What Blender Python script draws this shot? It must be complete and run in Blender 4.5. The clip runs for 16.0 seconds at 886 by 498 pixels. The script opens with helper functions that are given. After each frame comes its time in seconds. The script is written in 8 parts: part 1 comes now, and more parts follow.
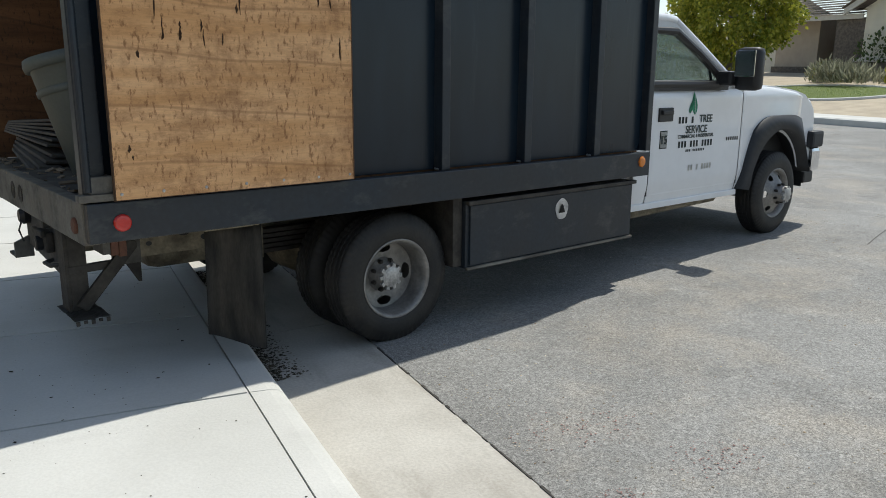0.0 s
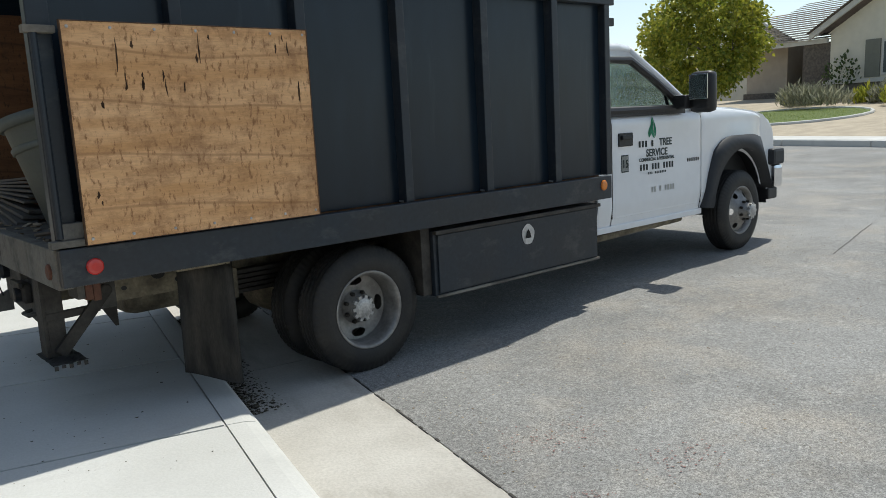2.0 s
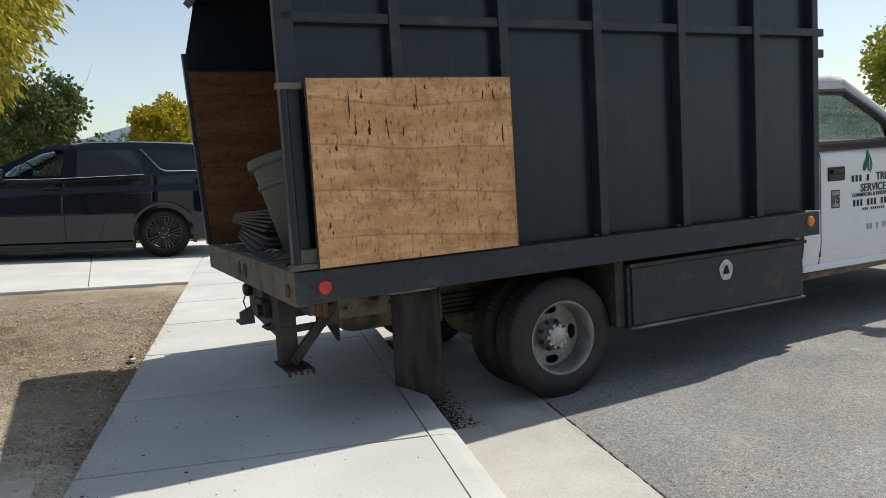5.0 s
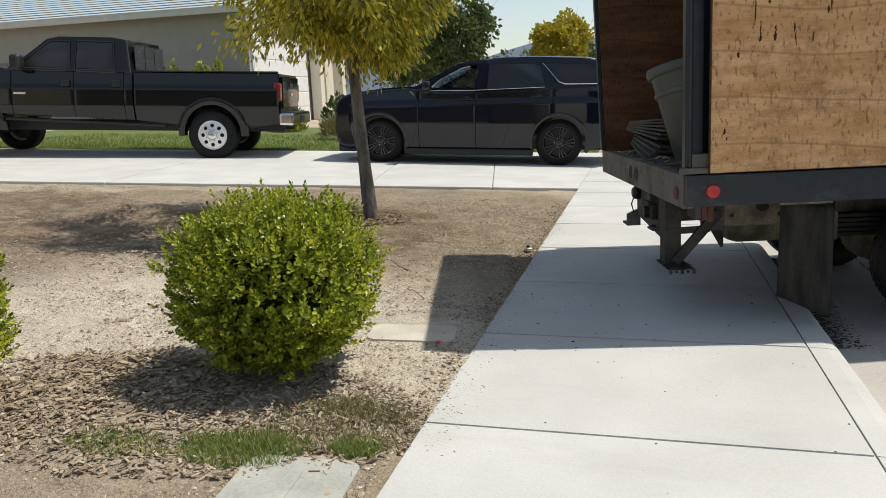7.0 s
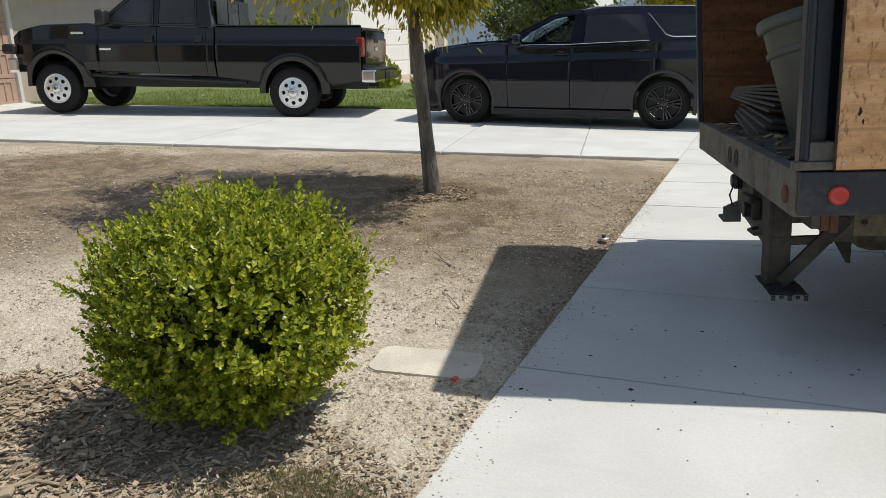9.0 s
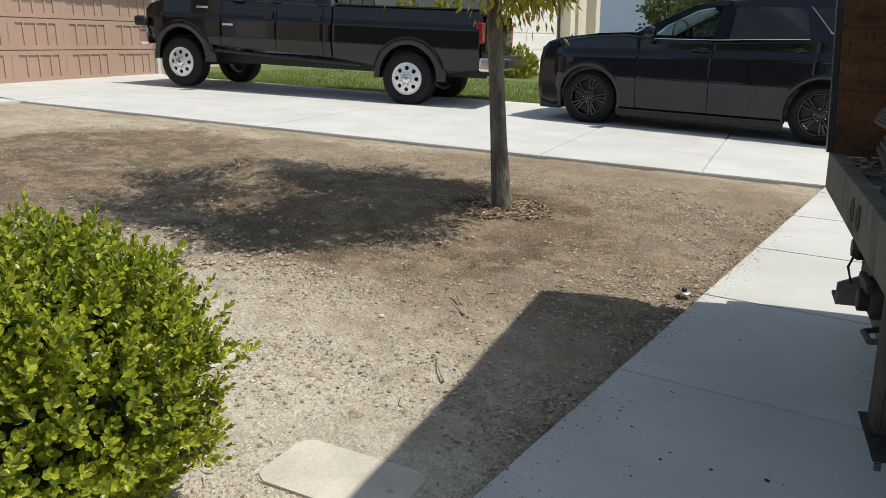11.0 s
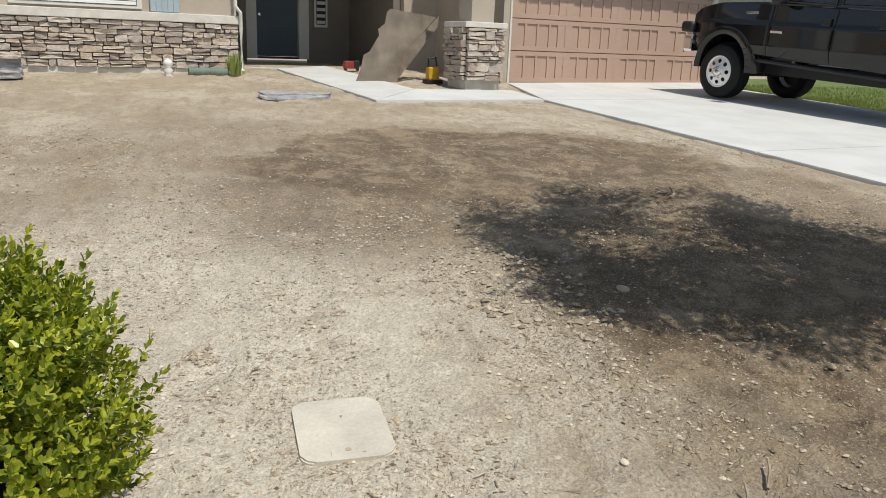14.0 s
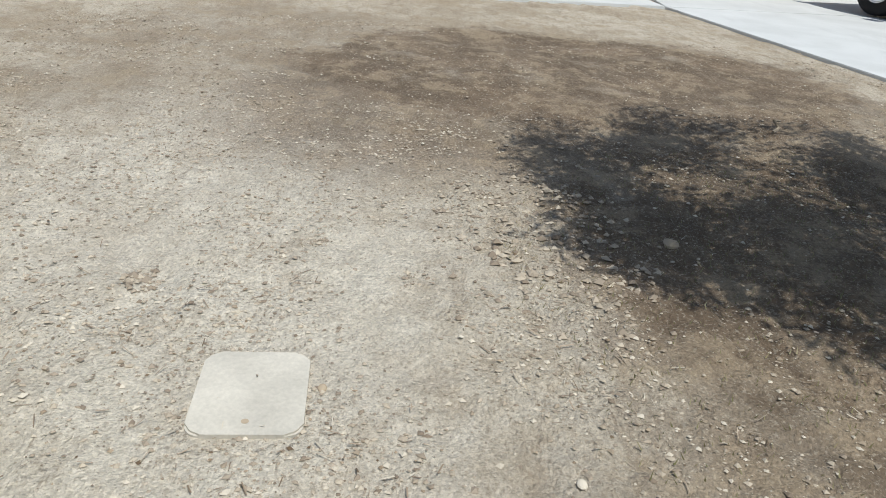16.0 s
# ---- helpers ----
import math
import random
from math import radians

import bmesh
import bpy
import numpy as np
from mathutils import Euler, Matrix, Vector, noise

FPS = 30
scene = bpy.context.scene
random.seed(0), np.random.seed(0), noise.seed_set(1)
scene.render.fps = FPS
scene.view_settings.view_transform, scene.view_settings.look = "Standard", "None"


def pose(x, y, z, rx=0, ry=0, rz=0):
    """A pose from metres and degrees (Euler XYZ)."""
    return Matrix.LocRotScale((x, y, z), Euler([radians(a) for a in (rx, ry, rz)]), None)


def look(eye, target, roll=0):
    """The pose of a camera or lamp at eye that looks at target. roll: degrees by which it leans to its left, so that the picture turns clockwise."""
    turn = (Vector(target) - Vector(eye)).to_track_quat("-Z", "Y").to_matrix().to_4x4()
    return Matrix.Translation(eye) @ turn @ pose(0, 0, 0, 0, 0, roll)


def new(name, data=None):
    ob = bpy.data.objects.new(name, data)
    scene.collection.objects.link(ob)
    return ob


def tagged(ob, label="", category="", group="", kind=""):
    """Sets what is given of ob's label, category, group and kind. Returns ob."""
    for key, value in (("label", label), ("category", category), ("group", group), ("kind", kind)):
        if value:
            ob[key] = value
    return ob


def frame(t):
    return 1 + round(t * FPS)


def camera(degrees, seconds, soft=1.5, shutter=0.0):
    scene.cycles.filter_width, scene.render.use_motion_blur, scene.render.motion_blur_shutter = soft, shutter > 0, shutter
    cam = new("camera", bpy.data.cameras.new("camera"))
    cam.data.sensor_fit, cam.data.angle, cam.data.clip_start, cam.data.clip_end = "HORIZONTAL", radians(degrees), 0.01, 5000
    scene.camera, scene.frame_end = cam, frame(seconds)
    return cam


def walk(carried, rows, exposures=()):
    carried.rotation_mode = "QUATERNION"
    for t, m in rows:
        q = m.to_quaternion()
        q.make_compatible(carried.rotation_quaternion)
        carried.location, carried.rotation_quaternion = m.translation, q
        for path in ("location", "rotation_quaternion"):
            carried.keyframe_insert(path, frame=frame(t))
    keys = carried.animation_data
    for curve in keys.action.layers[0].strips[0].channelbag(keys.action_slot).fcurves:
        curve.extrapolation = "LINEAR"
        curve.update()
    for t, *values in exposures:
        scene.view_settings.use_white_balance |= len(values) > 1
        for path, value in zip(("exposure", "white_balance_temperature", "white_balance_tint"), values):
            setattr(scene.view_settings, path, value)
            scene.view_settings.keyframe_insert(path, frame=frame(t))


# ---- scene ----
cam = camera(59.76, 16.0, soft=0.9)
# seconds, eye x y z, yaw, pitch, roll
PATH_ROWS = [
    (0.0, 0.419, 5.926, 1.353, -26.82, -13.08, -1.04),
    (0.5, 0.462, 5.798, 1.297, -30.80, -12.57, 0.28),
    (1.0, 0.469, 5.754, 1.291, -31.21, -11.77, 1.71),
    (1.5, 0.477, 5.718, 1.310, -28.99, -10.43, 2.11),
    (2.0, 0.465, 5.733, 1.286, -28.10, -9.69, 2.32),
    (2.5, 0.466, 5.734, 1.286, -25.30, -10.05, 1.93),
    (3.0, 0.463, 5.753, 1.315, -20.90, -10.73, 1.54),
    (3.2, 0.466, 5.754, 1.315, -19.32, -10.24, 2.13),
    (5.3, 0.348, 5.421, 1.308, -11.87, -6.46, 3.20),
    (5.5, 0.342, 5.355, 1.312, -10.14, -7.58, 3.29),
    (6.0, 0.353, 5.194, 1.289, -3.43, -9.10, 2.53),
    (6.5, 0.334, 5.097, 1.268, 7.58, -10.27, 2.38),
    (7.0, 0.319, 5.164, 1.259, 14.39, -11.18, 2.56),
    (7.5, 0.282, 5.350, 1.267, 14.57, -11.80, 2.46),
    (8.0, 0.274, 5.537, 1.267, 15.99, -13.38, 3.40),
    (8.5, 0.355, 5.847, 1.281, 19.63, -13.82, 3.62),
    (8.7, 0.382, 5.979, 1.289, 21.00, -14.00, 3.25),
    (10.8, 0.522, 7.287, 1.269, 31.66, -14.43, 0.57),
    (11.0, 0.539, 7.408, 1.273, 34.31, -14.73, 0.22),
    (11.5, 0.650, 7.749, 1.267, 43.92, -16.06, 0.79),
    (12.0, 0.672, 8.040, 1.246, 46.82, -16.58, -0.03),
    (12.5, 0.622, 8.333, 1.269, 52.31, -17.13, -0.83),
    (13.0, 0.572, 8.635, 1.248, 65.51, -17.74, -0.13),
    (13.5, 0.468, 8.832, 1.252, 74.76, -18.40, 0.06),
    (14.0, 0.315, 8.956, 1.286, 76.30, -14.83, -2.05),
    (14.5, 0.231, 9.049, 1.272, 79.12, -17.27, -4.12),
    (15.0, 0.098, 9.283, 1.258, 78.09, -20.61, -5.28),
    (15.5, -0.025, 9.441, 1.266, 79.52, -21.86, -4.54),
    (16.0, -0.148, 9.530, 1.264, 86.42, -22.47, -4.35),
]
walk(cam, [(t, pose(x, y, z, 90 + pitch, roll, yaw)) for t, x, y, z, yaw, pitch, roll in PATH_ROWS],
     exposures=[(0.0, 0.12, 6600, 6), (3.0, 0.12, 6550, 5), (6.5, 0.08, 6950, 9), (8.5, 0.08, 6750, 8), (11.0, 0.08, 6800, 8), (12.5, -0.02, 6900, 9), (13.2, -0.02, 6850, 9),
                (14.0, 0.06, 6700, 8), (14.5, 0.08, 6500, 7), (16.0, 0.06, 6150, 7)])

# ---- light ----
SUN_AZ, SUN_EL = 24.4, 62.5          # degrees from +x towards +y, and above the horizon
world = bpy.data.worlds.new("sky_world")
scene.world = world
world.use_nodes = True
wn = world.node_tree.nodes
sky = wn.new("ShaderNodeTexSky")
sky.sky_type, sky.sun_disc = "NISHITA", False
sky.sun_elevation, sky.sun_rotation = radians(SUN_EL), radians(90 - SUN_AZ)
sky.air_density, sky.dust_density, sky.ozone_density = 1.0, 0.7, 1.0
wn["Background"].inputs[1].default_value = 0.132
pale = wn.new("ShaderNodeHueSaturation")      # thin high haze
pale.inputs["Saturation"].default_value = 0.8
pale.inputs["Hue"].default_value = 0.497
world.node_tree.links.new(sky.outputs[0], pale.inputs["Color"])
world.node_tree.links.new(pale.outputs[0], wn["Background"].inputs[0])
sun = new("sun", bpy.data.lights.new("sun", "SUN"))
sun.data.energy, sun.data.angle, sun.data.color = 3.95, radians(0.55), (1.0, 0.97, 0.92)
to_sun = Vector((math.cos(radians(SUN_EL)) * math.cos(radians(SUN_AZ)), math.cos(radians(SUN_EL)) * math.sin(radians(SUN_AZ)), math.sin(radians(SUN_EL))))
sun.matrix_world = look(to_sun * 60, (0, 0, 0))


# ---- materials ----
def mat(name, base, rough=0.7, metal=0.0, vary=0.25, scale=6.0, fine=60.0, bump=0.15, tint=None, coat=0.0, stretch=(1, 1, 1), per_piece=0.0, spec=0.5):
    """A surface with mottling at two scales: base colour, a second tint, fine grain and relief."""
    m = bpy.data.materials.new(name)
    m.use_nodes = True
    nt, nodes, links = m.node_tree, m.node_tree.nodes, m.node_tree.links
    b = nodes["Principled BSDF"]
    b.inputs["Roughness"].default_value, b.inputs["Metallic"].default_value = rough, metal
    b.inputs["Coat Weight"].default_value = coat
    b.inputs["Coat Roughness"].default_value = 0.04
    b.inputs["Specular IOR Level"].default_value = spec
    tc, mp = nodes.new("ShaderNodeTexCoord"), nodes.new("ShaderNodeMapping")
    mp.inputs["Scale"].default_value = stretch
    links.new(tc.outputs["Object"], mp.inputs[0])
    big, small = nodes.new("ShaderNodeTexNoise"), nodes.new("ShaderNodeTexNoise")
    for n, s, d in ((big, scale, 4.0), (small, fine, 3.0)):
        n.inputs["Scale"].default_value, n.inputs["Detail"].default_value = s, d
        links.new(mp.outputs[0], n.inputs["Vector"])
    tint = tint or tuple(c * (1 - vary) for c in base)
    ramp = nodes.new("ShaderNodeValToRGB")
    ramp.color_ramp.elements[0].position, ramp.color_ramp.elements[1].position = 0.36, 0.66
    ramp.color_ramp.elements[0].color, ramp.color_ramp.elements[1].color = (*tint, 1), (*base, 1)
    links.new(big.outputs[0], ramp.inputs[0])
    mix = nodes.new("ShaderNodeMix")
    mix.data_type, mix.blend_type = "RGBA", "MULTIPLY"
    mix.inputs[0].default_value = 1.0
    gr = nodes.new("ShaderNodeMapRange")
    gr.inputs["From Min"].default_value, gr.inputs["From Max"].default_value = 0.3, 0.7
    gr.inputs["To Min"].default_value, gr.inputs["To Max"].default_value = 1 - vary * 0.7, 1.0
    links.new(small.outputs[0], gr.inputs[0])
    links.new(ramp.outputs[0], mix.inputs[6])
    links.new(gr.outputs[0], mix.inputs[7])
    out = mix.outputs[2]
    if per_piece:
        info, mr, mx = nodes.new("ShaderNodeObjectInfo"), nodes.new("ShaderNodeMapRange"), nodes.new("ShaderNodeMix")
        mr.inputs["To Min"].default_value, mr.inputs["To Max"].default_value = 1 - per_piece, 1.0
        mx.data_type, mx.blend_type = "RGBA", "MULTIPLY"
        mx.inputs[0].default_value = 1.0
        links.new(info.outputs["Random"], mr.inputs[0])
        links.new(out, mx.inputs[6])
        links.new(mr.outputs[0], mx.inputs[7])
        out = mx.outputs[2]
    links.new(out, b.inputs["Base Color"])
    if bump:
        bp = nodes.new("ShaderNodeBump")
        bp.inputs["Strength"].default_value, bp.inputs["Distance"].default_value = bump, 0.01
        links.new(small.outputs[0], bp.inputs["Height"])
        links.new(bp.outputs[0], b.inputs["Normal"])
    return m


def leaf_mat(name, dark, light, gloss=0.45, through_light=0.35):
    """Foliage whose leaves differ one by one, with some light passing through."""
    m = bpy.data.materials.new(name)
    m.use_nodes = True
    nodes, links = m.node_tree.nodes, m.node_tree.links
    b = nodes["Principled BSDF"]
    b.inputs["Roughness"].default_value = gloss
    geo, ramp = nodes.new("ShaderNodeNewGeometry"), nodes.new("ShaderNodeValToRGB")
    ramp.color_ramp.elements[0].color, ramp.color_ramp.elements[1].color = (*dark, 1), (*light, 1)
    links.new(geo.outputs["Random Per Island"], ramp.inputs[0])
    links.new(ramp.outputs[0], b.inputs["Base Color"])
    tr, add = nodes.new("ShaderNodeBsdfTranslucent"), nodes.new("ShaderNodeMixShader")
    add.inputs[0].default_value = through_light
    links.new(ramp.outputs[0], tr.inputs[0])
    links.new(b.outputs[0], add.inputs[1])
    links.new(tr.outputs[0], add.inputs[2])
    links.new(add.outputs[0], nodes["Material Output"].inputs[0])
    return m


def island_mat(name, dark, light, rough=0.95):
    """Loose bits, each with a tone of its own."""
    m = bpy.data.materials.new(name)
    m.use_nodes = True
    nodes, links = m.node_tree.nodes, m.node_tree.links
    b = nodes["Principled BSDF"]
    b.inputs["Roughness"].default_value, b.inputs["Specular IOR Level"].default_value = rough, 0.15
    geo, ramp = nodes.new("ShaderNodeNewGeometry"), nodes.new("ShaderNodeValToRGB")
    ramp.color_ramp.elements[0].color, ramp.color_ramp.elements[1].color = (*dark, 1), (*light, 1)
    links.new(geo.outputs["Random Per Island"], ramp.inputs[0])
    links.new(ramp.outputs[0], b.inputs["Base Color"])
    return m


def glass_mat(name, tint, rough=0.02, sheen=1.0):
    m = bpy.data.materials.new(name)
    m.use_nodes = True
    b = m.node_tree.nodes["Principled BSDF"]
    b.inputs["Base Color"].default_value = (*tint, 1)
    b.inputs["Transmission Weight"].default_value, b.inputs["Roughness"].default_value, b.inputs["IOR"].default_value = 1.0, rough, 1.05
    b.inputs["Coat Weight"].default_value, b.inputs["Coat Roughness"].default_value = sheen, 0.01
    return m


def soil_mat():
    """Dry sandy soil with darker, redder loam, damp mulch in a broad patch, painted tree shade, and pale dust."""
    m = bpy.data.materials.new("dry_soil")
    m.use_nodes = True
    nodes, links = m.node_tree.nodes, m.node_tree.links
    b = nodes["Principled BSDF"]
    b.inputs["Roughness"].default_value, b.inputs["Specular IOR Level"].default_value = 0.95, 0.15
    tc = nodes.new("ShaderNodeTexCoord")

    def tex(scale, detail=5.0, rough=0.6):
        n = nodes.new("ShaderNodeTexNoise")
        n.inputs["Scale"].default_value, n.inputs["Detail"].default_value, n.inputs["Roughness"].default_value = scale, detail, rough
        links.new(tc.outputs["Object"], n.inputs["Vector"])
        return n.outputs[0]

    def maths(op, a, c, clamp=False):
        n = nodes.new("ShaderNodeMath")
        n.operation, n.use_clamp = op, clamp
        for i, v in enumerate((a, c)):
            if isinstance(v, (int, float)):
                n.inputs[i].default_value = v
            else:
                links.new(v, n.inputs[i])
        return n.outputs[0]

    def blend(f, a, c):
        n = nodes.new("ShaderNodeMix")
        n.data_type = "RGBA"
        links.new(f, n.inputs[0])
        for i, v in ((6, a), (7, c)):
            if isinstance(v, tuple):
                n.inputs[i].default_value = (*v, 1)
            else:
                links.new(v, n.inputs[i])
        return n.outputs[2]

    def ramp(v, lo, hi):
        n = nodes.new("ShaderNodeMapRange")
        n.interpolation_type = "SMOOTHSTEP"
        n.inputs["From Min"].default_value, n.inputs["From Max"].default_value = lo, hi
        links.new(v, n.inputs[0])
        return n.outputs[0]

    sep = nodes.new("ShaderNodeSeparateXYZ")
    links.new(tc.outputs["Object"], sep.inputs[0])
    warp = maths("ADD", maths("MULTIPLY", maths("SUBTRACT", tex(0.9), 0.5), 1.9), maths("MULTIPLY", maths("SUBTRACT", tex(6.0, 6.0, 0.7), 0.5), 1.3))

    def oval(cx, cy, rx, ry, soft=0.25):
        dx = maths("DIVIDE", maths("SUBTRACT", sep.outputs[0], cx), rx)
        dy = maths("DIVIDE", maths("SUBTRACT", sep.outputs[1], cy), ry)
        d = maths("ADD", maths("SQRT", maths("ADD", maths("MULTIPLY", dx, dx), maths("MULTIPLY", dy, dy)), 0), maths("MULTIPLY", warp, 0.35))
        return maths("SUBTRACT", 1.0, ramp(d, 1 - soft, 1 + soft))

    base = blend(ramp(tex(1.1), 0.38, 0.62), (0.42, 0.345, 0.25), (0.56, 0.485, 0.375))
    pale = oval(-2.5, 8.75, 2.5, 1.25, 0.45)
    base = blend(maths("MULTIPLY", pale, 0.7), base, (0.79, 0.715, 0.59))
    base = blend(maths("MULTIPLY", maths("MULTIPLY", ramp(tex(5.0), 0.46, 0.7), 0.5), maths("SUBTRACT", 1.0, maths("MULTIPLY", pale, 0.5))), base, (0.345, 0.26, 0.17))
    # damp loam; the oval at (-2.9, 11.75) also paints the tree's shadow darker
    damp_and_shade = maths("MAXIMUM", maths("MAXIMUM", oval(-6.3, 11.1, 1.85, 2.25, 0.12), maths("MAXIMUM", maths("MAXIMUM", maths("MULTIPLY", oval(-5.3, 9.5, 1.7, 1.0, 0.4), 0.8), maths("MULTIPLY", oval(-6.6, 8.4, 2.4, 1.3, 0.4), 0.3)), maths("MULTIPLY", oval(-4.5, 11.4, 1.6, 1.35, 0.25), 0.85))), maths("MAXIMUM", oval(-2.9, 11.75, 1.9, 1.45, 0.16), maths("MULTIPLY", oval(-1.5, 11.9, 1.9, 1.55, 0.22), 0.72)))
    damp_and_shade = maths("MAXIMUM", damp_and_shade, maths("MULTIPLY", maths("MAXIMUM", oval(-4.6, 13.3, 1.6, 0.55, 0.2), maths("MAXIMUM", oval(-2.2, 14.0, 2.2, 0.8), oval(-1.0, 12.9, 0.9, 1.9, 0.3))), 0.6))
    damp_and_shade = maths("MULTIPLY", damp_and_shade, maths("ADD", maths("MULTIPLY", ramp(tex(2.6), 0.26, 0.46), 0.5), 0.5))
    base = blend(maths("MULTIPLY", damp_and_shade, 0.9), base, blend(ramp(tex(1.7, 6.0, 0.7), 0.4, 0.62), (0.128, 0.088, 0.056), (0.215, 0.152, 0.098)))
    scuff = nodes.new("ShaderNodeMapping")                       # raked streaks
    scuff.inputs["Scale"].default_value = (2.0, 7.0, 2.0)
    scuff.inputs["Rotation"].default_value = (0, 0, radians(38))
    links.new(tc.outputs["Object"], scuff.inputs[0])
    sn = nodes.new("ShaderNodeTexNoise")
    sn.inputs["Scale"].default_value, sn.inputs["Detail"].default_value, sn.inputs["Roughness"].default_value = 1.3, 7.0, 0.7
    links.new(scuff.outputs[0], sn.inputs["Vector"])
    base = blend(maths("MULTIPLY", maths("MULTIPLY", ramp(sn.outputs[0], 0.52, 0.62), 0.42), maths("SUBTRACT", 1.0, maths("MULTIPLY", pale, 0.6))), base, (0.28, 0.215, 0.15))
    scratch = nodes.new("ShaderNodeMapping")                     # fine drag marks and straw-thin scratches
    scratch.inputs["Scale"].default_value = (9.0, 55.0, 9.0)
    scratch.inputs["Rotation"].default_value = (0, 0, radians(-31))
    links.new(tc.outputs["Object"], scratch.inputs[0])
    sc = nodes.new("ShaderNodeTexNoise")
    sc.inputs["Scale"].default_value, sc.inputs["Detail"].default_value, sc.inputs["Roughness"].default_value = 1.0, 5.0, 0.65
    links.new(scratch.outputs[0], sc.inputs["Vector"])
    base = blend(maths("MULTIPLY", maths("MULTIPLY", ramp(sc.outputs[0], 0.60, 0.68), 0.45), ramp(tex(1.9), 0.46, 0.56)), base, (0.23, 0.17, 0.115))
    rings = oval(-2.34, 12.4, 0.42, 0.42)
    base = blend(maths("MULTIPLY", rings, 0.7), base, (0.10, 0.07, 0.05))
    chips = oval(-1.55, 7.6, 1.0, 0.75)
    base = blend(maths("MULTIPLY", chips, 0.45), base, (0.32, 0.245, 0.18))
    speck = ramp(tex(75.0, 3.0), 0.54, 0.66)
    base = blend(maths("MULTIPLY", speck, 0.35), base, (0.66, 0.58, 0.45))
    dark = ramp(tex(55.0, 4.0), 0.54, 0.68)
    base = blend(maths("MULTIPLY", dark, 0.4), base, (0.21, 0.155, 0.10))
    blot = tex(3.4, 8.0, 0.75)
    base = blend(maths("MULTIPLY", maths("MULTIPLY", ramp(blot, 0.50, 0.58), 0.5), maths("SUBTRACT", 1.0, maths("MULTIPLY", pale, 0.75))), base, (0.40, 0.315, 0.21))
    base = blend(maths("MULTIPLY", maths("MULTIPLY", ramp(tex(8.5, 8.0, 0.75), 0.58, 0.66), 0.45), maths("SUBTRACT", 1.0, maths("MULTIPLY", pale, 0.7))), base, (0.24, 0.18, 0.12))
    heights = []
    for crumb, amount in ((60.0, 0.13), (125.0, 0.30)):     # crumbs, each with a tone of its own
        vo = nodes.new("ShaderNodeTexVoronoi")
        vo.inputs["Scale"].default_value = crumb
        links.new(tc.outputs["Object"], vo.inputs["Vector"])
        tone = nodes.new("ShaderNodeSeparateXYZ")
        links.new(vo.outputs["Color"], tone.inputs[0])
        k = maths("ADD", maths("MULTIPLY", maths("SUBTRACT", tone.outputs[0], 0.55), amount), 1.0)
        mul = nodes.new("ShaderNodeVectorMath")
        mul.operation = "SCALE"
        links.new(base, mul.inputs[0])
        links.new(k, mul.inputs["Scale"])
        base = mul.outputs[0]
        heights.append(maths("MULTIPLY", maths("SUBTRACT", tone.outputs[1], vo.outputs["Distance"]), 9.0 / crumb))
    links.new(base, b.inputs["Base Color"])
    bp = nodes.new("ShaderNodeBump")
    bp.inputs["Strength"].default_value, bp.inputs["Distance"].default_value = 1.0, 0.030
    relief = maths("ADD", tex(30.0, 6.0, 0.7), maths("MULTIPLY", tex(9.0), 0.6))
    links.new(maths("ADD", relief, maths("ADD", heights[0], heights[1])), bp.inputs["Height"])
    links.new(bp.outputs[0], b.inputs["Normal"])
    return m


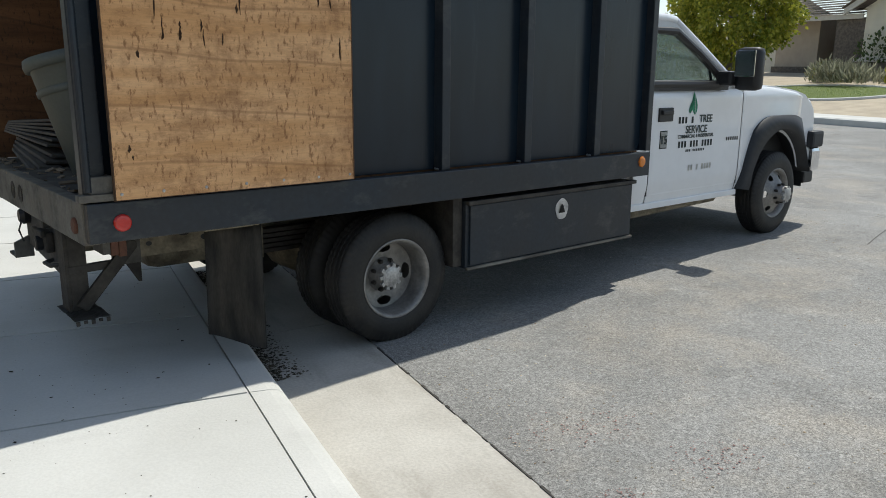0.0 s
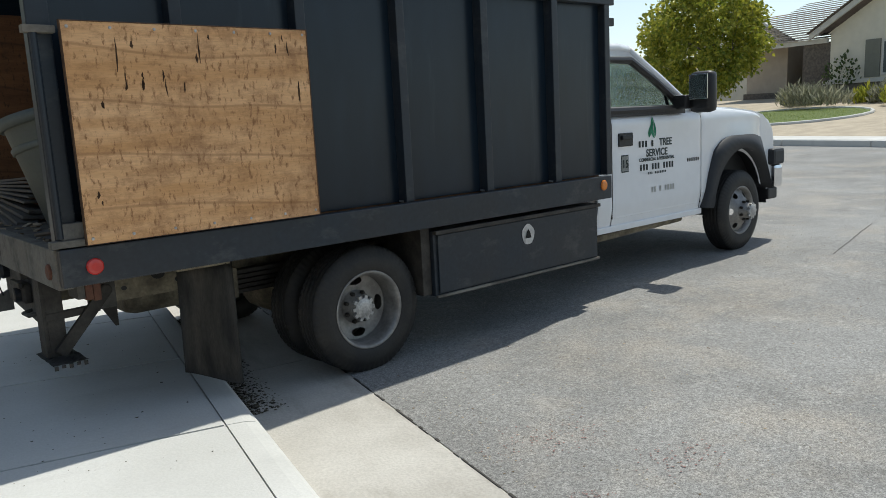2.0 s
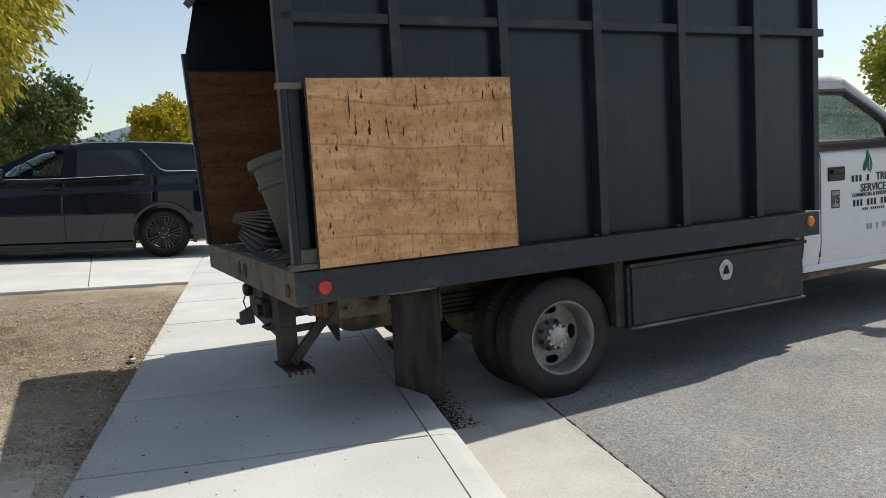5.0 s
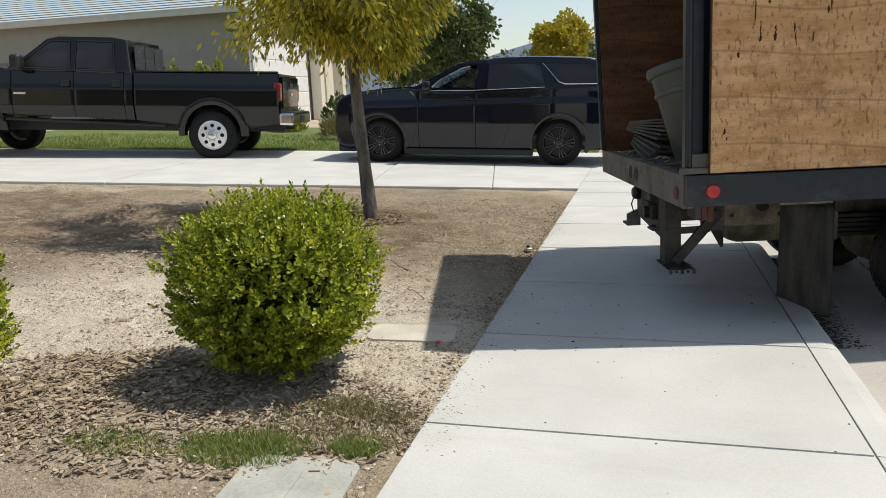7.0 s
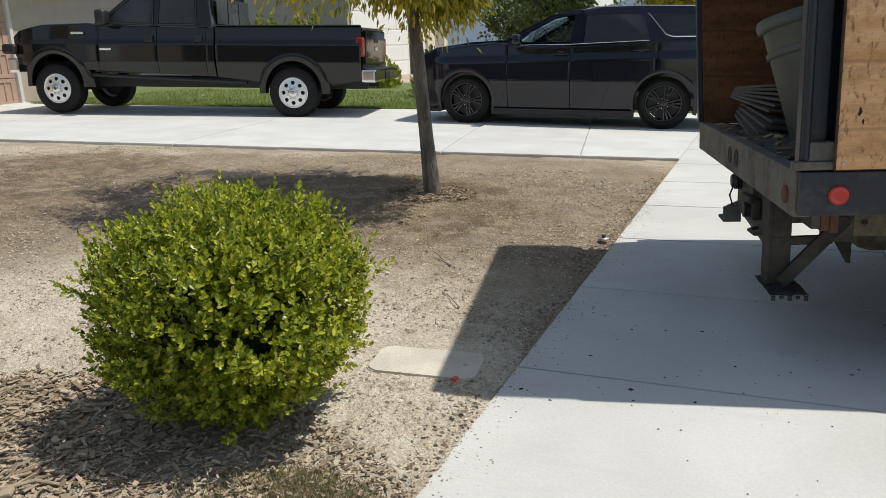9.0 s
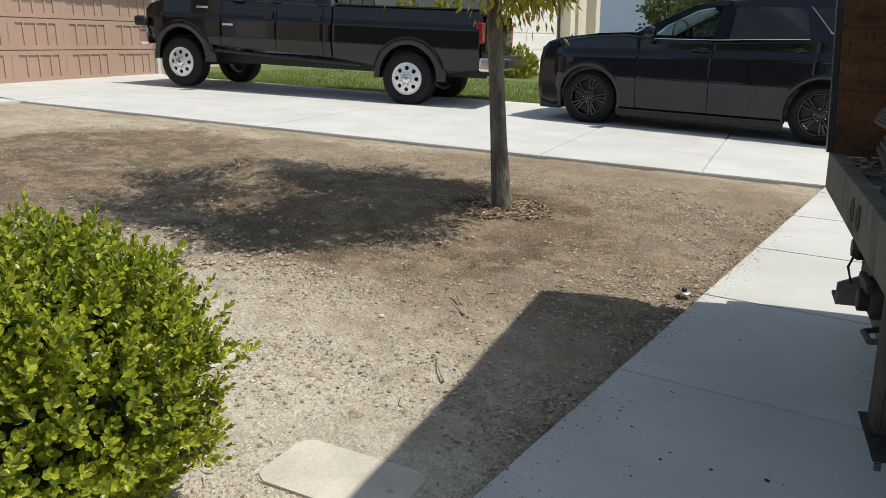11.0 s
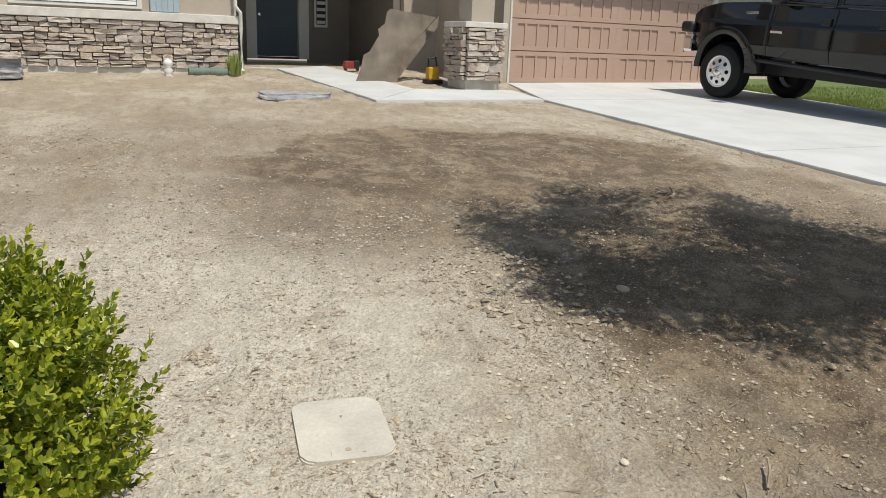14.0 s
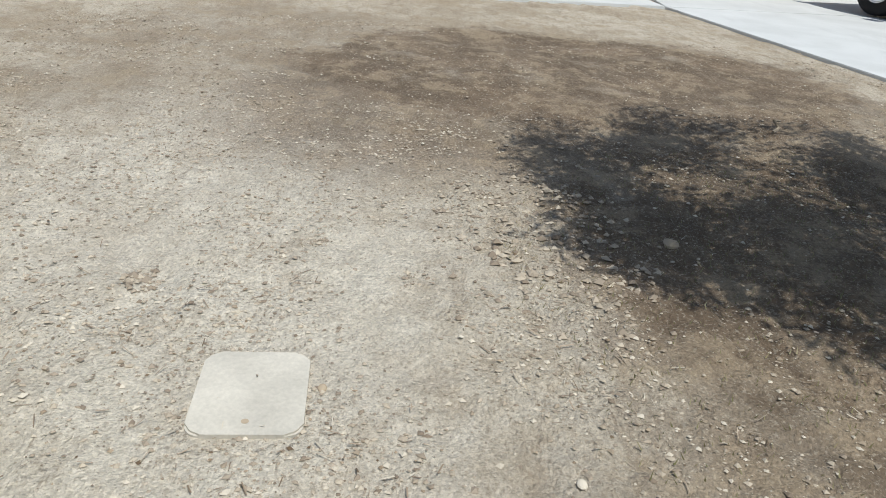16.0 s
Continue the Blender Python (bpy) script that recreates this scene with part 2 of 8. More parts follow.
def asphalt_mat():
    """Worn asphalt: fine stones of many greys in dark binder, paler and browner towards the kerb."""
    m = mat("worn_asphalt", (0.300, 0.297, 0.285), 0.9, vary=0.3, scale=0.9, fine=45.0, bump=0.5, tint=(0.235, 0.231, 0.22), spec=0.2)
    nodes, links = m.node_tree.nodes, m.node_tree.links
    b = nodes["Principled BSDF"]
    src = b.inputs["Base Color"].links[0].from_socket
    tc = nodes.new("ShaderNodeTexCoord")
    dust, dr, dm = nodes.new("ShaderNodeTexNoise"), nodes.new("ShaderNodeMapRange"), nodes.new("ShaderNodeMix")
    dust.inputs["Scale"].default_value, dust.inputs["Detail"].default_value, dust.inputs["Roughness"].default_value = 2.6, 9.0, 0.78
    links.new(tc.outputs["Object"], dust.inputs["Vector"])
    dr.inputs["From Min"].default_value, dr.inputs["From Max"].default_value, dr.inputs["To Max"].default_value = 0.55, 0.72, 0.6
    links.new(dust.outputs[0], dr.inputs[0])
    dm.data_type = "RGBA"
    links.new(dr.outputs[0], dm.inputs[0])
    links.new(src, dm.inputs[6])
    dm.inputs[7].default_value = (0.43, 0.415, 0.385, 1)
    src = dm.outputs[2]
    for scale, lo, hi, amount, tone in ((0.8, 0.49, 0.64, 0.42, (0.37, 0.325, 0.265)), (1.7, 0.58, 0.66, 0.6, (0.16, 0.155, 0.145)), (11.0, 0.60, 0.70, 0.5, (0.16, 0.155, 0.145))):
        n_, r_, k_ = nodes.new("ShaderNodeTexNoise"), nodes.new("ShaderNodeMapRange"), nodes.new("ShaderNodeMix")
        n_.inputs["Scale"].default_value, n_.inputs["Detail"].default_value, n_.inputs["Roughness"].default_value = scale, 10.0, 0.72
        links.new(tc.outputs["Object"], n_.inputs["Vector"])
        r_.inputs["From Min"].default_value, r_.inputs["From Max"].default_value, r_.inputs["To Max"].default_value = lo, hi, amount
        links.new(n_.outputs[0], r_.inputs[0])
        k_.data_type = "RGBA"
        links.new(r_.outputs[0], k_.inputs[0])
        links.new(src, k_.inputs[6])
        k_.inputs[7].default_value = (*tone, 1)
        src = k_.outputs[2]
    for scale, lo, hi in ((110.0, 0.82, 1.16), (230.0, 0.60, 1.36)):
        vo, mr, mx = nodes.new("ShaderNodeTexVoronoi"), nodes.new("ShaderNodeMapRange"), nodes.new("ShaderNodeVectorMath")
        vo.inputs["Scale"].default_value = scale
        links.new(tc.outputs["Object"], vo.inputs["Vector"])
        mr.inputs["To Min"].default_value, mr.inputs["To Max"].default_value = lo, hi
        sp = nodes.new("ShaderNodeSeparateXYZ")
        links.new(vo.outputs["Color"], sp.inputs[0])
        links.new(sp.outputs[0], mr.inputs[0])
        mx.operation = "SCALE"
        links.new(src, mx.inputs[0])
        links.new(mr.outputs[0], mx.inputs["Scale"])
        src = mx.outputs[0]
    links.new(src, b.inputs["Base Color"])
    return m


def plywood_mat(name, light, dark, grime):
    """Weathered sheet: grain along the sheet, brown drips and scuffs."""
    m = mat(name, light, 0.8, vary=0.22, scale=2.2, fine=24.0, bump=0.12, tint=dark, stretch=(0.7, 1, 6.0), spec=0.25)
    nodes, links = m.node_tree.nodes, m.node_tree.links
    b = nodes["Principled BSDF"]
    src = b.inputs["Base Color"].links[0].from_socket
    tc, n, r, mx = nodes.new("ShaderNodeTexCoord"), nodes.new("ShaderNodeTexNoise"), nodes.new("ShaderNodeMapRange"), nodes.new("ShaderNodeMix")
    n.inputs["Scale"].default_value, n.inputs["Detail"].default_value, n.inputs["Roughness"].default_value = 5.0, 9.0, 0.8
    mp = nodes.new("ShaderNodeMapping")
    mp.inputs["Scale"].default_value = (1.0, 1.0, 2.2)
    links.new(tc.outputs["Object"], mp.inputs[0])
    links.new(mp.outputs[0], n.inputs["Vector"])
    r.inputs["From Min"].default_value, r.inputs["From Max"].default_value, r.inputs["To Max"].default_value = 0.50, 0.72, 0.75
    links.new(n.outputs[0], r.inputs[0])
    mx.data_type = "RGBA"
    links.new(r.outputs[0], mx.inputs[0])
    links.new(src, mx.inputs[6])
    mx.inputs[7].default_value = (*grime, 1)
    src = mx.outputs[2]
    wave, wr, fine, fr = nodes.new("ShaderNodeTexWave"), nodes.new("ShaderNodeMapRange"), nodes.new("ShaderNodeTexNoise"), nodes.new("ShaderNodeMapRange")
    wave.wave_type, wave.bands_direction = "BANDS", "Z"
    wave.inputs["Scale"].default_value, wave.inputs["Distortion"].default_value, wave.inputs["Detail"].default_value, wave.inputs["Detail Scale"].default_value = 1.3, 9.0, 1.5, 0.35
    wr.inputs["From Min"].default_value, wr.inputs["From Max"].default_value, wr.inputs["To Max"].default_value = 0.988, 1.0, 0.4
    fm = nodes.new("ShaderNodeMapping")
    fm.inputs["Scale"].default_value = (1.6, 1.6, 0.7)
    links.new(tc.outputs["Object"], fm.inputs[0])
    links.new(tc.outputs["Object"], wave.inputs["Vector"])
    links.new(fm.outputs[0], fine.inputs["Vector"])
    fine.inputs["Scale"].default_value, fine.inputs["Detail"].default_value, fine.inputs["Roughness"].default_value = 34.0, 5.0, 0.65
    fr.inputs["From Min"].default_value, fr.inputs["From Max"].default_value, fr.inputs["To Max"].default_value = 0.55, 0.66, 0.82
    links.new(wave.outputs["Fac"], wr.inputs[0])
    links.new(fine.outputs[0], fr.inputs[0])
    stain, sr = nodes.new("ShaderNodeTexNoise"), nodes.new("ShaderNodeMapRange")      # soaked and scuffed areas
    stain.inputs["Scale"].default_value, stain.inputs["Detail"].default_value, stain.inputs["Roughness"].default_value = 2.1, 10.0, 0.74
    links.new(tc.outputs["Object"], stain.inputs["Vector"])
    sr.inputs["From Min"].default_value, sr.inputs["From Max"].default_value, sr.inputs["To Max"].default_value = 0.52, 0.64, 0.60
    links.new(stain.outputs[0], sr.inputs[0])
    for f in (wr, fr, sr):
        k = nodes.new("ShaderNodeMix")
        k.data_type = "RGBA"
        links.new(f.outputs[0], k.inputs[0])
        links.new(src, k.inputs[6])
        k.inputs[7].default_value = (*grime, 1)
        src = k.outputs[2]
    links.new(src, b.inputs["Base Color"])
    return m


def smudged(m, tone, stretch, lo, hi, amount):
    """Lays faint drawn-out smudges over a finished surface."""
    nodes, links = m.node_tree.nodes, m.node_tree.links
    b = nodes["Principled BSDF"]
    src = b.inputs["Base Color"].links[0].from_socket
    tc, mp, n, r, k = nodes.new("ShaderNodeTexCoord"), nodes.new("ShaderNodeMapping"), nodes.new("ShaderNodeTexNoise"), nodes.new("ShaderNodeMapRange"), nodes.new("ShaderNodeMix")
    mp.inputs["Scale"].default_value = stretch
    links.new(tc.outputs["Object"], mp.inputs[0])
    links.new(mp.outputs[0], n.inputs["Vector"])
    n.inputs["Scale"].default_value, n.inputs["Detail"].default_value, n.inputs["Roughness"].default_value = 1.0, 7.0, 0.68
    r.inputs["From Min"].default_value, r.inputs["From Max"].default_value, r.inputs["To Max"].default_value = lo, hi, amount
    links.new(n.outputs[0], r.inputs[0])
    k.data_type = "RGBA"
    links.new(r.outputs[0], k.inputs[0])
    links.new(src, k.inputs[6])
    k.inputs[7].default_value = (*tone, 1)
    links.new(k.outputs[2], b.inputs["Base Color"])
    return m


def toned(m, tones):
    """Gives each piece one of several tones, as quarried stone has."""
    nodes, links = m.node_tree.nodes, m.node_tree.links
    b = nodes["Principled BSDF"]
    src = b.inputs["Base Color"].links[0].from_socket
    info, ramp, mx = nodes.new("ShaderNodeObjectInfo"), nodes.new("ShaderNodeValToRGB"), nodes.new("ShaderNodeMix")
    ramp.color_ramp.interpolation = "CONSTANT"
    while len(ramp.color_ramp.elements) < len(tones):
        ramp.color_ramp.elements.new(0.5)
    for i, tone in enumerate(tones):
        ramp.color_ramp.elements[i].position = i / len(tones)
        ramp.color_ramp.elements[i].color = (*tone, 1)
    mx.data_type, mx.blend_type = "RGBA", "MULTIPLY"
    mx.inputs[0].default_value = 1.0
    links.new(info.outputs["Random"], ramp.inputs[0])
    links.new(src, mx.inputs[6])
    links.new(ramp.outputs[0], mx.inputs[7])
    links.new(mx.outputs[2], b.inputs["Base Color"])
    return m


M = {
    "soil": soil_mat(),
    "asphalt": asphalt_mat(),
    "walk": smudged(mat("broomed_concrete", (0.60, 0.595, 0.565), 0.85, vary=0.12, scale=1.6, fine=90, bump=0.12, tint=(0.53, 0.525, 0.495), per_piece=0.06, spec=0.3), (0.40, 0.395, 0.375), (1.1, 3.2, 1.0), 0.54, 0.74, 0.5),
    "gutter": smudged(mat("gutter_concrete", (0.55, 0.525, 0.475), 0.9, vary=0.22, scale=2.4, fine=80, bump=0.25, tint=(0.45, 0.425, 0.38), spec=0.25), (0.26, 0.235, 0.195), (5.0, 1.2, 1.0), 0.52, 0.72, 0.6),
    "lidc": mat("dusty_lid_concrete", (0.62, 0.57, 0.48), 0.9, vary=0.2, scale=4, fine=90, bump=0.15, spec=0.2),
    "lidg": mat("grey_green_lid", (0.46, 0.46, 0.41), 0.85, vary=0.2, scale=5, fine=70, bump=0.2, spec=0.2),
    "window_grey": mat("curtained_window_glass", (0.13, 0.155, 0.16), 0.08, vary=0.3, scale=1.5, bump=0.0),
    "sage": leaf_mat("silver_sage_leaf", (0.16, 0.17, 0.11), (0.40, 0.39, 0.29)),
    "steel": smudged(mat("dark_painted_steel", (0.013, 0.024, 0.037), 0.27, vary=0.3, scale=1.6, fine=7, bump=0.06, tint=(0.009, 0.017, 0.027), stretch=(1, 1, 0.3), spec=0.38), (0.06, 0.078, 0.09), (6.0, 6.0, 0.5), 0.58, 0.8, 0.4),
    "rail": smudged(mat("dark_rail_paint", (0.018, 0.027, 0.038), 0.40, spec=0.4, vary=0.3, scale=3, fine=40, bump=0.05, tint=(0.024, 0.028, 0.034)), (0.10, 0.10, 0.095), (5.0, 5.0, 9.0), 0.55, 0.74, 0.5),
    "rusty": mat("greasy_dark_metal", (0.070, 0.062, 0.052), 0.7, 0.2, vary=0.5, scale=9, fine=50, bump=0.3, tint=(0.030, 0.026, 0.022)),
    "dusty_metal": mat("dusty_frame_metal", (0.36, 0.31, 0.22), 0.75, 0.2, vary=0.5, scale=8, fine=60, bump=0.2, tint=(0.16, 0.135, 0.095)),
    "dusty_rail": smudged(mat("dust_caked_rail", (0.22, 0.21, 0.18), 0.85, vary=0.3, scale=5, fine=50, bump=0.15, tint=(0.19, 0.17, 0.14)), (0.06, 0.055, 0.048), (3.0, 6.0, 6.0), 0.47, 0.66, 0.85),
    "dusty_plate": smudged(mat("dusty_hitch_steel", (0.15, 0.14, 0.122), 0.75, vary=0.4, scale=6, fine=50, bump=0.25, tint=(0.06, 0.056, 0.05)), (0.045, 0.04, 0.035), (5.0, 5.0, 3.0), 0.48, 0.68, 0.7),
    "scrape": mat("scraped_bright_metal", (0.60, 0.59, 0.57), 0.45, 0.5, vary=0.4, scale=20, fine=80, bump=0.2),
    "plyout": plywood_mat("weathered_plywood", (0.79, 0.475, 0.245), (0.62, 0.335, 0.145), (0.22, 0.10, 0.042)),
    "plyin": plywood_mat("stained_plywood", (0.22, 0.105, 0.048), (0.13, 0.062, 0.03), (0.045, 0.03, 0.02)),
    "gouge": mat("dark_gouge", (0.10, 0.052, 0.025), 0.9, vary=0.4, scale=30),
    "rubber": mat("tyre_rubber", (0.019, 0.0187, 0.0185), 0.62, vary=0.4, scale=7, fine=70, bump=0.12, tint=(0.034, 0.031, 0.027), spec=0.4),
    "rubber_black": mat("clean_black_rubber", (0.011, 0.011, 0.0112), 0.65, vary=0.3, scale=7, fine=70, bump=0.1, spec=0.3),
    "flap": mat("dusty_rubber_flap", (0.105, 0.092, 0.075), 0.8, vary=0.45, scale=5, fine=60, bump=0.2, tint=(0.030, 0.028, 0.025), stretch=(3, 3, 0.6)),
    "rim_grey": mat("dull_grey_steel_rim", (0.34, 0.33, 0.31), 0.5, 0.55, vary=0.3, scale=12, fine=60, bump=0.06, tint=(0.22, 0.21, 0.20)),
    "rim_bright": mat("polished_alloy", (0.86, 0.86, 0.86), 0.34, 0.6, vary=0.1, scale=20, bump=0.0),
    "rim_black": mat("gloss_black_alloy", (0.012, 0.012, 0.0125), 0.2, 0.0, vary=0.2, bump=0.0, coat=0.5),
    "white": mat("white_car_paint", (0.80, 0.81, 0.82), 0.3, vary=0.05, scale=2, fine=12, bump=0.0, coat=0.6),
    "grey_plastic": mat("grey_plastic_trim", (0.024, 0.026, 0.030), 0.6, vary=0.15, scale=8, bump=0.05),
    "black_plastic": mat("black_plastic", (0.016, 0.016, 0.017), 0.5, vary=0.2, scale=8, bump=0.04),
    "black_paint": mat("black_car_paint", (0.009, 0.0095, 0.010), 0.05, vary=0.1, scale=2, bump=0.0, spec=0.5),
    "blue_black": mat("deep_blue_black_paint", (0.006, 0.008, 0.015), 0.04, vary=0.1, scale=2, bump=0.0, spec=0.5),
    "chrome": mat("chrome", (0.78, 0.79, 0.80), 0.10, 1.0, vary=0.08, scale=10, bump=0.0),
    "dark_glass": mat("tinted_glass", (0.032, 0.040, 0.046), 0.02, vary=0.05, bump=0.0, spec=0.75),
    "pick_glass": mat("smoked_window", (0.085, 0.092, 0.098), 0.03, vary=0.3, scale=1.2, bump=0.0, spec=0.9),
    "clear": glass_mat("clear_glass", (0.72, 0.80, 0.78)),
    "cab_glass": glass_mat("green_tinted_glass", (0.46, 0.55, 0.52), sheen=0.15),
    "interior": mat("dark_cab_trim", (0.03, 0.03, 0.032), 0.8, vary=0.2),
    "red_lens": mat("red_lens", (0.52, 0.022, 0.016), 0.25, vary=0.1, scale=40, bump=0.02, coat=0.5),
    "tail_red": mat("deep_red_lens", (0.26, 0.012, 0.010), 0.2, vary=0.15, scale=30, bump=0.02, coat=0.4),
    "amber_lens": mat("amber_lens", (0.75, 0.22, 0.02), 0.25, vary=0.1, scale=40, bump=0.02, coat=0.5),
    "rust_red": mat("faded_red_brown_box", (0.17, 0.065, 0.035), 0.7, vary=0.4, scale=14),
    "decal_dark": mat("dark_decal_ink", (0.02, 0.035, 0.035), 0.5, vary=0.1),
    "decal_green": mat("green_decal_ink", (0.01, 0.30, 0.15), 0.45, vary=0.15),
    "decal_pale": mat("pale_sticker", (0.62, 0.62, 0.58), 0.5, vary=0.1),
    "bin": mat("grey_green_bin_plastic", (0.115, 0.130, 0.118), 0.55, vary=0.15, scale=4, bump=0.05),
    "offcut": mat("grey_weathered_board", (0.17, 0.155, 0.135), 0.85, vary=0.35, scale=5, fine=50, bump=0.2, stretch=(1, 4, 4)),
    "stucco": mat("tan_stucco", (0.44, 0.37, 0.295), 0.92, vary=0.1, scale=3, fine=110, bump=0.35),
    # the tan stucco at about half strength: recess shade put into the colour
    "stucco_dark": mat("shaded_stucco", (0.21, 0.18, 0.15), 0.92, vary=0.1, scale=3, fine=110, bump=0.35),
    "stucco_grey": mat("grey_green_stucco", (0.36, 0.35, 0.315), 0.92, vary=0.08, scale=2, fine=90, bump=0.3),
    "cream": mat("cream_siding_paint", (0.74, 0.69, 0.57), 0.85, vary=0.07, scale=3, fine=60, bump=0.1),
    "trim": mat("off_white_trim", (0.62, 0.60, 0.55), 0.7, vary=0.07, scale=5, bump=0.08),
    "whitewall": mat("white_fence_paint", (0.78, 0.77, 0.74), 0.7, vary=0.06, scale=4, bump=0.05),
    "cap": mat("cast_stone_cap", (0.66, 0.62, 0.55), 0.9, vary=0.15, scale=8, fine=90, bump=0.2),
    "ledge": toned(mat("ledge_stone", (0.76, 0.68, 0.58), 0.9, vary=0.4, scale=9, fine=45, bump=0.9, tint=(0.55, 0.48, 0.41)), ((1.0, 0.97, 0.95), (0.92, 0.84, 0.76), (0.80, 0.77, 0.77), (1.0, 0.93, 0.85), (0.66, 0.60, 0.57), (0.95, 0.92, 0.92))),
    "ledge_grey": toned(mat("dark_ledge_stone", (0.22, 0.21, 0.20), 0.9, vary=0.4, scale=9, fine=45, bump=0.7), ((1.0, 1.0, 1.0), (0.6, 0.58, 0.56), (0.85, 0.75, 0.66), (0.45, 0.44, 0.44))),
    "slate": mat("weathered_grey_stone", (0.40, 0.40, 0.40), 0.9, vary=0.35, scale=9, fine=45, bump=0.8, tint=(0.27, 0.265, 0.26)),
    "mortar": mat("mortar", (0.17, 0.15, 0.125), 0.95, vary=0.2, scale=12, bump=0.3),
    "garage": mat("brown_garage_paint", (0.42, 0.285, 0.215), 0.6, vary=0.06, scale=2, fine=30, bump=0.05),
    "door_blue": mat("blue_grey_door_paint", (0.05, 0.075, 0.095), 0.5, vary=0.1, scale=3),
    "shutter_blue": mat("pale_blue_shutter", (0.36, 0.44, 0.47), 0.7, vary=0.1),
    "shutter_wood": mat("grey_green_shutter", (0.21, 0.21, 0.17), 0.7, vary=0.1),
    "roof": mat("grey_roof_tile", (0.23, 0.205, 0.18), 0.9, vary=0.2, scale=5, fine=40, bump=0.2, per_piece=0.3),
    "roof_red": mat("clay_roof_tile", (0.36, 0.25, 0.19), 0.9, vary=0.2, scale=5, fine=40, bump=0.2, per_piece=0.3),
    "bark": mat("grey_bark", (0.31, 0.275, 0.23), 0.95, vary=0.65, scale=16, fine=75, bump=1.0, tint=(0.13, 0.11, 0.09), stretch=(1, 1, 0.22)),
    "tree_leaf": leaf_mat("yellow_green_leaf", (0.15, 0.19, 0.025), (0.78, 0.64, 0.08), 0.4, 0.42),
    "yellow_leaf": leaf_mat("golden_leaf", (0.30, 0.26, 0.02), (0.48, 0.40, 0.03)),
    "far_leaf": leaf_mat("mid_green_leaf", (0.045, 0.075, 0.02), (0.13, 0.17, 0.05)),
    "street_leaf": leaf_mat("olive_leaf", (0.13, 0.18, 0.02), (0.46, 0.43, 0.06), 0.45, 0.45),
    "bush_leaf": leaf_mat("box_leaf", (0.065, 0.118, 0.010), (0.55, 0.57, 0.055), 0.36, 0.40),
    # near-black green that paints the deep shade between sprigs
    "bush_core": mat("bush_shade_core", (0.035, 0.05, 0.012), 0.9, vary=0.5, scale=14, fine=60, bump=0.6, spec=0.1),
    "grass": leaf_mat("grass_blade", (0.10, 0.17, 0.025), (0.34, 0.38, 0.11)),
    "dry_grass": leaf_mat("dry_grass_blade", (0.16, 0.16, 0.06), (0.34, 0.29, 0.15)),
    "stone": island_mat("pale_pebble", (0.30, 0.24, 0.17), (0.62, 0.55, 0.44)),
    "litter": island_mat("dark_leaf_litter", (0.025, 0.022, 0.018), (0.12, 0.10, 0.07)),
    "crumb": island_mat("dry_soil_crumb", (0.21, 0.165, 0.12), (0.50, 0.425, 0.325)),
    "clod": island_mat("dark_clod", (0.13, 0.09, 0.055), (0.42, 0.335, 0.235)),
    "twig": mat("bleached_twig", (0.42, 0.34, 0.24), 0.9, vary=0.35, scale=20, bump=0.2),
    "mulch": island_mat("wood_mulch", (0.16, 0.115, 0.075), (0.47, 0.38, 0.28)),
    "lawn": mat("lawn_ground", (0.17, 0.21, 0.06), 0.95, vary=0.5, scale=5, fine=60, bump=0.6, tint=(0.10, 0.15, 0.035)),
    "haze": mat("hazy_hill", (0.78, 0.85, 0.92), 1.0, vary=0.05, scale=0.01, fine=0.1, bump=0.0, spec=0.0),
    "dull_red": mat("dull_red_housing", (0.32, 0.045, 0.03), 0.5, vary=0.25, scale=12),
    "red_cap": mat("red_plastic_cap", (0.65, 0.05, 0.025), 0.4, vary=0.1),
    "green_pipe": mat("dull_green_pipe", (0.15, 0.20, 0.15), 0.6, vary=0.2),
    "white_figure": mat("white_glazed_ceramic", (0.75, 0.73, 0.68), 0.4, vary=0.15, scale=20),
    "yellow_tool": mat("yellow_tool_paint", (0.62, 0.36, 0.02), 0.5, vary=0.15),
    "particle": smudged(mat("sun_bleached_particle_board", (0.46, 0.39, 0.31), 0.9, vary=0.3, scale=3, fine=60, bump=0.2), (0.20, 0.15, 0.11), (3.0, 3.0, 1.4), 0.5, 0.68, 0.7),
    "chalk": mat("red_marking_paint", (0.42, 0.24, 0.21), 0.95, vary=0.5, scale=8, fine=60, bump=0.3),
    "sand": mat("sandy_yard", (0.47, 0.40, 0.30), 0.95, vary=0.2, scale=2, fine=50, bump=0.4),
}


# ---- mesh helpers ----
def finish(bm, name, material, smooth=False):
    bmesh.ops.recalc_face_normals(bm, faces=bm.faces)
    me = bpy.data.meshes.new(name)
    if smooth:
        for f in bm.faces:
            f.smooth = True
    bm.to_mesh(me)
    bm.free()
    me.materials.append(M[material])
    return me


def part(name, bm, material, parent, label="", smooth=False):
    ob = new(name, finish(bm, name, material, smooth))
    ob.parent = parent
    return tagged(ob, label)


def thing(name, label, category, m=None, group="", kind=""):
    ob = new(name)
    ob.matrix_world = m if m is not None else Matrix.Identity(4)
    return tagged(ob, label, category, group, kind)


def whole(name, bm, material, label, category, group="", kind="", smooth=False):
    return tagged(new(name, finish(bm, name, material, smooth)), label, category, group, kind)


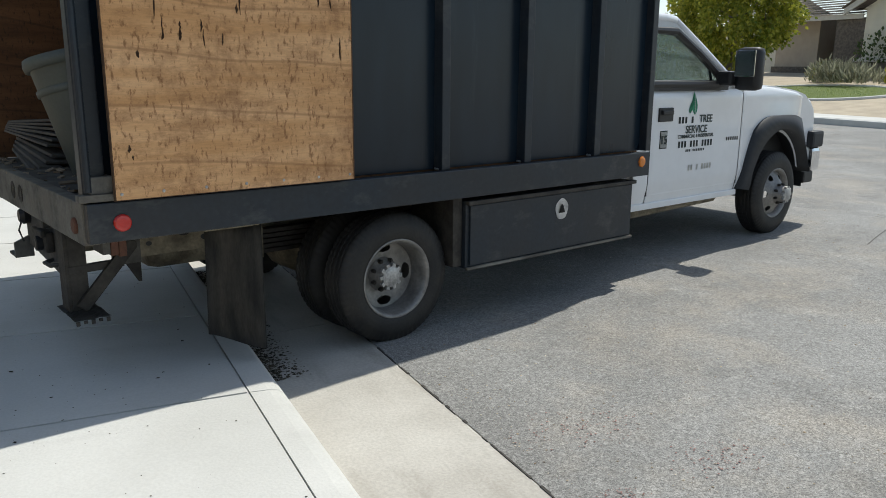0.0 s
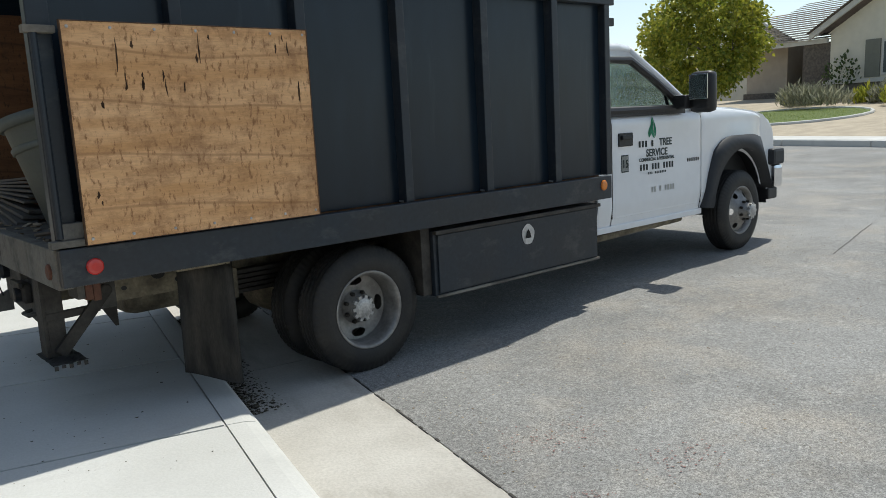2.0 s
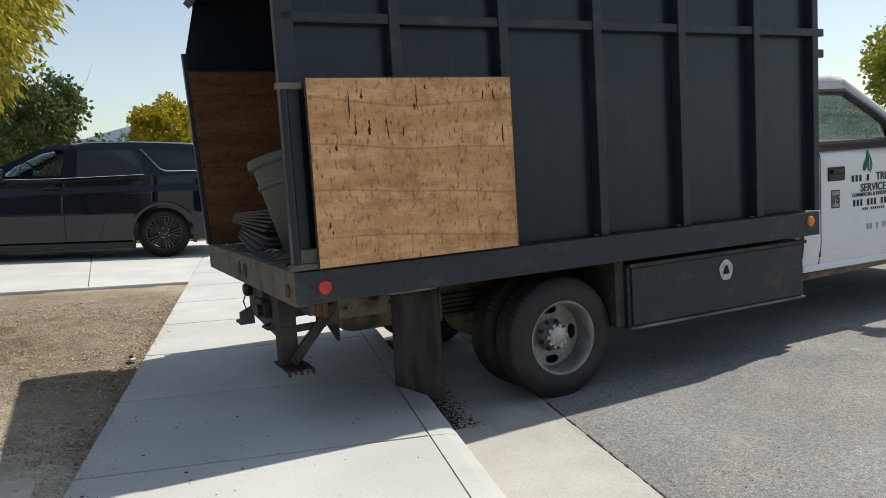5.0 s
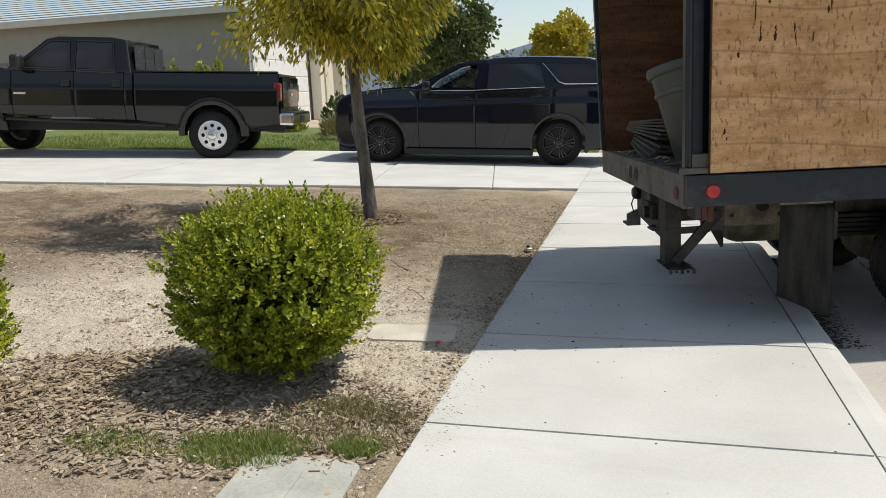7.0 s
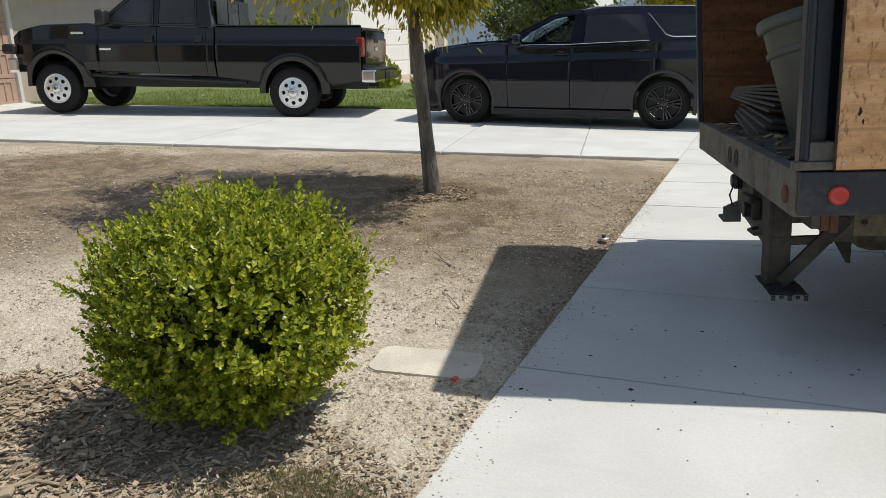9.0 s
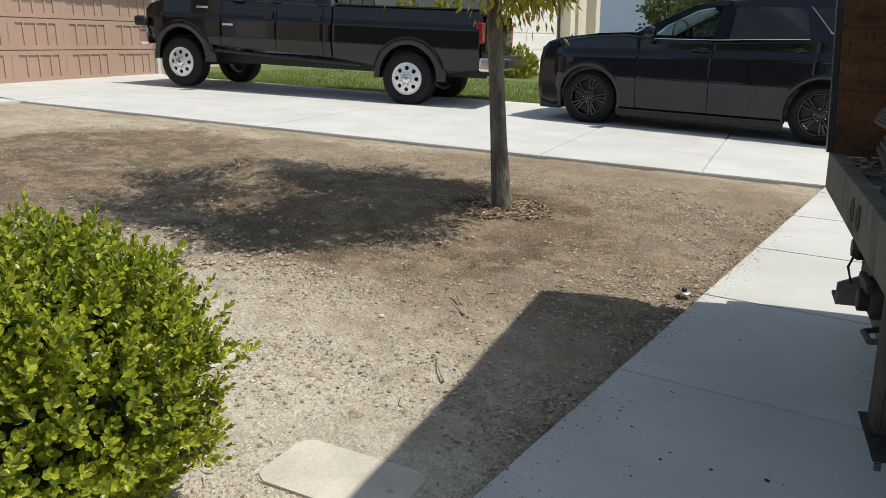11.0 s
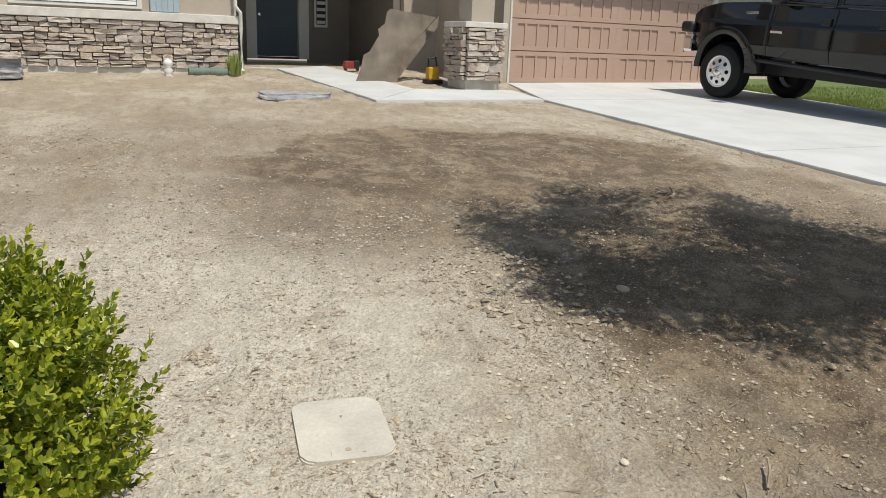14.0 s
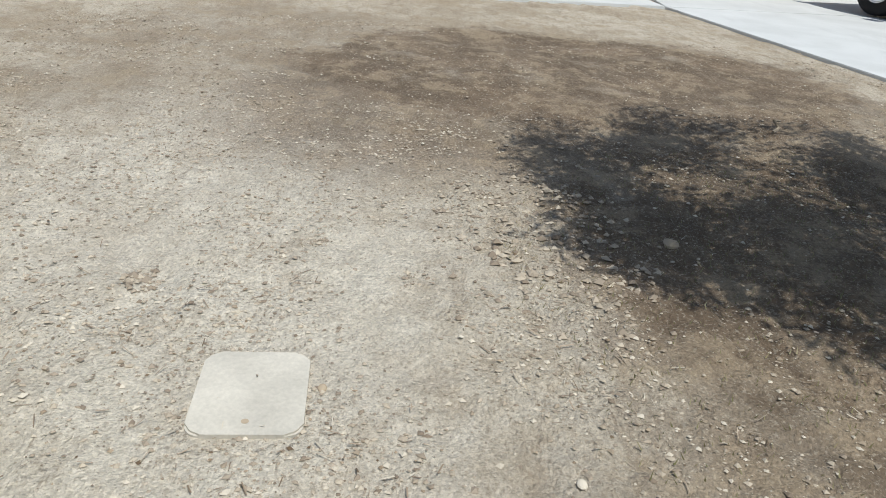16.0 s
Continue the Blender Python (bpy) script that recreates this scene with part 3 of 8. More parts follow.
def box(x0, x1, y0, y1, z0, z1, bevel=0.0, bm=None, m=None):
    """A box between the given bounds, its edges bevelled; joined to bm if that is given."""
    own = bmesh.new()
    bmesh.ops.create_cube(own, size=1.0, matrix=Matrix.Translation(((x0 + x1) / 2, (y0 + y1) / 2, (z0 + z1) / 2)) @ Matrix.Diagonal((x1 - x0, y1 - y0, z1 - z0, 1)))
    if bevel:
        bmesh.ops.bevel(own, geom=own.edges[:], offset=bevel, segments=2, affect="EDGES", profile=0.6)
    if m is not None:
        bmesh.ops.transform(own, matrix=m, verts=own.verts)
    if bm is None:
        return own
    join(bm, own)
    return bm


def join(bm, other):
    me = bpy.data.meshes.new("joined")
    other.to_mesh(me)
    other.free()
    bm.from_mesh(me)
    bpy.data.meshes.remove(me)
    return bm


def prism(poly, v0, v1, bevel=0.0, lean=0.0, w0=0.0, seg=2):
    """A side profile (u, w) carried across from v0 to v1; sides lean inwards by lean per metre above w0."""
    bm = bmesh.new()
    a = [bm.verts.new((u, v0 + lean * max(0.0, w - w0), w)) for u, w in poly]
    c = [bm.verts.new((u, v1 - lean * max(0.0, w - w0), w)) for u, w in poly]
    fa, fc = bm.faces.new(a), bm.faces.new(c[::-1])
    n = len(poly)
    for i in range(n):
        bm.faces.new((a[i], c[i], c[(i + 1) % n], a[(i + 1) % n]))
    if bevel:
        bmesh.ops.bevel(bm, geom=list({*fa.edges, *fc.edges}), offset=bevel, segments=seg, affect="EDGES", profile=0.6)
    bmesh.ops.triangulate(bm, faces=[f for f in bm.faces if len(f.verts) > 4])
    return bm


def arc(cx, cw, r, a0, a1, n=10):
    return [(cx + r * math.cos(radians(a0 + (a1 - a0) * i / n)), cw + r * math.sin(radians(a0 + (a1 - a0) * i / n))) for i in range(n + 1)]


def lathe(profile, n=32, bm=None, m=None):
    """Turns (radius, y) round the y axis."""
    own = bmesh.new()
    rings = [[own.verts.new((r * math.cos(2 * math.pi * i / n), y, r * math.sin(2 * math.pi * i / n))) for i in range(n)] for r, y in profile]
    for p, q in zip(rings, rings[1:]):
        for i in range(n):
            own.faces.new((p[i], p[(i + 1) % n], q[(i + 1) % n], q[i]))
    for ring, (r, y) in ((rings[0], profile[0]), (rings[-1], profile[-1])):
        if r < 0.06:
            own.faces.new(ring)
    if m is not None:
        bmesh.ops.transform(own, matrix=m, verts=own.verts)
    if bm is None:
        return own
    return join(bm, own)


def tube(points, radii, n=8, bm=None):
    """A tapered tube along points."""
    own = bmesh.new() if bm is None else bm
    rings = []
    for i, p in enumerate(points):
        d = (Vector(points[min(i + 1, len(points) - 1)]) - Vector(points[max(i - 1, 0)])).normalized()
        q = d.to_track_quat("Z", "Y").to_matrix()
        rings.append([own.verts.new(Vector(p) + q @ Vector((radii[i] * math.cos(2 * math.pi * k / n), radii[i] * math.sin(2 * math.pi * k / n), 0))) for k in range(n)])
    for a, c in zip(rings, rings[1:]):
        for k in range(n):
            own.faces.new((a[k], a[(k + 1) % n], c[(k + 1) % n], c[k]))
    own.faces.new(rings[0][::-1])
    own.faces.new(rings[-1])
    return own


def cloud(name, verts, faces, material):
    me = bpy.data.meshes.new(name)
    me.from_pydata(verts, [], faces)
    me.materials.append(M[material])
    return me


def slab(corners, z_of, thick, bevel=0.008, sub=0):
    """A flat piece over a polygon of (x, y), with its top at z_of(x, y)."""
    bm = bmesh.new()
    top = [bm.verts.new((x, y, z_of(x, y))) for x, y in corners]
    low = [bm.verts.new((x, y, z_of(x, y) - thick)) for x, y in corners]
    f = bm.faces.new(top)
    bm.faces.new(low[::-1])
    n = len(corners)
    for i in range(n):
        bm.faces.new((top[i], low[i], low[(i + 1) % n], top[(i + 1) % n]))
    if bevel:
        bmesh.ops.bevel(bm, geom=f.edges[:], offset=bevel, segments=2, affect="EDGES")
    return bm


rng = random.Random(7)


def rise(x):
    """Height of the yard above the walk's kerb, sloping up to the house."""
    return 0.018 + 0.05 * (-0.505 - x)


def street(x):
    return -0.09 + 0.02 * (x - 1.88)

# ---- ground, street, walk, drive ----
WALK_IN, WALK_OUT, KERB, ROAD = -0.505, 1.088, 1.263, 1.88
DRIVE = [(-0.50, 15.20), (-10.85, 13.30), (-13.40, 13.52), (-14.68, 18.28), (-12.2, 18.45), (-6.6, 19.72), (-0.50, 20.95)]


def inside(x, y, poly):
    hit = False
    for (x0, y0), (x1, y1) in zip(poly, poly[1:] + poly[:1]):
        if (y0 > y) != (y1 > y) and x < (x1 - x0) * (y - y0) / (y1 - y0) + x0:
            hit = not hit
    return hit


WALKWAY = [(-10.85, 13.30), (-10.40, 10.64), (-14.92, 9.46), (-15.9, 10.45), (-11.94, 11.52), (-12.06, 13.15)]


MARK = (2.04, 7.75)
LIDS = ((-1.94, 9.21, 0.078, 0.48), (-0.87, 8.93, 0.034, 0.50), (-0.80, 7.24, 0.032, 0.55))


def ground_height(x, y):
    if x > 19.5:
        return 0.30 + 0.012 * (min(x, 60) - 19.5)
    if x > WALK_IN + 0.02:
        return -0.30 if x < 17.2 else 0.05
    z = rise(max(x, -16.0)) - 0.02
    if inside(x, y, DRIVE) or inside(x, y, WALKWAY):
        return z - 0.02
    if y < 20 and x > -16:
        z += 0.03 * noise.noise((x * 1.1, y * 1.1, 0)) + 0.018 * noise.noise((x * 4.5, y * 4.5, 3)) + 0.017 * noise.noise((x * 11, y * 11, 5)) + 0.011 * noise.noise((x * 23, y * 23, 8)) + 0.006 * noise.noise((x * 41, y * 41, 2))
        z -= 0.022 * max(0.0, 1 - abs(x - WALK_IN) / 0.25)
        k = min(1.0, max(0.0, 1 - (15.20 + (x + 0.5) * 0.1836 - y) / 0.45)) if x > -10.9 else 0.0
        z += (rise(x) - 0.027 - z) * k          # soil lies low along the drive
        for lx, ly, lz, lr in LIDS:         # soil trodden level round the lids
            k = min(1.0, max(0.0, (lr - math.hypot(x - lx, y - ly)) / 0.16))
            z += (lz - 0.042 * (x - lx) - 0.007 - z) * k + 0.004 * k * noise.noise((x * 25, y * 25, 1))
    return z


def steps(*spans):
    out = []
    for a, c, d in spans:
        n = max(1, round((c - a) / d))
        out += [a + (c - a) * i / n for i in range(n)]
    return out + [spans[-1][1]]


gx = steps((-600, -100, 250), (-100, -20, 20), (-20, -14, 1.0), (-14, -5, 0.12), (-5, WALK_IN, 0.034), (WALK_IN, -0.45, 0.055), (-0.45, 20, 5), (20, 100, 16), (100, 600, 250))
gy = steps((-600, -100, 250), (-100, -8, 23), (-8, 4, 1.0), (4, 6.5, 0.25), (6.5, 13.5, 0.036), (13.5, 20, 0.2), (20, 40, 5), (40, 100, 20), (100, 600, 250))
gverts = [(x, y, ground_height(x, y)) for x in gx for y in gy]
ny = len(gy)
gfaces = [(i * ny + j, (i + 1) * ny + j, (i + 1) * ny + j + 1, i * ny + j + 1) for i in range(len(gx) - 1) for j in range(ny - 1)]
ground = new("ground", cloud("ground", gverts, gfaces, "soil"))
for f in ground.data.polygons:
    f.use_smooth = True
tagged(ground, "bare dry sandy soil with damp dark patches and painted tree shade", "ground", kind="structure")

bm = bmesh.new()
rx = [ROAD, 5, 9, 13, 17.4]
ry = [-120, -20, 0, 10, 20, 40, 140]
rv = [[bm.verts.new((x, y, street(x))) for y in ry] for x in rx]
for i in range(len(rx) - 1):
    for j in range(len(ry) - 1):
        bm.faces.new((rv[i][j], rv[i + 1][j], rv[i + 1][j + 1], rv[i][j + 1]))
road = whole("road", bm, "asphalt", "worn grey asphalt street with fine cracks", "road", kind="structure")

# cracks and the ragged black seam where asphalt meets the gutter
bm = bmesh.new()
y = -4.0
while y < 30:
    d = rng.uniform(0.02, 0.07)
    w = rng.uniform(-0.003, 0.007)
    if rng.random() < 0.7:
        box(ROAD - 0.006, ROAD + w, y, y + d, -0.096, -0.0885 + rng.uniform(0, 0.001), bm=bm)
    y += d
part("seam", bm, "rusty", road, "dark ragged tar seam")


def crack(pts, width):
    bm = bmesh.new()
    for (x0, y0), (x1, y1) in zip(pts, pts[1:]):
        for k in range(6):
            ax, ay = x0 + (x1 - x0) * k / 6, y0 + (y1 - y0) * k / 6
            bx, by = x0 + (x1 - x0) * (k + 1) / 6, y0 + (y1 - y0) * (k + 1) / 6
            ax += rng.uniform(-0.03, 0.03)
            q = [bm.verts.new((px, py, street(px) + 0.004)) for px, py in ((ax - width, ay), (ax + width, ay), (bx + width, by), (bx - width, by))]
            bm.faces.new(q)
    part("crack", bm, "rusty", road)


crack([(6.4, 9.9), (8.0, 10.6), (10.5, 10.9)], 0.010)
crack([(5.2, 8.4), (6.0, 8.9)], 0.006)
crack([(10.5, 14.2), (12.5, 14.6), (16, 14.5)], 0.012)

for (mx, my), spread, count in ((MARK, 0.16, 260), ((MARK[0] + 0.22, MARK[1] + 0.55), 0.30, 150), ((MARK[0] + 0.55, MARK[1] + 0.10), 0.22, 110)):
    bm = bmesh.new()
    for k in range(count):
        a, r = rng.uniform(0, 6.28), rng.uniform(0, 1) ** 0.8
        cx, cy = mx + spread * r * math.cos(a), my + 0.7 * spread * r * math.sin(a)
        s = rng.uniform(0.002, 0.006)
        bm.faces.new([bm.verts.new((cx + s * rng.uniform(0.5, 1.2) * math.cos(i * 1.05), cy + s * rng.uniform(0.5, 1.2) * math.sin(i * 1.05), street(cx) + 0.004)) for i in range(6)])
    tagged(part("paint_mark", bm, "chalk", road, "faded red sprayed utility mark"), kind="stuff")

# gutter pan and kerb, cast in long pieces
gutter = thing("gutter", "pale concrete gutter pan between kerb and asphalt", "gutter", kind="structure")
kerb = thing("kerb", "low rounded concrete kerb along the walk", "kerb", kind="structure")
for k in range(-2, 10):
    y0, y1 = 6.55 + 3.47 * (k - 1) + 0.004, 6.55 + 3.47 * k - 0.004
    bm = bmesh.new()
    prof = [(KERB - 0.02, -0.112), (KERB + 0.10, -0.108), (KERB + 0.3, -0.100), (ROAD - 0.003, -0.092), (ROAD - 0.003, -0.25), (KERB - 0.02, -0.25)]
    ends = [[bm.verts.new((x, y, z)) for x, z in prof] for y in (y0, y1)]
    for i in range(len(prof)):
        j = (i + 1) % len(prof)
        bm.faces.new((ends[0][i], ends[1][i], ends[1][j], ends[0][j]))
    bm.faces.new(ends[0]), bm.faces.new(ends[1][::-1])
    part("gutter_pan", bm, "gutter", gutter)
for k in range(-9, 22):
    y0, y1 = 7.863 + 1.157 * k + 0.0025, 7.863 + 1.157 * (k + 1) - 0.0025
    bm = bmesh.new()
    prof = [(WALK_OUT + 0.001, 0.0), (WALK_OUT + 0.08, -0.003), (WALK_OUT + 0.125, -0.012), (WALK_OUT + 0.15, -0.035), (KERB - 0.01, -0.125), (KERB - 0.01, -0.25), (WALK_OUT + 0.001, -0.25)]
    ends = [[bm.verts.new((x, y, z)) for x, z in prof] for y in (y0, y1)]
    for i in range(len(prof)):
        j = (i + 1) % len(prof)
        bm.faces.new((ends[0][i], ends[1][i], ends[1][j], ends[0][j]))
    bm.faces.new(ends[0]), bm.faces.new(ends[1][::-1])
    part("kerb_stone", bm, "walk", kerb)

walk_z = lambda x, y: 0.018 * (WALK_OUT - x) / 1.605
pavement = thing("pavement", "pale broom-finished concrete sidewalk in square slabs", "sidewalk", kind="structure")
for k in range(-9, 22):
    y0, y1 = 7.863 + 1.157 * k + 0.0025, 7.863 + 1.157 * (k + 1) - 0.0025
    part("slab", slab([(WALK_IN, y0), (WALK_OUT - 0.003, y0), (WALK_OUT - 0.003, y1), (WALK_IN, y1)], walk_z, 0.16, 0.006), "walk", pavement)

rise_xy = lambda x, y: rise(x)
driveway = thing("driveway", "broad pale concrete driveway rising to the garage", "driveway", kind="structure")
cuts = [0.0, 0.105, 0.262, 0.60, 1.0]
FAR = lambda x: 20.95 + (x + 0.5) * (20.95 - 18.45) / 11.7
NEAR = lambda x: 15.20 + (x + 0.5) * (15.20 - 13.30) / 10.35
for a, c in zip(cuts, cuts[1:]):
    xa, xc = -0.51 - 10.34 * a - 0.004 * (a > 0), -0.51 - 10.34 * c + 0.004
    lean = 0.0 if a == 0 else -0.18 * 5.4
    lean2 = -0.18 * 5.4
    part("slab", slab([(xa, NEAR(xa)), (xc, NEAR(xc)), (xc + lean2, FAR(xc + lean2)), (xa + lean, FAR(xa + lean))], rise_xy, 0.18, 0.007), "walk", driveway)
part("slab", slab([(-10.862, 13.30), (-13.40, 13.52), (-14.68, 18.28), (-11.84, 18.5)], rise_xy, 0.18, 0.007), "walk", driveway)
footway = thing("footway", "pale concrete path from the drive to the front door", "path", kind="structure")
part("slab", slab([(-10.86, 13.29), (-10.41, 10.66), (-11.94, 11.52), (-12.06, 13.18)], lambda x, y: rise(x) + 0.004, 0.15, 0.007), "walk", footway)
part("slab", slab([(-10.41, 10.65), (-14.92, 9.46), (-15.9, 10.45), (-11.95, 11.51)], lambda x, y: rise(x) + 0.004, 0.15, 0.007), "walk", footway)
part("slab", slab([(-14.93, 9.45), (-15.4, 8.2), (-18.3, 8.9), (-18.0, 11.6), (-15.91, 10.46)], lambda x, y: rise(-14.9) + 0.004, 0.15, 0.007), "walk", footway)

# lawn past the drive
lawn_pts = [(-0.6, 21.0), (-6.6, 19.8), (-12.2, 18.55), (-15.5, 18.4), (-16.5, 26.5), (-0.6, 30)]
bm = slab(lawn_pts, lambda x, y: rise(x) + 0.0, 0.1, 0)
whole("lawn_bed", bm, "lawn", "mown green lawn beside the driveway", "lawn", kind="structure")
verts, faces = [], []
for i in range(46000):
    x = rng.uniform(-14.0, -0.6)
    y = FAR(x) + 0.02 + 5.0 * rng.random() ** 2.2
    tuft = 0.5 + noise.noise((x * 1.7, y * 1.7, 2))
    h, a, w = rng.uniform(0.02, 0.055) * (0.8 + 0.9 * max(0.0, tuft)), rng.uniform(0, 6.28), rng.uniform(0.004, 0.009)
    z, n = rise(x), len(verts)
    dx, dy = math.cos(a), math.sin(a)
    l = rng.uniform(-0.05, 0.05)
    verts += [(x - w * dx, y - w * dy, z), (x + w * dx, y + w * dy, z), (x + l * dy, y + l * dx, z + h)]
    faces.append((n, n + 1, n + 2))
tagged(new("lawn_grass", cloud("lawn_grass", verts, faces, "grass")), "green lawn grass beyond the driveway", "grass", kind="stuff")

# ---- the chip truck ----
TRUCK = pose(2.02, 9.584, 0.27, -0.73, -0.27, 12.95)   # outer middle of the near rear tyre
truck = thing("chip_truck", "white-cab truck with a dark steel chip box across the gutter", "truck", TRUCK)
VD, WD = -0.093, 2.371
VL = VD + WD
MID = (VD + VL) / 2


def flat(pts, v, th=0.0015):
    bm = bmesh.new()
    bm.faces.new([bm.verts.new((u, v, w)) for u, w in pts])
    bmesh.ops.solidify(bm, geom=bm.faces[:], thickness=th)
    return bm


def prism_v(poly, u0, u1):
    """A plate with the outline (v, w), between u0 and u1."""
    bm = bmesh.new()
    a, c = [[bm.verts.new((u, v, w)) for v, w in poly] for u in (u0, u1)]
    bm.faces.new(a), bm.faces.new(c[::-1])
    for i in range(len(poly)):
        j = (i + 1) % len(poly)
        bm.faces.new((a[i], a[j], c[j], c[i]))
    return bm


def tyre_bm(R, rim, width, lugs=0, groove=4):
    """A tyre round the y axis; its outer side is at y = 0 and it runs to y = width."""
    w, sh = width, 0.028
    prof = [(rim, 0.02), (rim + 0.006, 0.004), (rim + 0.03, 0.0), ((rim + R) / 2, -0.010), (R - 0.055, 0.0), (R - 0.02, 0.012), (R - 0.004, sh)]
    n = groove
    for i in range(n):
        c = sh + (w - 2 * sh) * (i + 0.5) / n
        d = (w - 2 * sh) / n * 0.10
        prof += [(R, c - d * 3.2), (R, c - d), (R - 0.010, c - d * 0.8), (R - 0.010, c + d * 0.8), (R, c + d), (R, c + d * 3.2)]
    prof += [(R - 0.004, w - sh), (R - 0.02, w - 0.012), (R - 0.055, w), ((rim + R) / 2, w + 0.01), (rim + 0.03, w), (rim, w - 0.02)]
    steps_ = 4 * lugs if lugs else 64
    bm = lathe(prof, steps_)
    if lugs:                                # cuts between the shoulder blocks
        for i, v in enumerate(bm.verts):
            r = math.hypot(v.co.x, v.co.z)
            near_side, far_side = v.co.y < w * 0.30, v.co.y > w * 0.70
            if r > R - 0.03 and (near_side or far_side) and (i % steps_ + (2 if far_side else 0)) % 4 == 0:
                v.co.x, v.co.z = v.co.x * (r - 0.007) / r, v.co.z * (r - 0.007) / r
            elif r > R - 0.002 and (i % steps_) % 4 == 2:
                v.co.x, v.co.z = v.co.x * (r - 0.004) / r, v.co.z * (r - 0.004) / r
    return bm


def plate_bm(r0, r1, y_of, holes, hole_r, hole_at, n=96, rings=14, slot=1.0):
    """A wheel's disc between two radii, with round or slotted openings through it."""
    bm = bmesh.new()
    g = [[bm.verts.new(((r0 + (r1 - r0) * j / rings) * math.cos(2 * math.pi * i / n), y_of(r0 + (r1 - r0) * j / rings), (r0 + (r1 - r0) * j / rings) * math.sin(2 * math.pi * i / n))) for i in range(n)] for j in range(rings + 1)]
    for j in range(rings):
        for i in range(n):
            r, a = r0 + (r1 - r0) * (j + 0.5) / rings, 2 * math.pi * (i + 0.5) / n
            k = round(a / (2 * math.pi) * holes)
            da = a - 2 * math.pi * k / holes
            if math.hypot(da * hole_at / slot, r - hole_at) < hole_r:
                continue
            bm.faces.new((g[j][i], g[j][(i + 1) % n], g[j + 1][(i + 1) % n], g[j + 1][i]))
    return bm


def truck_wheel(name, u, v, w, flip, R, deep, label):
    """One steel wheel with its tyre; deep: how far the disc sits in behind the rim's lip (negative: it bulges out)."""
    hold = new(name)
    hold.parent = truck
    hold.matrix_basis = Matrix.Translation((u, v, w)) @ (Matrix.Rotation(math.pi, 4, "Z") if flip else Matrix.Identity(4))
    tagged(hold, label)
    part("tyre", tyre_bm(R, 0.205, 0.20, 62), "rubber", hold, "dusty black ribbed tyre", True)
    prof = [(0.205, 0.17), (0.203, 0.03), (0.212, 0.016), (0.220, 0.004), (0.214, -0.002), (0.200, 0.012), (0.190, 0.035), (0.184, max(deep, 0.06))]
    rim = part("rim", lathe(prof, 48), "rim_grey", hold, "", True)
    if deep > 0:
        part("wheel_disc", plate_bm(0.075, 0.186, lambda r: deep + 0.02 * (0.186 - r) / 0.11, 4, 0.024, 0.148, 240, 36, slot=1.9), "rim_grey", rim, "dull grey steel disc with oval slots")
        hub0, hub1 = deep + 0.01, deep - 0.045
    else:
        part("wheel_disc", plate_bm(0.075, 0.192, lambda r: 0.045 - 0.075 * (0.192 - r) / 0.117, 6, 0.022, 0.152, 240, 36, slot=1.3), "rim_grey", rim, "domed grey disc with round holes")
        hub0, hub1 = -0.02, -0.085
    part("hub", lathe([(0.095, hub0 + 0.012), (0.092, hub0 - 0.008), (0.072, hub0 - 0.015), (0.066, hub1), (0.05, hub1 - 0.01), (0.03, hub1 - 0.012)], 32), "rim_grey", rim, "", True)
    cap = lathe([(0.060, hub1 - 0.004), (0.056, hub1 - 0.024), (0.032, hub1 - 0.03), (0.0, hub1 - 0.031)], 32)
    for i in range(10):
        m = Matrix.Rotation(2 * math.pi * i / 10, 4, "Y") @ Matrix.Translation((0.063, 0, 0))
        box(-0.012, 0.010, hub1 - 0.022, hub1 - 0.002, -0.011, 0.011, 0.003, bm=cap, m=m)
    part("hub_cap", cap, "scrape", rim, "scalloped bright metal centre cap")
    for i in range(8):
        m = Matrix.Rotation(2 * math.pi * (i + 0.5) / 8, 4, "Y") @ Matrix.Translation((0.084, hub0 - 0.018, 0))
        part("lug_nut", lathe([(0.012, 0.01), (0.012, -0.012), (0.008, -0.018), (0.004, -0.018)], 6, m=m), "rusty", rim)
    return hold


RT = 0.356
truck_wheel("rear_outer_wheel", 0, 0.0, -0.012, False, RT, 0.125, "dusty outer dual rear wheel")
truck_wheel("rear_inner_wheel", 0, 0.30, -0.012, False, RT, 0.09, "inner dual rear wheel in shade")
truck_wheel("rear_outer_wheel", 0, VL - 0.10, -0.012, True, RT, 0.125, "dusty outer dual rear wheel")
truck_wheel("rear_inner_wheel", 0, VL - 0.37, -0.012, True, RT, 0.09, "inner dual rear wheel in shade")
truck_wheel("front_wheel", 4.185, 0.075, 0.062, False, RT + 0.008, -0.05, "front wheel with a protruding bright hub")
truck_wheel("front_wheel", 4.185, VL - 0.17, 0.062, True, RT + 0.008, -0.05, "front wheel with a protruding bright hub")

# flat deck: side rails, rear rail and the floor they frame
part("side_rail", box(-1.552, 2.06, VD, VD + 0.05, 0.399, 0.557, 0.006), "rail", truck, "dark painted steel channel rail")
part("side_rail", box(-1.552, 2.06, VL - 0.05, VL, 0.399, 0.557, 0.006), "rail", truck, "dark painted steel channel rail")
part("rear_rail", box(-1.56, -1.50, VD + 0.052, VL - 0.052, 0.385, 0.555, 0.006), "dusty_rail", truck, "scuffed dusty rear cross rail")
part("deck_floor", box(-1.50, 2.06, VD + 0.05, VL - 0.05, 0.48, 0.54, 0.004), "dusty_plate", truck, "dirty steel deck strewn with dust")
bm = bmesh.new()
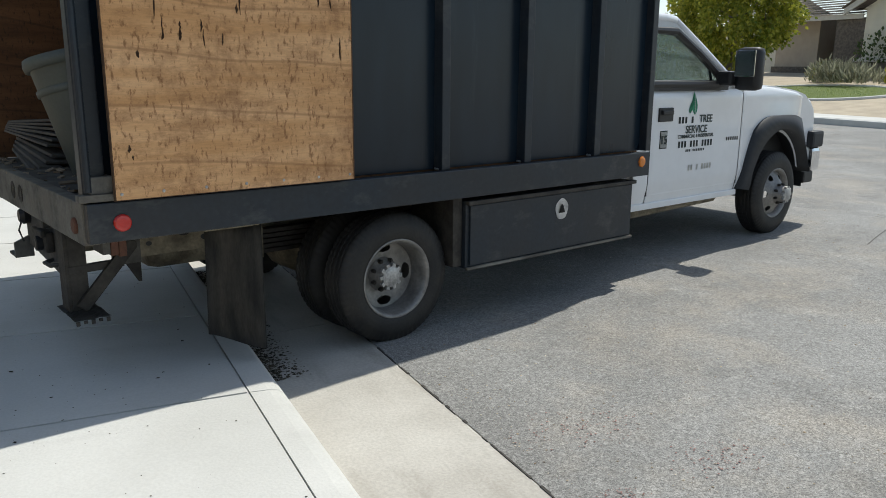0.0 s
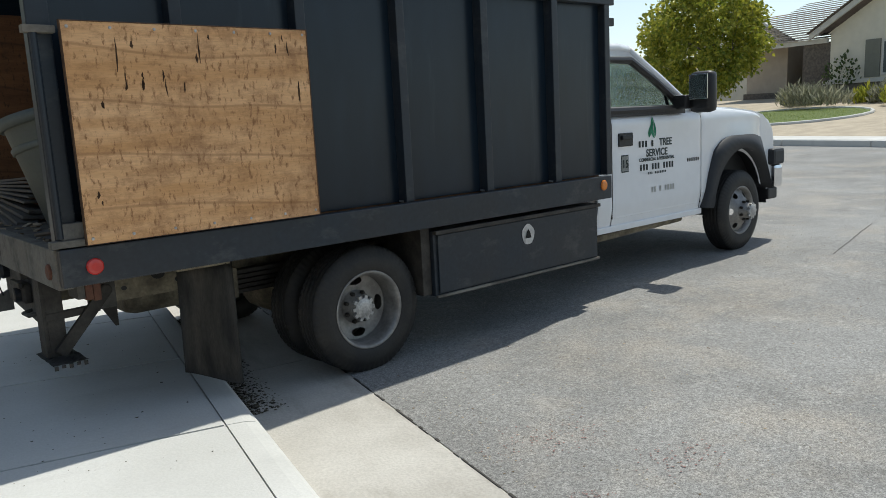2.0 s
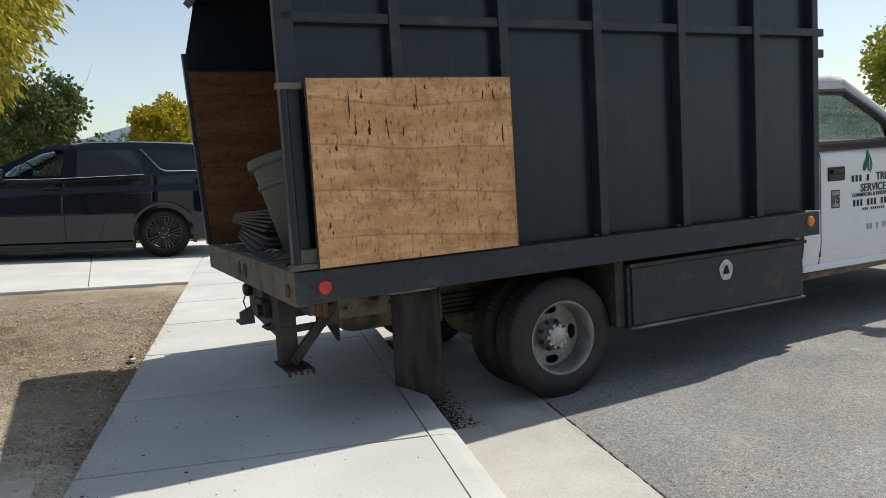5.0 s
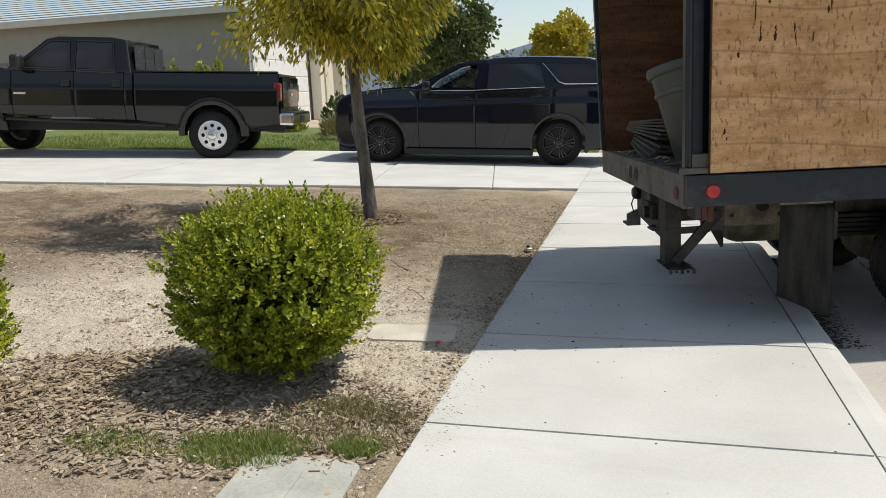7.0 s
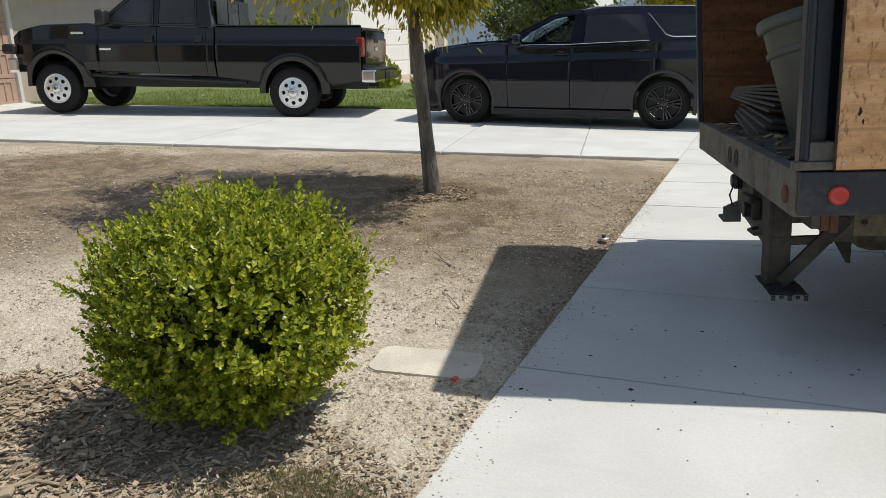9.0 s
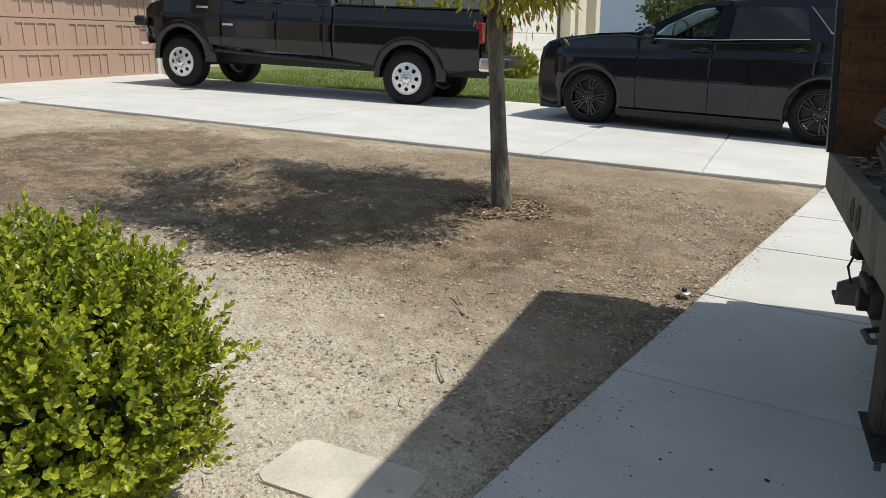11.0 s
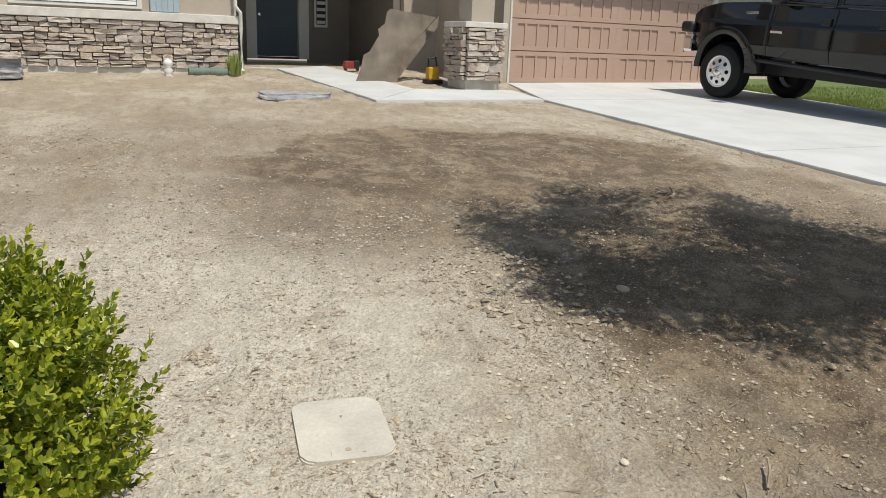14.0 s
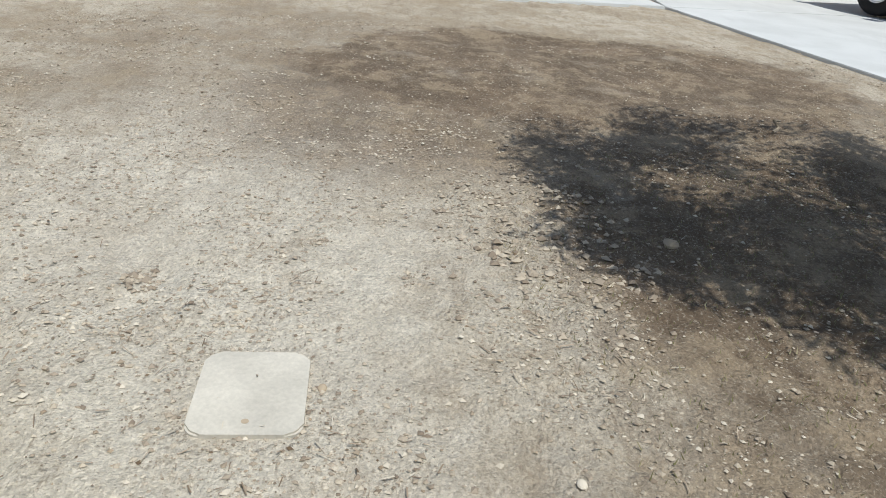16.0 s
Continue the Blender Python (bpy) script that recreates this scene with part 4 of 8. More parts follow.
for i in range(170):
    cu, cv = -1.53 + 0.75 * rng.random() ** 1.3, rng.uniform(VD + 0.1, VL - 0.1)
    s = rng.uniform(0.01, 0.035)
    box(-s, s, -s * 0.4, s * 0.4, 0, s * 0.35, bm=bm, m=pose(cu, cv, 0.541, rng.uniform(-15, 15), rng.uniform(-15, 15), rng.uniform(0, 180)))
tagged(part("deck_litter", bm, "mulch", truck, "scattered bark chips on the deck"), kind="stuff")

# chip box: panels, ribs, rails
TOP = 2.27
BV = -0.024
part("side_panel", box(-1.52, 2.10, BV + 0.045, BV + 0.055, 0.557, TOP, 0.002), "steel", truck, "dark blue-grey steel side sheet")
part("side_panel", prism([(-1.55, 0.557), (2.10, 0.557), (2.10, TOP), (-1.52, TOP), (-1.605, 1.92)], VL - 0.125, VL - 0.115), "steel", truck, "dark blue-grey steel side sheet")
part("front_panel", box(2.10, 2.13, BV + 0.03, VL - 0.10, 0.557, TOP + 0.25, 0.003), "steel", truck, "dark steel bulkhead behind the cab")
for u in (-0.952, -0.327, 0.291, 0.920, 1.552):
    for y0, y1 in ((BV - 0.012, BV + 0.045), (VL - 0.115, VL - 0.058)):
        part("rib", box(u - 0.028, u + 0.028, y0 - (0.012 if y0 < 1 else 0), y1, 0.557, TOP - 0.03, 0.004), "rail", truck)
for y0, y1 in ((BV - 0.016, BV + 0.043), (VL - 0.113, VL - 0.054)):
    part("mid_rail", box(-1.52, 2.19, y0, y1, 1.722, 1.772, 0.005), "rail", truck)
    part("top_rail", box(-1.52, 2.14, y0, y1, TOP - 0.03, TOP + 0.03, 0.005), "rail", truck)
part("corner_post", box(-1.548, -1.46, BV - 0.016, BV + 0.046, 0.557, TOP + 0.03, 0.006), "rail", truck, "dark steel corner post of the box")
part("corner_post", prism([(-1.575, 0.557), (-1.50, 0.557), (-1.55, 1.92), (-1.63, 1.92)], VL - 0.113, VL - 0.053, 0.004), "rail", truck, "dark steel corner post leaning a little back")
part("corner_post", box(2.085, 2.14, BV - 0.012, BV + 0.05, 0.557, TOP + 0.03, 0.006), "rail", truck)
# out of view: added flap, beam and roof that shape the box's cast shadow
part("shadow_flap", prism([(-1.60, 2.02), (-1.53, 1.90), (-1.53, TOP), (-1.60, TOP)], BV + 0.0, BV + 0.012), "steel", truck, "unseen steel flap added at the box top to shape its shadow")
part("top_beam", tube([(-1.575, BV, TOP), (-1.55, VL - 0.09, TOP)], [0.036, 0.036], 4), "rail", truck, "unseen steel beam over the rear opening, set by its shadow")
part("roof_sheet", slab([(-1.575, BV + 0.0), (2.12, BV + 0.0), (2.12, VL - 0.11), (-1.55, VL - 0.11)], lambda a, b: TOP + 0.015, 0.012, 0), "steel", truck, "unseen dark sheet roof of the box, set by its shadow")
part("hinge_bracket", box(-1.575, -1.455, BV - 0.055, BV - 0.012, 1.41, 1.44, 0.004), "dusty_rail", truck, "worn bright hinge bracket")
part("hinge_bracket", box(-1.575, -1.43, BV - 0.06, BV - 0.005, 0.562, 0.592, 0.004), "dusty_rail", truck, "worn bright hinge bracket")
part("hinge_pin", tube([(-1.535, BV - 0.04, 0.60), (-1.535, BV - 0.04, 1.41)], [0.016, 0.016], 10), "rail", truck)
part("latch", box(-1.60, -1.53, VL - 0.10, VL - 0.04, 1.46, 1.52, 0.006), "rusty", truck)
for u in (-0.952, -0.327, 0.291, 0.920, 1.552):
    for k in (0, 1):
        part("weld_bead", tube([(u + 0.03 - 0.06 * k, BV + 0.004, 0.560), (u + 0.034 - 0.068 * k, BV + 0.034, 0.562)], [0.006, 0.006], 6), "scrape", truck)
part("post_foot", box(-1.53, -1.44, BV - 0.05, BV + 0.05, 0.592, 0.66, 0.005), "dusty_plate", truck, "welded foot plate of the post")
part("hook", box(2.14, 2.21, BV + 0.0, BV + 0.03, 1.585, 1.64, 0.006), "black_plastic", truck)

# plywood sheets
ply = part("plywood_sheet", box(-1.452, -0.348, -0.125, -0.108, 0.566, 1.454, 0.002), "plyout", truck, "weathered tan plywood sheet with dark gouges and drips")
GOUGES = ((0.235, 0.665, 0.075), (0.27, 0.80, 0.03), (0.298, 0.64, 0.05), (0.305, 0.675, 0.03), (0.385, 0.675, 0.05), (0.40, 0.625, 0.075), (0.475, 0.625, 0.05), (0.20, 0.76, 0.14),
          (0.225, 0.63, 0.03), (0.56, 0.79, 0.13), (0.545, 0.75, 0.04), (0.93, 0.80, 0.05), (1.00, 0.80, 0.07), (0.975, 0.845, 0.03), (0.065, 0.20, 0.03), (0.08, 0.165, 0.02),
          (1.04, 0.60, 0.10), (0.13, 0.56, 0.03), (0.61, 0.84, 0.025))
grng = random.Random(31)
for px, pz, l in GOUGES:
    u0, w0 = -1.452 + px, 0.566 + pz
    half, bend = grng.uniform(0.0035, 0.0075), grng.uniform(-0.008, 0.008)
    side_a = [(u0 + bend * math.sin(2.5 * t / 7) + half * grng.uniform(0.5, 1.2) * math.sin(math.pi * (0.08 + 0.84 * t / 7)), w0 + l * (t / 7 - 0.5)) for t in range(8)]
    side_b = [(u0 + bend * math.sin(2.5 * t / 7) - half * grng.uniform(0.5, 1.2) * math.sin(math.pi * (0.08 + 0.84 * t / 7)), w0 + l * (t / 7 - 0.5)) for t in range(7, -1, -1)]
    part("gouge", flat(side_a + side_b, -0.1252, 0.0006), "gouge", ply)
# worn dark edge of the sheet
for e0, e1, e2, e3 in ((-1.455, -0.345, 0.5655, 0.568), (-1.455, -0.345, 1.452, 1.4565), (-0.351, -0.3455, 0.566, 1.454), (-1.4545, -1.449, 0.566, 1.454)):
    part("edge_ply", box(e0, e1, -0.1265, -0.107, e2, e3, 0.0008), "gouge", ply)
for pu in (0.025, 0.19, 0.37, 0.55, 0.73, 0.91, 1.08):
    for pw in (0.025, 0.865):
        part("screw", lathe([(0.007, 0.0), (0.006, -0.003), (0.003, -0.004)], 8, m=Matrix.Translation((-1.452 + pu, -0.125, 0.566 + pw))), "scrape", ply)
part("inner_plywood", prism([(-1.545, 0.545), (0.6, 0.545), (0.6, 1.79), (-1.60, 1.79)], VL - 0.145, VL - 0.127), "plyin", truck, "dark stained plywood lining")
part("inner_plywood", box(-1.50, 2.08, BV + 0.058, BV + 0.075, 0.545, 1.62, 0.002), "plyin", truck, "dark stained plywood lining")

# lights
part("red_marker", lathe([(0.035, 0.012), (0.035, -0.008), (0.030, -0.014), (0.018, -0.016)], 24, m=Matrix.Translation((-1.425, VD, 0.474))), "red_lens", truck, "round red reflector")
part("amber_marker", lathe([(0.036, 0.012), (0.036, -0.008), (0.030, -0.014), (0.02, -0.016)], 24, m=Matrix.Translation((1.966, VD, 0.496)) @ Matrix.Diagonal((0.85, 1, 1, 1))), "amber_lens", truck, "round amber marker lamp")
part("rear_marker", lathe([(0.034, 0.012), (0.034, -0.008), (0.028, -0.012), (0.02, -0.012)], 20, m=Matrix.Translation((-1.56, 0.06, 0.455)) @ Matrix.Rotation(radians(-90), 4, "Z")), "rust_red", truck, "faded red reflector")
for k in range(2):
    part("rear_lamp", lathe([(0.045, 0.012), (0.045, -0.004), (0.036, -0.006), (0.02, -0.002)], 20, m=Matrix.Translation((-1.558, 1.02 + 0.16 * k, 0.47)) @ Matrix.Rotation(radians(-90), 4, "Z")), "rusty", truck, "empty round lamp opening")

# tool box under the deck
tool = part("tool_box", box(0.43, 1.935, -0.055, 0.40, -0.014, 0.372, 0.006), "rail", truck, "dark steel underbody tool box")
part("door_panel", box(0.455, 1.915, -0.069, -0.056, 0.004, 0.345, 0.004), "rail", tool)
part("drip_edge", box(0.43, 1.94, -0.085, -0.05, 0.350, 0.374, 0.004), "rusty", tool)
part("bottom_lip", box(0.43, 1.935, -0.076, -0.058, -0.02, -0.004, 0.003), "dusty_rail", tool, "paint-worn bottom edge")
part("lock_plate", flat([(1.21 + 0.058 * (1 - 0.07 * math.cos(3 * (a_ - 1.571))) * math.cos(a_), 0.25 + 0.066 * (1 + 0.06 * math.sin(3 * a_ + 3.1416)) * math.sin(a_)) for a_ in [2 * math.pi * i / 24 for i in range(24)]], -0.072, 0.008), "rim_bright", tool, "rounded triangular chrome paddle latch")
part("lock_core", flat([(1.182, 0.228), (1.238, 0.228), (1.222, 0.272), (1.21, 0.284), (1.198, 0.272)], -0.0745, 0.004), "black_plastic", tool)
part("side_shield", box(0.36, 0.425, -0.03, 0.35, 0.0, 0.40, 0.004), "rusty", truck, "mud-caked splash plate")

# mud flap, chassis, springs, axle
bm = bmesh.new()
cols, rws = 10, 12
gv = [[bm.verts.new((-1.04 + 0.26 * i / cols + 0.03 * math.sin(3 * i / cols) * (1 - j / rws), 0.02 + 0.05 * math.sin(5.0 * i / cols + 0.8) * (0.4 + 0.6 * j / rws), 0.385 - (0.50 + 0.11 * i / cols) * j / rws)) for j in range(rws + 1)] for i in range(cols + 1)]
for i in range(cols):
    for j in range(rws):
        bm.faces.new((gv[i][j], gv[i + 1][j], gv[i + 1][j + 1], gv[i][j + 1]))
bmesh.ops.solidify(bm, geom=bm.faces[:], thickness=0.010)
part("mud_flap", bm, "flap", truck, "dusty black rubber mud flap, bent at its foot", True)
part("flap_bracket", box(-1.05, -0.79, 0.0, 0.07, 0.375, 0.398, 0.003), "dusty_metal", truck)
for v in (0.72, VL - 0.78):
    part("chassis_rail", box(-1.38, 4.6, v, v + 0.07, 0.20, 0.398, 0.01), "dusty_metal", truck, "dusty chassis rail with round holes")
for u in (-1.10, -0.98):
    part("rail_hole", lathe([(0.032 if u < -1.05 else 0.018, 0.004), (0.030 if u < -1.05 else 0.017, -0.004), (0.01, -0.004)], 18, m=Matrix.Translation((u, 0.718, 0.315))), "black_plastic", truck)
for v in (0.60, VL - 0.72):
    for k in range(5):
        part("spring_leaf", box(-0.78 + 0.07 * k, 0.78 - 0.07 * k, v, v + 0.07, 0.20 - 0.028 * k, 0.222 - 0.028 * k, 0.003), "rusty", truck)
    part("spring_clamp", box(-0.52, -0.48, v - 0.01, v + 0.08, 0.07, 0.24, 0.004), "dusty_metal", truck)
axle = tube([(0, 0.2, -0.01), (0, MID - 0.3, 0.0), (0, MID - 0.12, 0.0), (0, MID + 0.12, 0.0), (0, MID + 0.3, 0.0), (0, VL - 0.2, -0.01)], [0.06, 0.06, 0.17, 0.17, 0.06, 0.06], 16)
part("rear_axle", axle, "dusty_metal", truck, "rear axle with round differential", True)
part("fuel_tank", box(-1.02, -0.35, 0.85, 1.55, 0.02, 0.30, 0.07), "dusty_metal", truck, "dusty rounded tank behind the axle", True)
part("exhaust", tube([(3.4, 0.85, 0.02), (1.2, 0.85, 0.04), (0.3, 0.62, 0.05), (0.25, 0.35, 0.06)], [0.035] * 4, 10), "rusty", truck)
part("under_body", box(2.1, 4.7, 0.45, VL - 0.5, 0.02, 0.24, 0.05), "rusty", truck, "dirty engine and gearbox underside")
part("rocker_bar", tube([(2.15, 0.28, 0.03), (3.5, 0.28, 0.06)], [0.03, 0.03], 8), "dusty_metal", truck)

# hitch at the back
HU = -1.50
hitch = part("hitch_plate", prism_v([(0.46, 0.10), (0.46, 0.385), (1.28, 0.385), (1.28, 0.17), (1.18, 0.165)], HU + 0.004, HU + 0.016), "dusty_plate", truck, "dusty black hitch plate under the deck")
post = part("hitch_post", box(HU - 0.05, HU - 0.035, 0.34, 0.45, 0.02, 0.385, 0.003), "rusty", truck, "channel post of the rear step")
part("post_flange", box(HU - 0.035, HU + 0.04, 0.34, 0.352, 0.02, 0.385, 0.003), "rusty", post)
part("post_flange", box(HU - 0.035, HU + 0.04, 0.438, 0.45, 0.02, 0.385, 0.003), "rusty", post)
step_bm = bmesh.new()
grid_ = [[step_bm.verts.new((HU - 0.07 + 0.15 * i / 6, 0.18 + 0.30 * j / 8, 0.020 + 0.008 * noise.noise((i * 0.9, j * 0.9, 2)))) for j in range(9)] for i in range(7)]
for i in range(6):
    for j in range(8):
        step_bm.faces.new((grid_[i][j], grid_[i + 1][j], grid_[i + 1][j + 1], grid_[i][j + 1]))
bmesh.ops.solidify(step_bm, geom=step_bm.faces[:], thickness=0.012)
foot = part("hitch_foot", step_bm, "dusty_plate", truck, "bent dusty step plate")
for k in range(5):
    part("foot_tooth", box(HU - 0.066 + 0.031 * k, HU - 0.050 + 0.031 * k, 0.176, 0.184, -0.002 + 0.006 * (k % 2), 0.018, 0.002), "rusty", foot)
brace_m = lambda a, c, half, thick: box(0, (Vector(c) - Vector(a)).length, -half, half, -thick, thick, 0.004, m=Matrix.Translation(a) @ (Vector(c) - Vector(a)).to_track_quat("X", "Z").to_matrix().to_4x4())
part("brace", brace_m((HU + 0.0, 0.33, 0.03), (HU + 0.23, 0.33, 0.29), 0.012, 0.028), "rusty", truck, "flat steel brace")
part("brace", brace_m((HU - 0.04, 0.35, 0.205), (HU + 0.20, 0.35, 0.212), 0.014, 0.018), "rusty", truck, "flat steel cross bar")
hang = part("hanger", box(HU + 0.15, HU + 0.28, 0.345, 0.357, 0.20, 0.398, 0.003), "dusty_plate", truck, "bolted hanger plate")
part("bolt_head", lathe([(0.028, 0.006), (0.028, -0.010), (0.020, -0.014), (0.006, -0.014)], 12, m=Matrix.Translation((HU + 0.225, 0.312, 0.295))), "rusty", hang)
part("gusset", prism([(HU + 0.20, 0.24), (HU + 0.30, 0.24), (HU + 0.30, 0.09), (HU + 0.285, 0.09)], 0.42, 0.43), "rusty", truck, "pointed steel gusset")
part("frame_plate", box(HU + 0.285, HU + 0.74, 0.38, 0.39, 0.215, 0.398, 0.003), "dusty_metal", truck, "dust-caked frame plate with holes")
for u, r_ in ((0.50, 0.036), (0.60, 0.018), (0.33, 0.014)):
    part("plate_hole", lathe([(r_, 0.004), (r_ * 0.96, -0.003), (0.004, -0.003)], 20, m=Matrix.Translation((HU + u, 0.379, 0.32 if r_ > 0.03 else 0.275)) @ Matrix.Diagonal((1.0, 1, 0.8, 1))), "black_plastic", truck)
socket = part("trailer_socket", box(HU - 0.035, HU + 0.004, 0.72, 0.88, 0.215, 0.315, 0.010), "rusty", truck, "grimy trailer socket with a flap")
part("socket_flap", box(HU - 0.055, HU - 0.034, 0.71, 0.89, 0.295, 0.325, 0.006), "rusty", socket)
part("socket_body", lathe([(0.036, 0.0), (0.036, -0.028), (0.026, -0.032), (0.006, -0.030)], 18, m=Matrix.Translation((HU - 0.034, 0.80, 0.255)) @ Matrix.Rotation(radians(-90), 4, "Z")), "black_plastic", socket)
part("small_bracket", box(HU - 0.03, HU + 0.004, 0.76, 0.80, 0.33, 0.365, 0.004), "dusty_plate", truck)
part("hose_socket", lathe([(0.042, 0.0), (0.045, -0.03), (0.030, -0.05), (0.006, -0.05)], 16, m=Matrix.Translation((HU + 0.004, 1.20, 0.33)) @ Matrix.Rotation(radians(-90), 4, "Z")), "black_plastic", truck, "round black hose socket")
part("loose_wire", tube([(HU - 0.03, 1.22, 0.30), (HU - 0.045, 1.235, 0.25), (HU - 0.03, 1.22, 0.19)], [0.005] * 3, 6), "black_plastic", truck)
part("towing_ear", prism([(HU - 0.07, 0.10), (HU + 0.02, 0.10), (HU + 0.02, 0.22), (HU - 0.07, 0.18)], 1.25, 1.275, 0.003), "dusty_plate", truck, "towing eye plate")
part("towing_ear", box(HU - 0.07, HU + 0.02, 1.275, 1.40, 0.10, 0.115, 0.003), "dusty_plate", truck)
part("safety_loop", tube([(HU + 0.004, 0.66, 0.17), (HU - 0.035, 0.67, 0.165), (HU - 0.04, 0.76, 0.165), (HU + 0.004, 0.78, 0.17)], [0.010] * 4, 8), "dusty_plate", truck, "bent safety chain loop")
for k, m_ in ((0, "dusty_plate"), (1, "rust_red"), (2, "rust_red")):
    part("wood_block", box(HU + 0.05 + 0.036 * k, HU + 0.083 + 0.036 * k, 0.12 + 0.008 * k, 0.26, 0.305 - 0.010 * k, 0.40, 0.004), m_, truck, "faded red-brown block under the deck")


def flank(name, u0, u1, low, high, face, arches, parent, material, label="", out=1):
    """One curved body panel between u0 and u1, from low(u) to high(u), its outside at face(u, w), cut out round the wheels."""
    bm = bmesh.new()
    nu, nw = max(4, round((u1 - u0) / 0.025)), 40
    g = []
    for i in range(nu + 1):
        u = u0 + (u1 - u0) * i / nu
        a, c = low(u), high(u)
        edge = 0.004 if i in (0, nu) else 0.0
        col = [bm.verts.new((u, face(u, a + (c - a) * k / nw) - edge * out, a + (c - a) * k / nw)) for k in range(nw + 1)]
        g.append(col + [bm.verts.new((u, face(u, c) - 0.03 * out, c + 0.014)), bm.verts.new((u, face(u, c) - 0.12 * out, c + 0.016))])
    for i in range(nu):
        for k in range(nw + 2):
            q = (g[i][k], g[i + 1][k], g[i + 1][k + 1], g[i][k + 1])
            cu, cw = sum(v.co.x for v in q) / 4, sum(v.co.z for v in q) / 4
            if all(math.hypot(cu - x, cw - z) > r for x, z, r in arches):
                bm.faces.new(q)
    loose = [v for v in bm.verts if not v.link_faces]
    bmesh.ops.delete(bm, geom=loose, context="VERTS")
    return part(name, bm, material, parent, label, True)


def between(*knots):
    """A height that runs straight from knot to knot along the car."""
    def f(u):
        for (a, p), (c, q) in zip(knots, knots[1:]):
            if u <= c:
                return p + (q - p) * max(0.0, (u - a) / (c - a))
        return knots[-1][1]
    return f


# ---- cab ----
CV0, CV1 = 0.10, VL - 0.20
FLOOR = 0.14
arch_lip = arc(4.185, 0.11, 0.54, 172, 8, 16)
body = [(2.15, FLOOR), (3.60, FLOOR)] + [(u, w) for u, w in arch_lip] + [(4.92, 0.17), (4.96, 0.40), (4.955, 0.66), (4.925, 0.775), (4.84, 0.855), (4.70, 0.905), (4.5, 0.945), (4.1, 0.985), (3.62, 1.012), (3.50, 0.985), (2.15, 0.955)]
cab = part("cab_body", prism(body, CV0 + 0.05, CV1 - 0.05, 0.05, seg=4), "white", truck, "white pickup cab and hood", False)
cab_low = between((2.15, 0.135), (3.6, 0.15), (4.9, 0.17))
cab_high = between((2.15, 0.945), (3.5, 0.958), (3.62, 0.985), (4.1, 0.958), (4.5, 0.915), (4.72, 0.868), (4.86, 0.79), (4.93, 0.70))


def cab_face(u, w):
    """Distance by which the near flank stands in from its widest line."""
    d = 0.26 * max(0.0, 0.30 - w) ** 1.25 + 1.6 * max(0.0, w - 0.90) ** 1.6
    return CV0 + d + 0.30 * max(0.0, (u - 4.35) / 0.6) ** 2.6 - 0.022 * math.exp(-((u - 4.2) / 0.34) ** 2) * max(0.0, min(1.0, (0.86 - w) / 0.2))


for s_ in (1, -1):
    side_face = cab_face if s_ > 0 else (lambda u, w: CV1 + CV0 - cab_face(u, w))
    for nm, ua, ub, lb in (("cab_corner", 2.15, 2.323, ""), ("door_skin", 2.333, 3.547, "white door skin"), ("front_fender", 3.557, 4.93, "white front fender")):
        flank(nm, ua, ub, cab_low, cab_high, side_face, ((4.185, 0.11, 0.525),), cab, "white", lb, -s_)
roof_line = [(2.17, 1.40), (2.20, 1.455), (2.30, 1.487), (2.55, 1.487), (2.70, 1.462), (2.72, 1.435), (2.55, 1.452), (2.3, 1.452), (2.20, 1.40)]
part("roof", prism(roof_line, CV0 + 0.09, CV1 - 0.09, 0.0), "white", cab)
part("roof_crown", box(2.22, 2.66, CV0 + 0.11, CV1 - 0.11, 1.455, 1.492, 0.015), "white", cab)
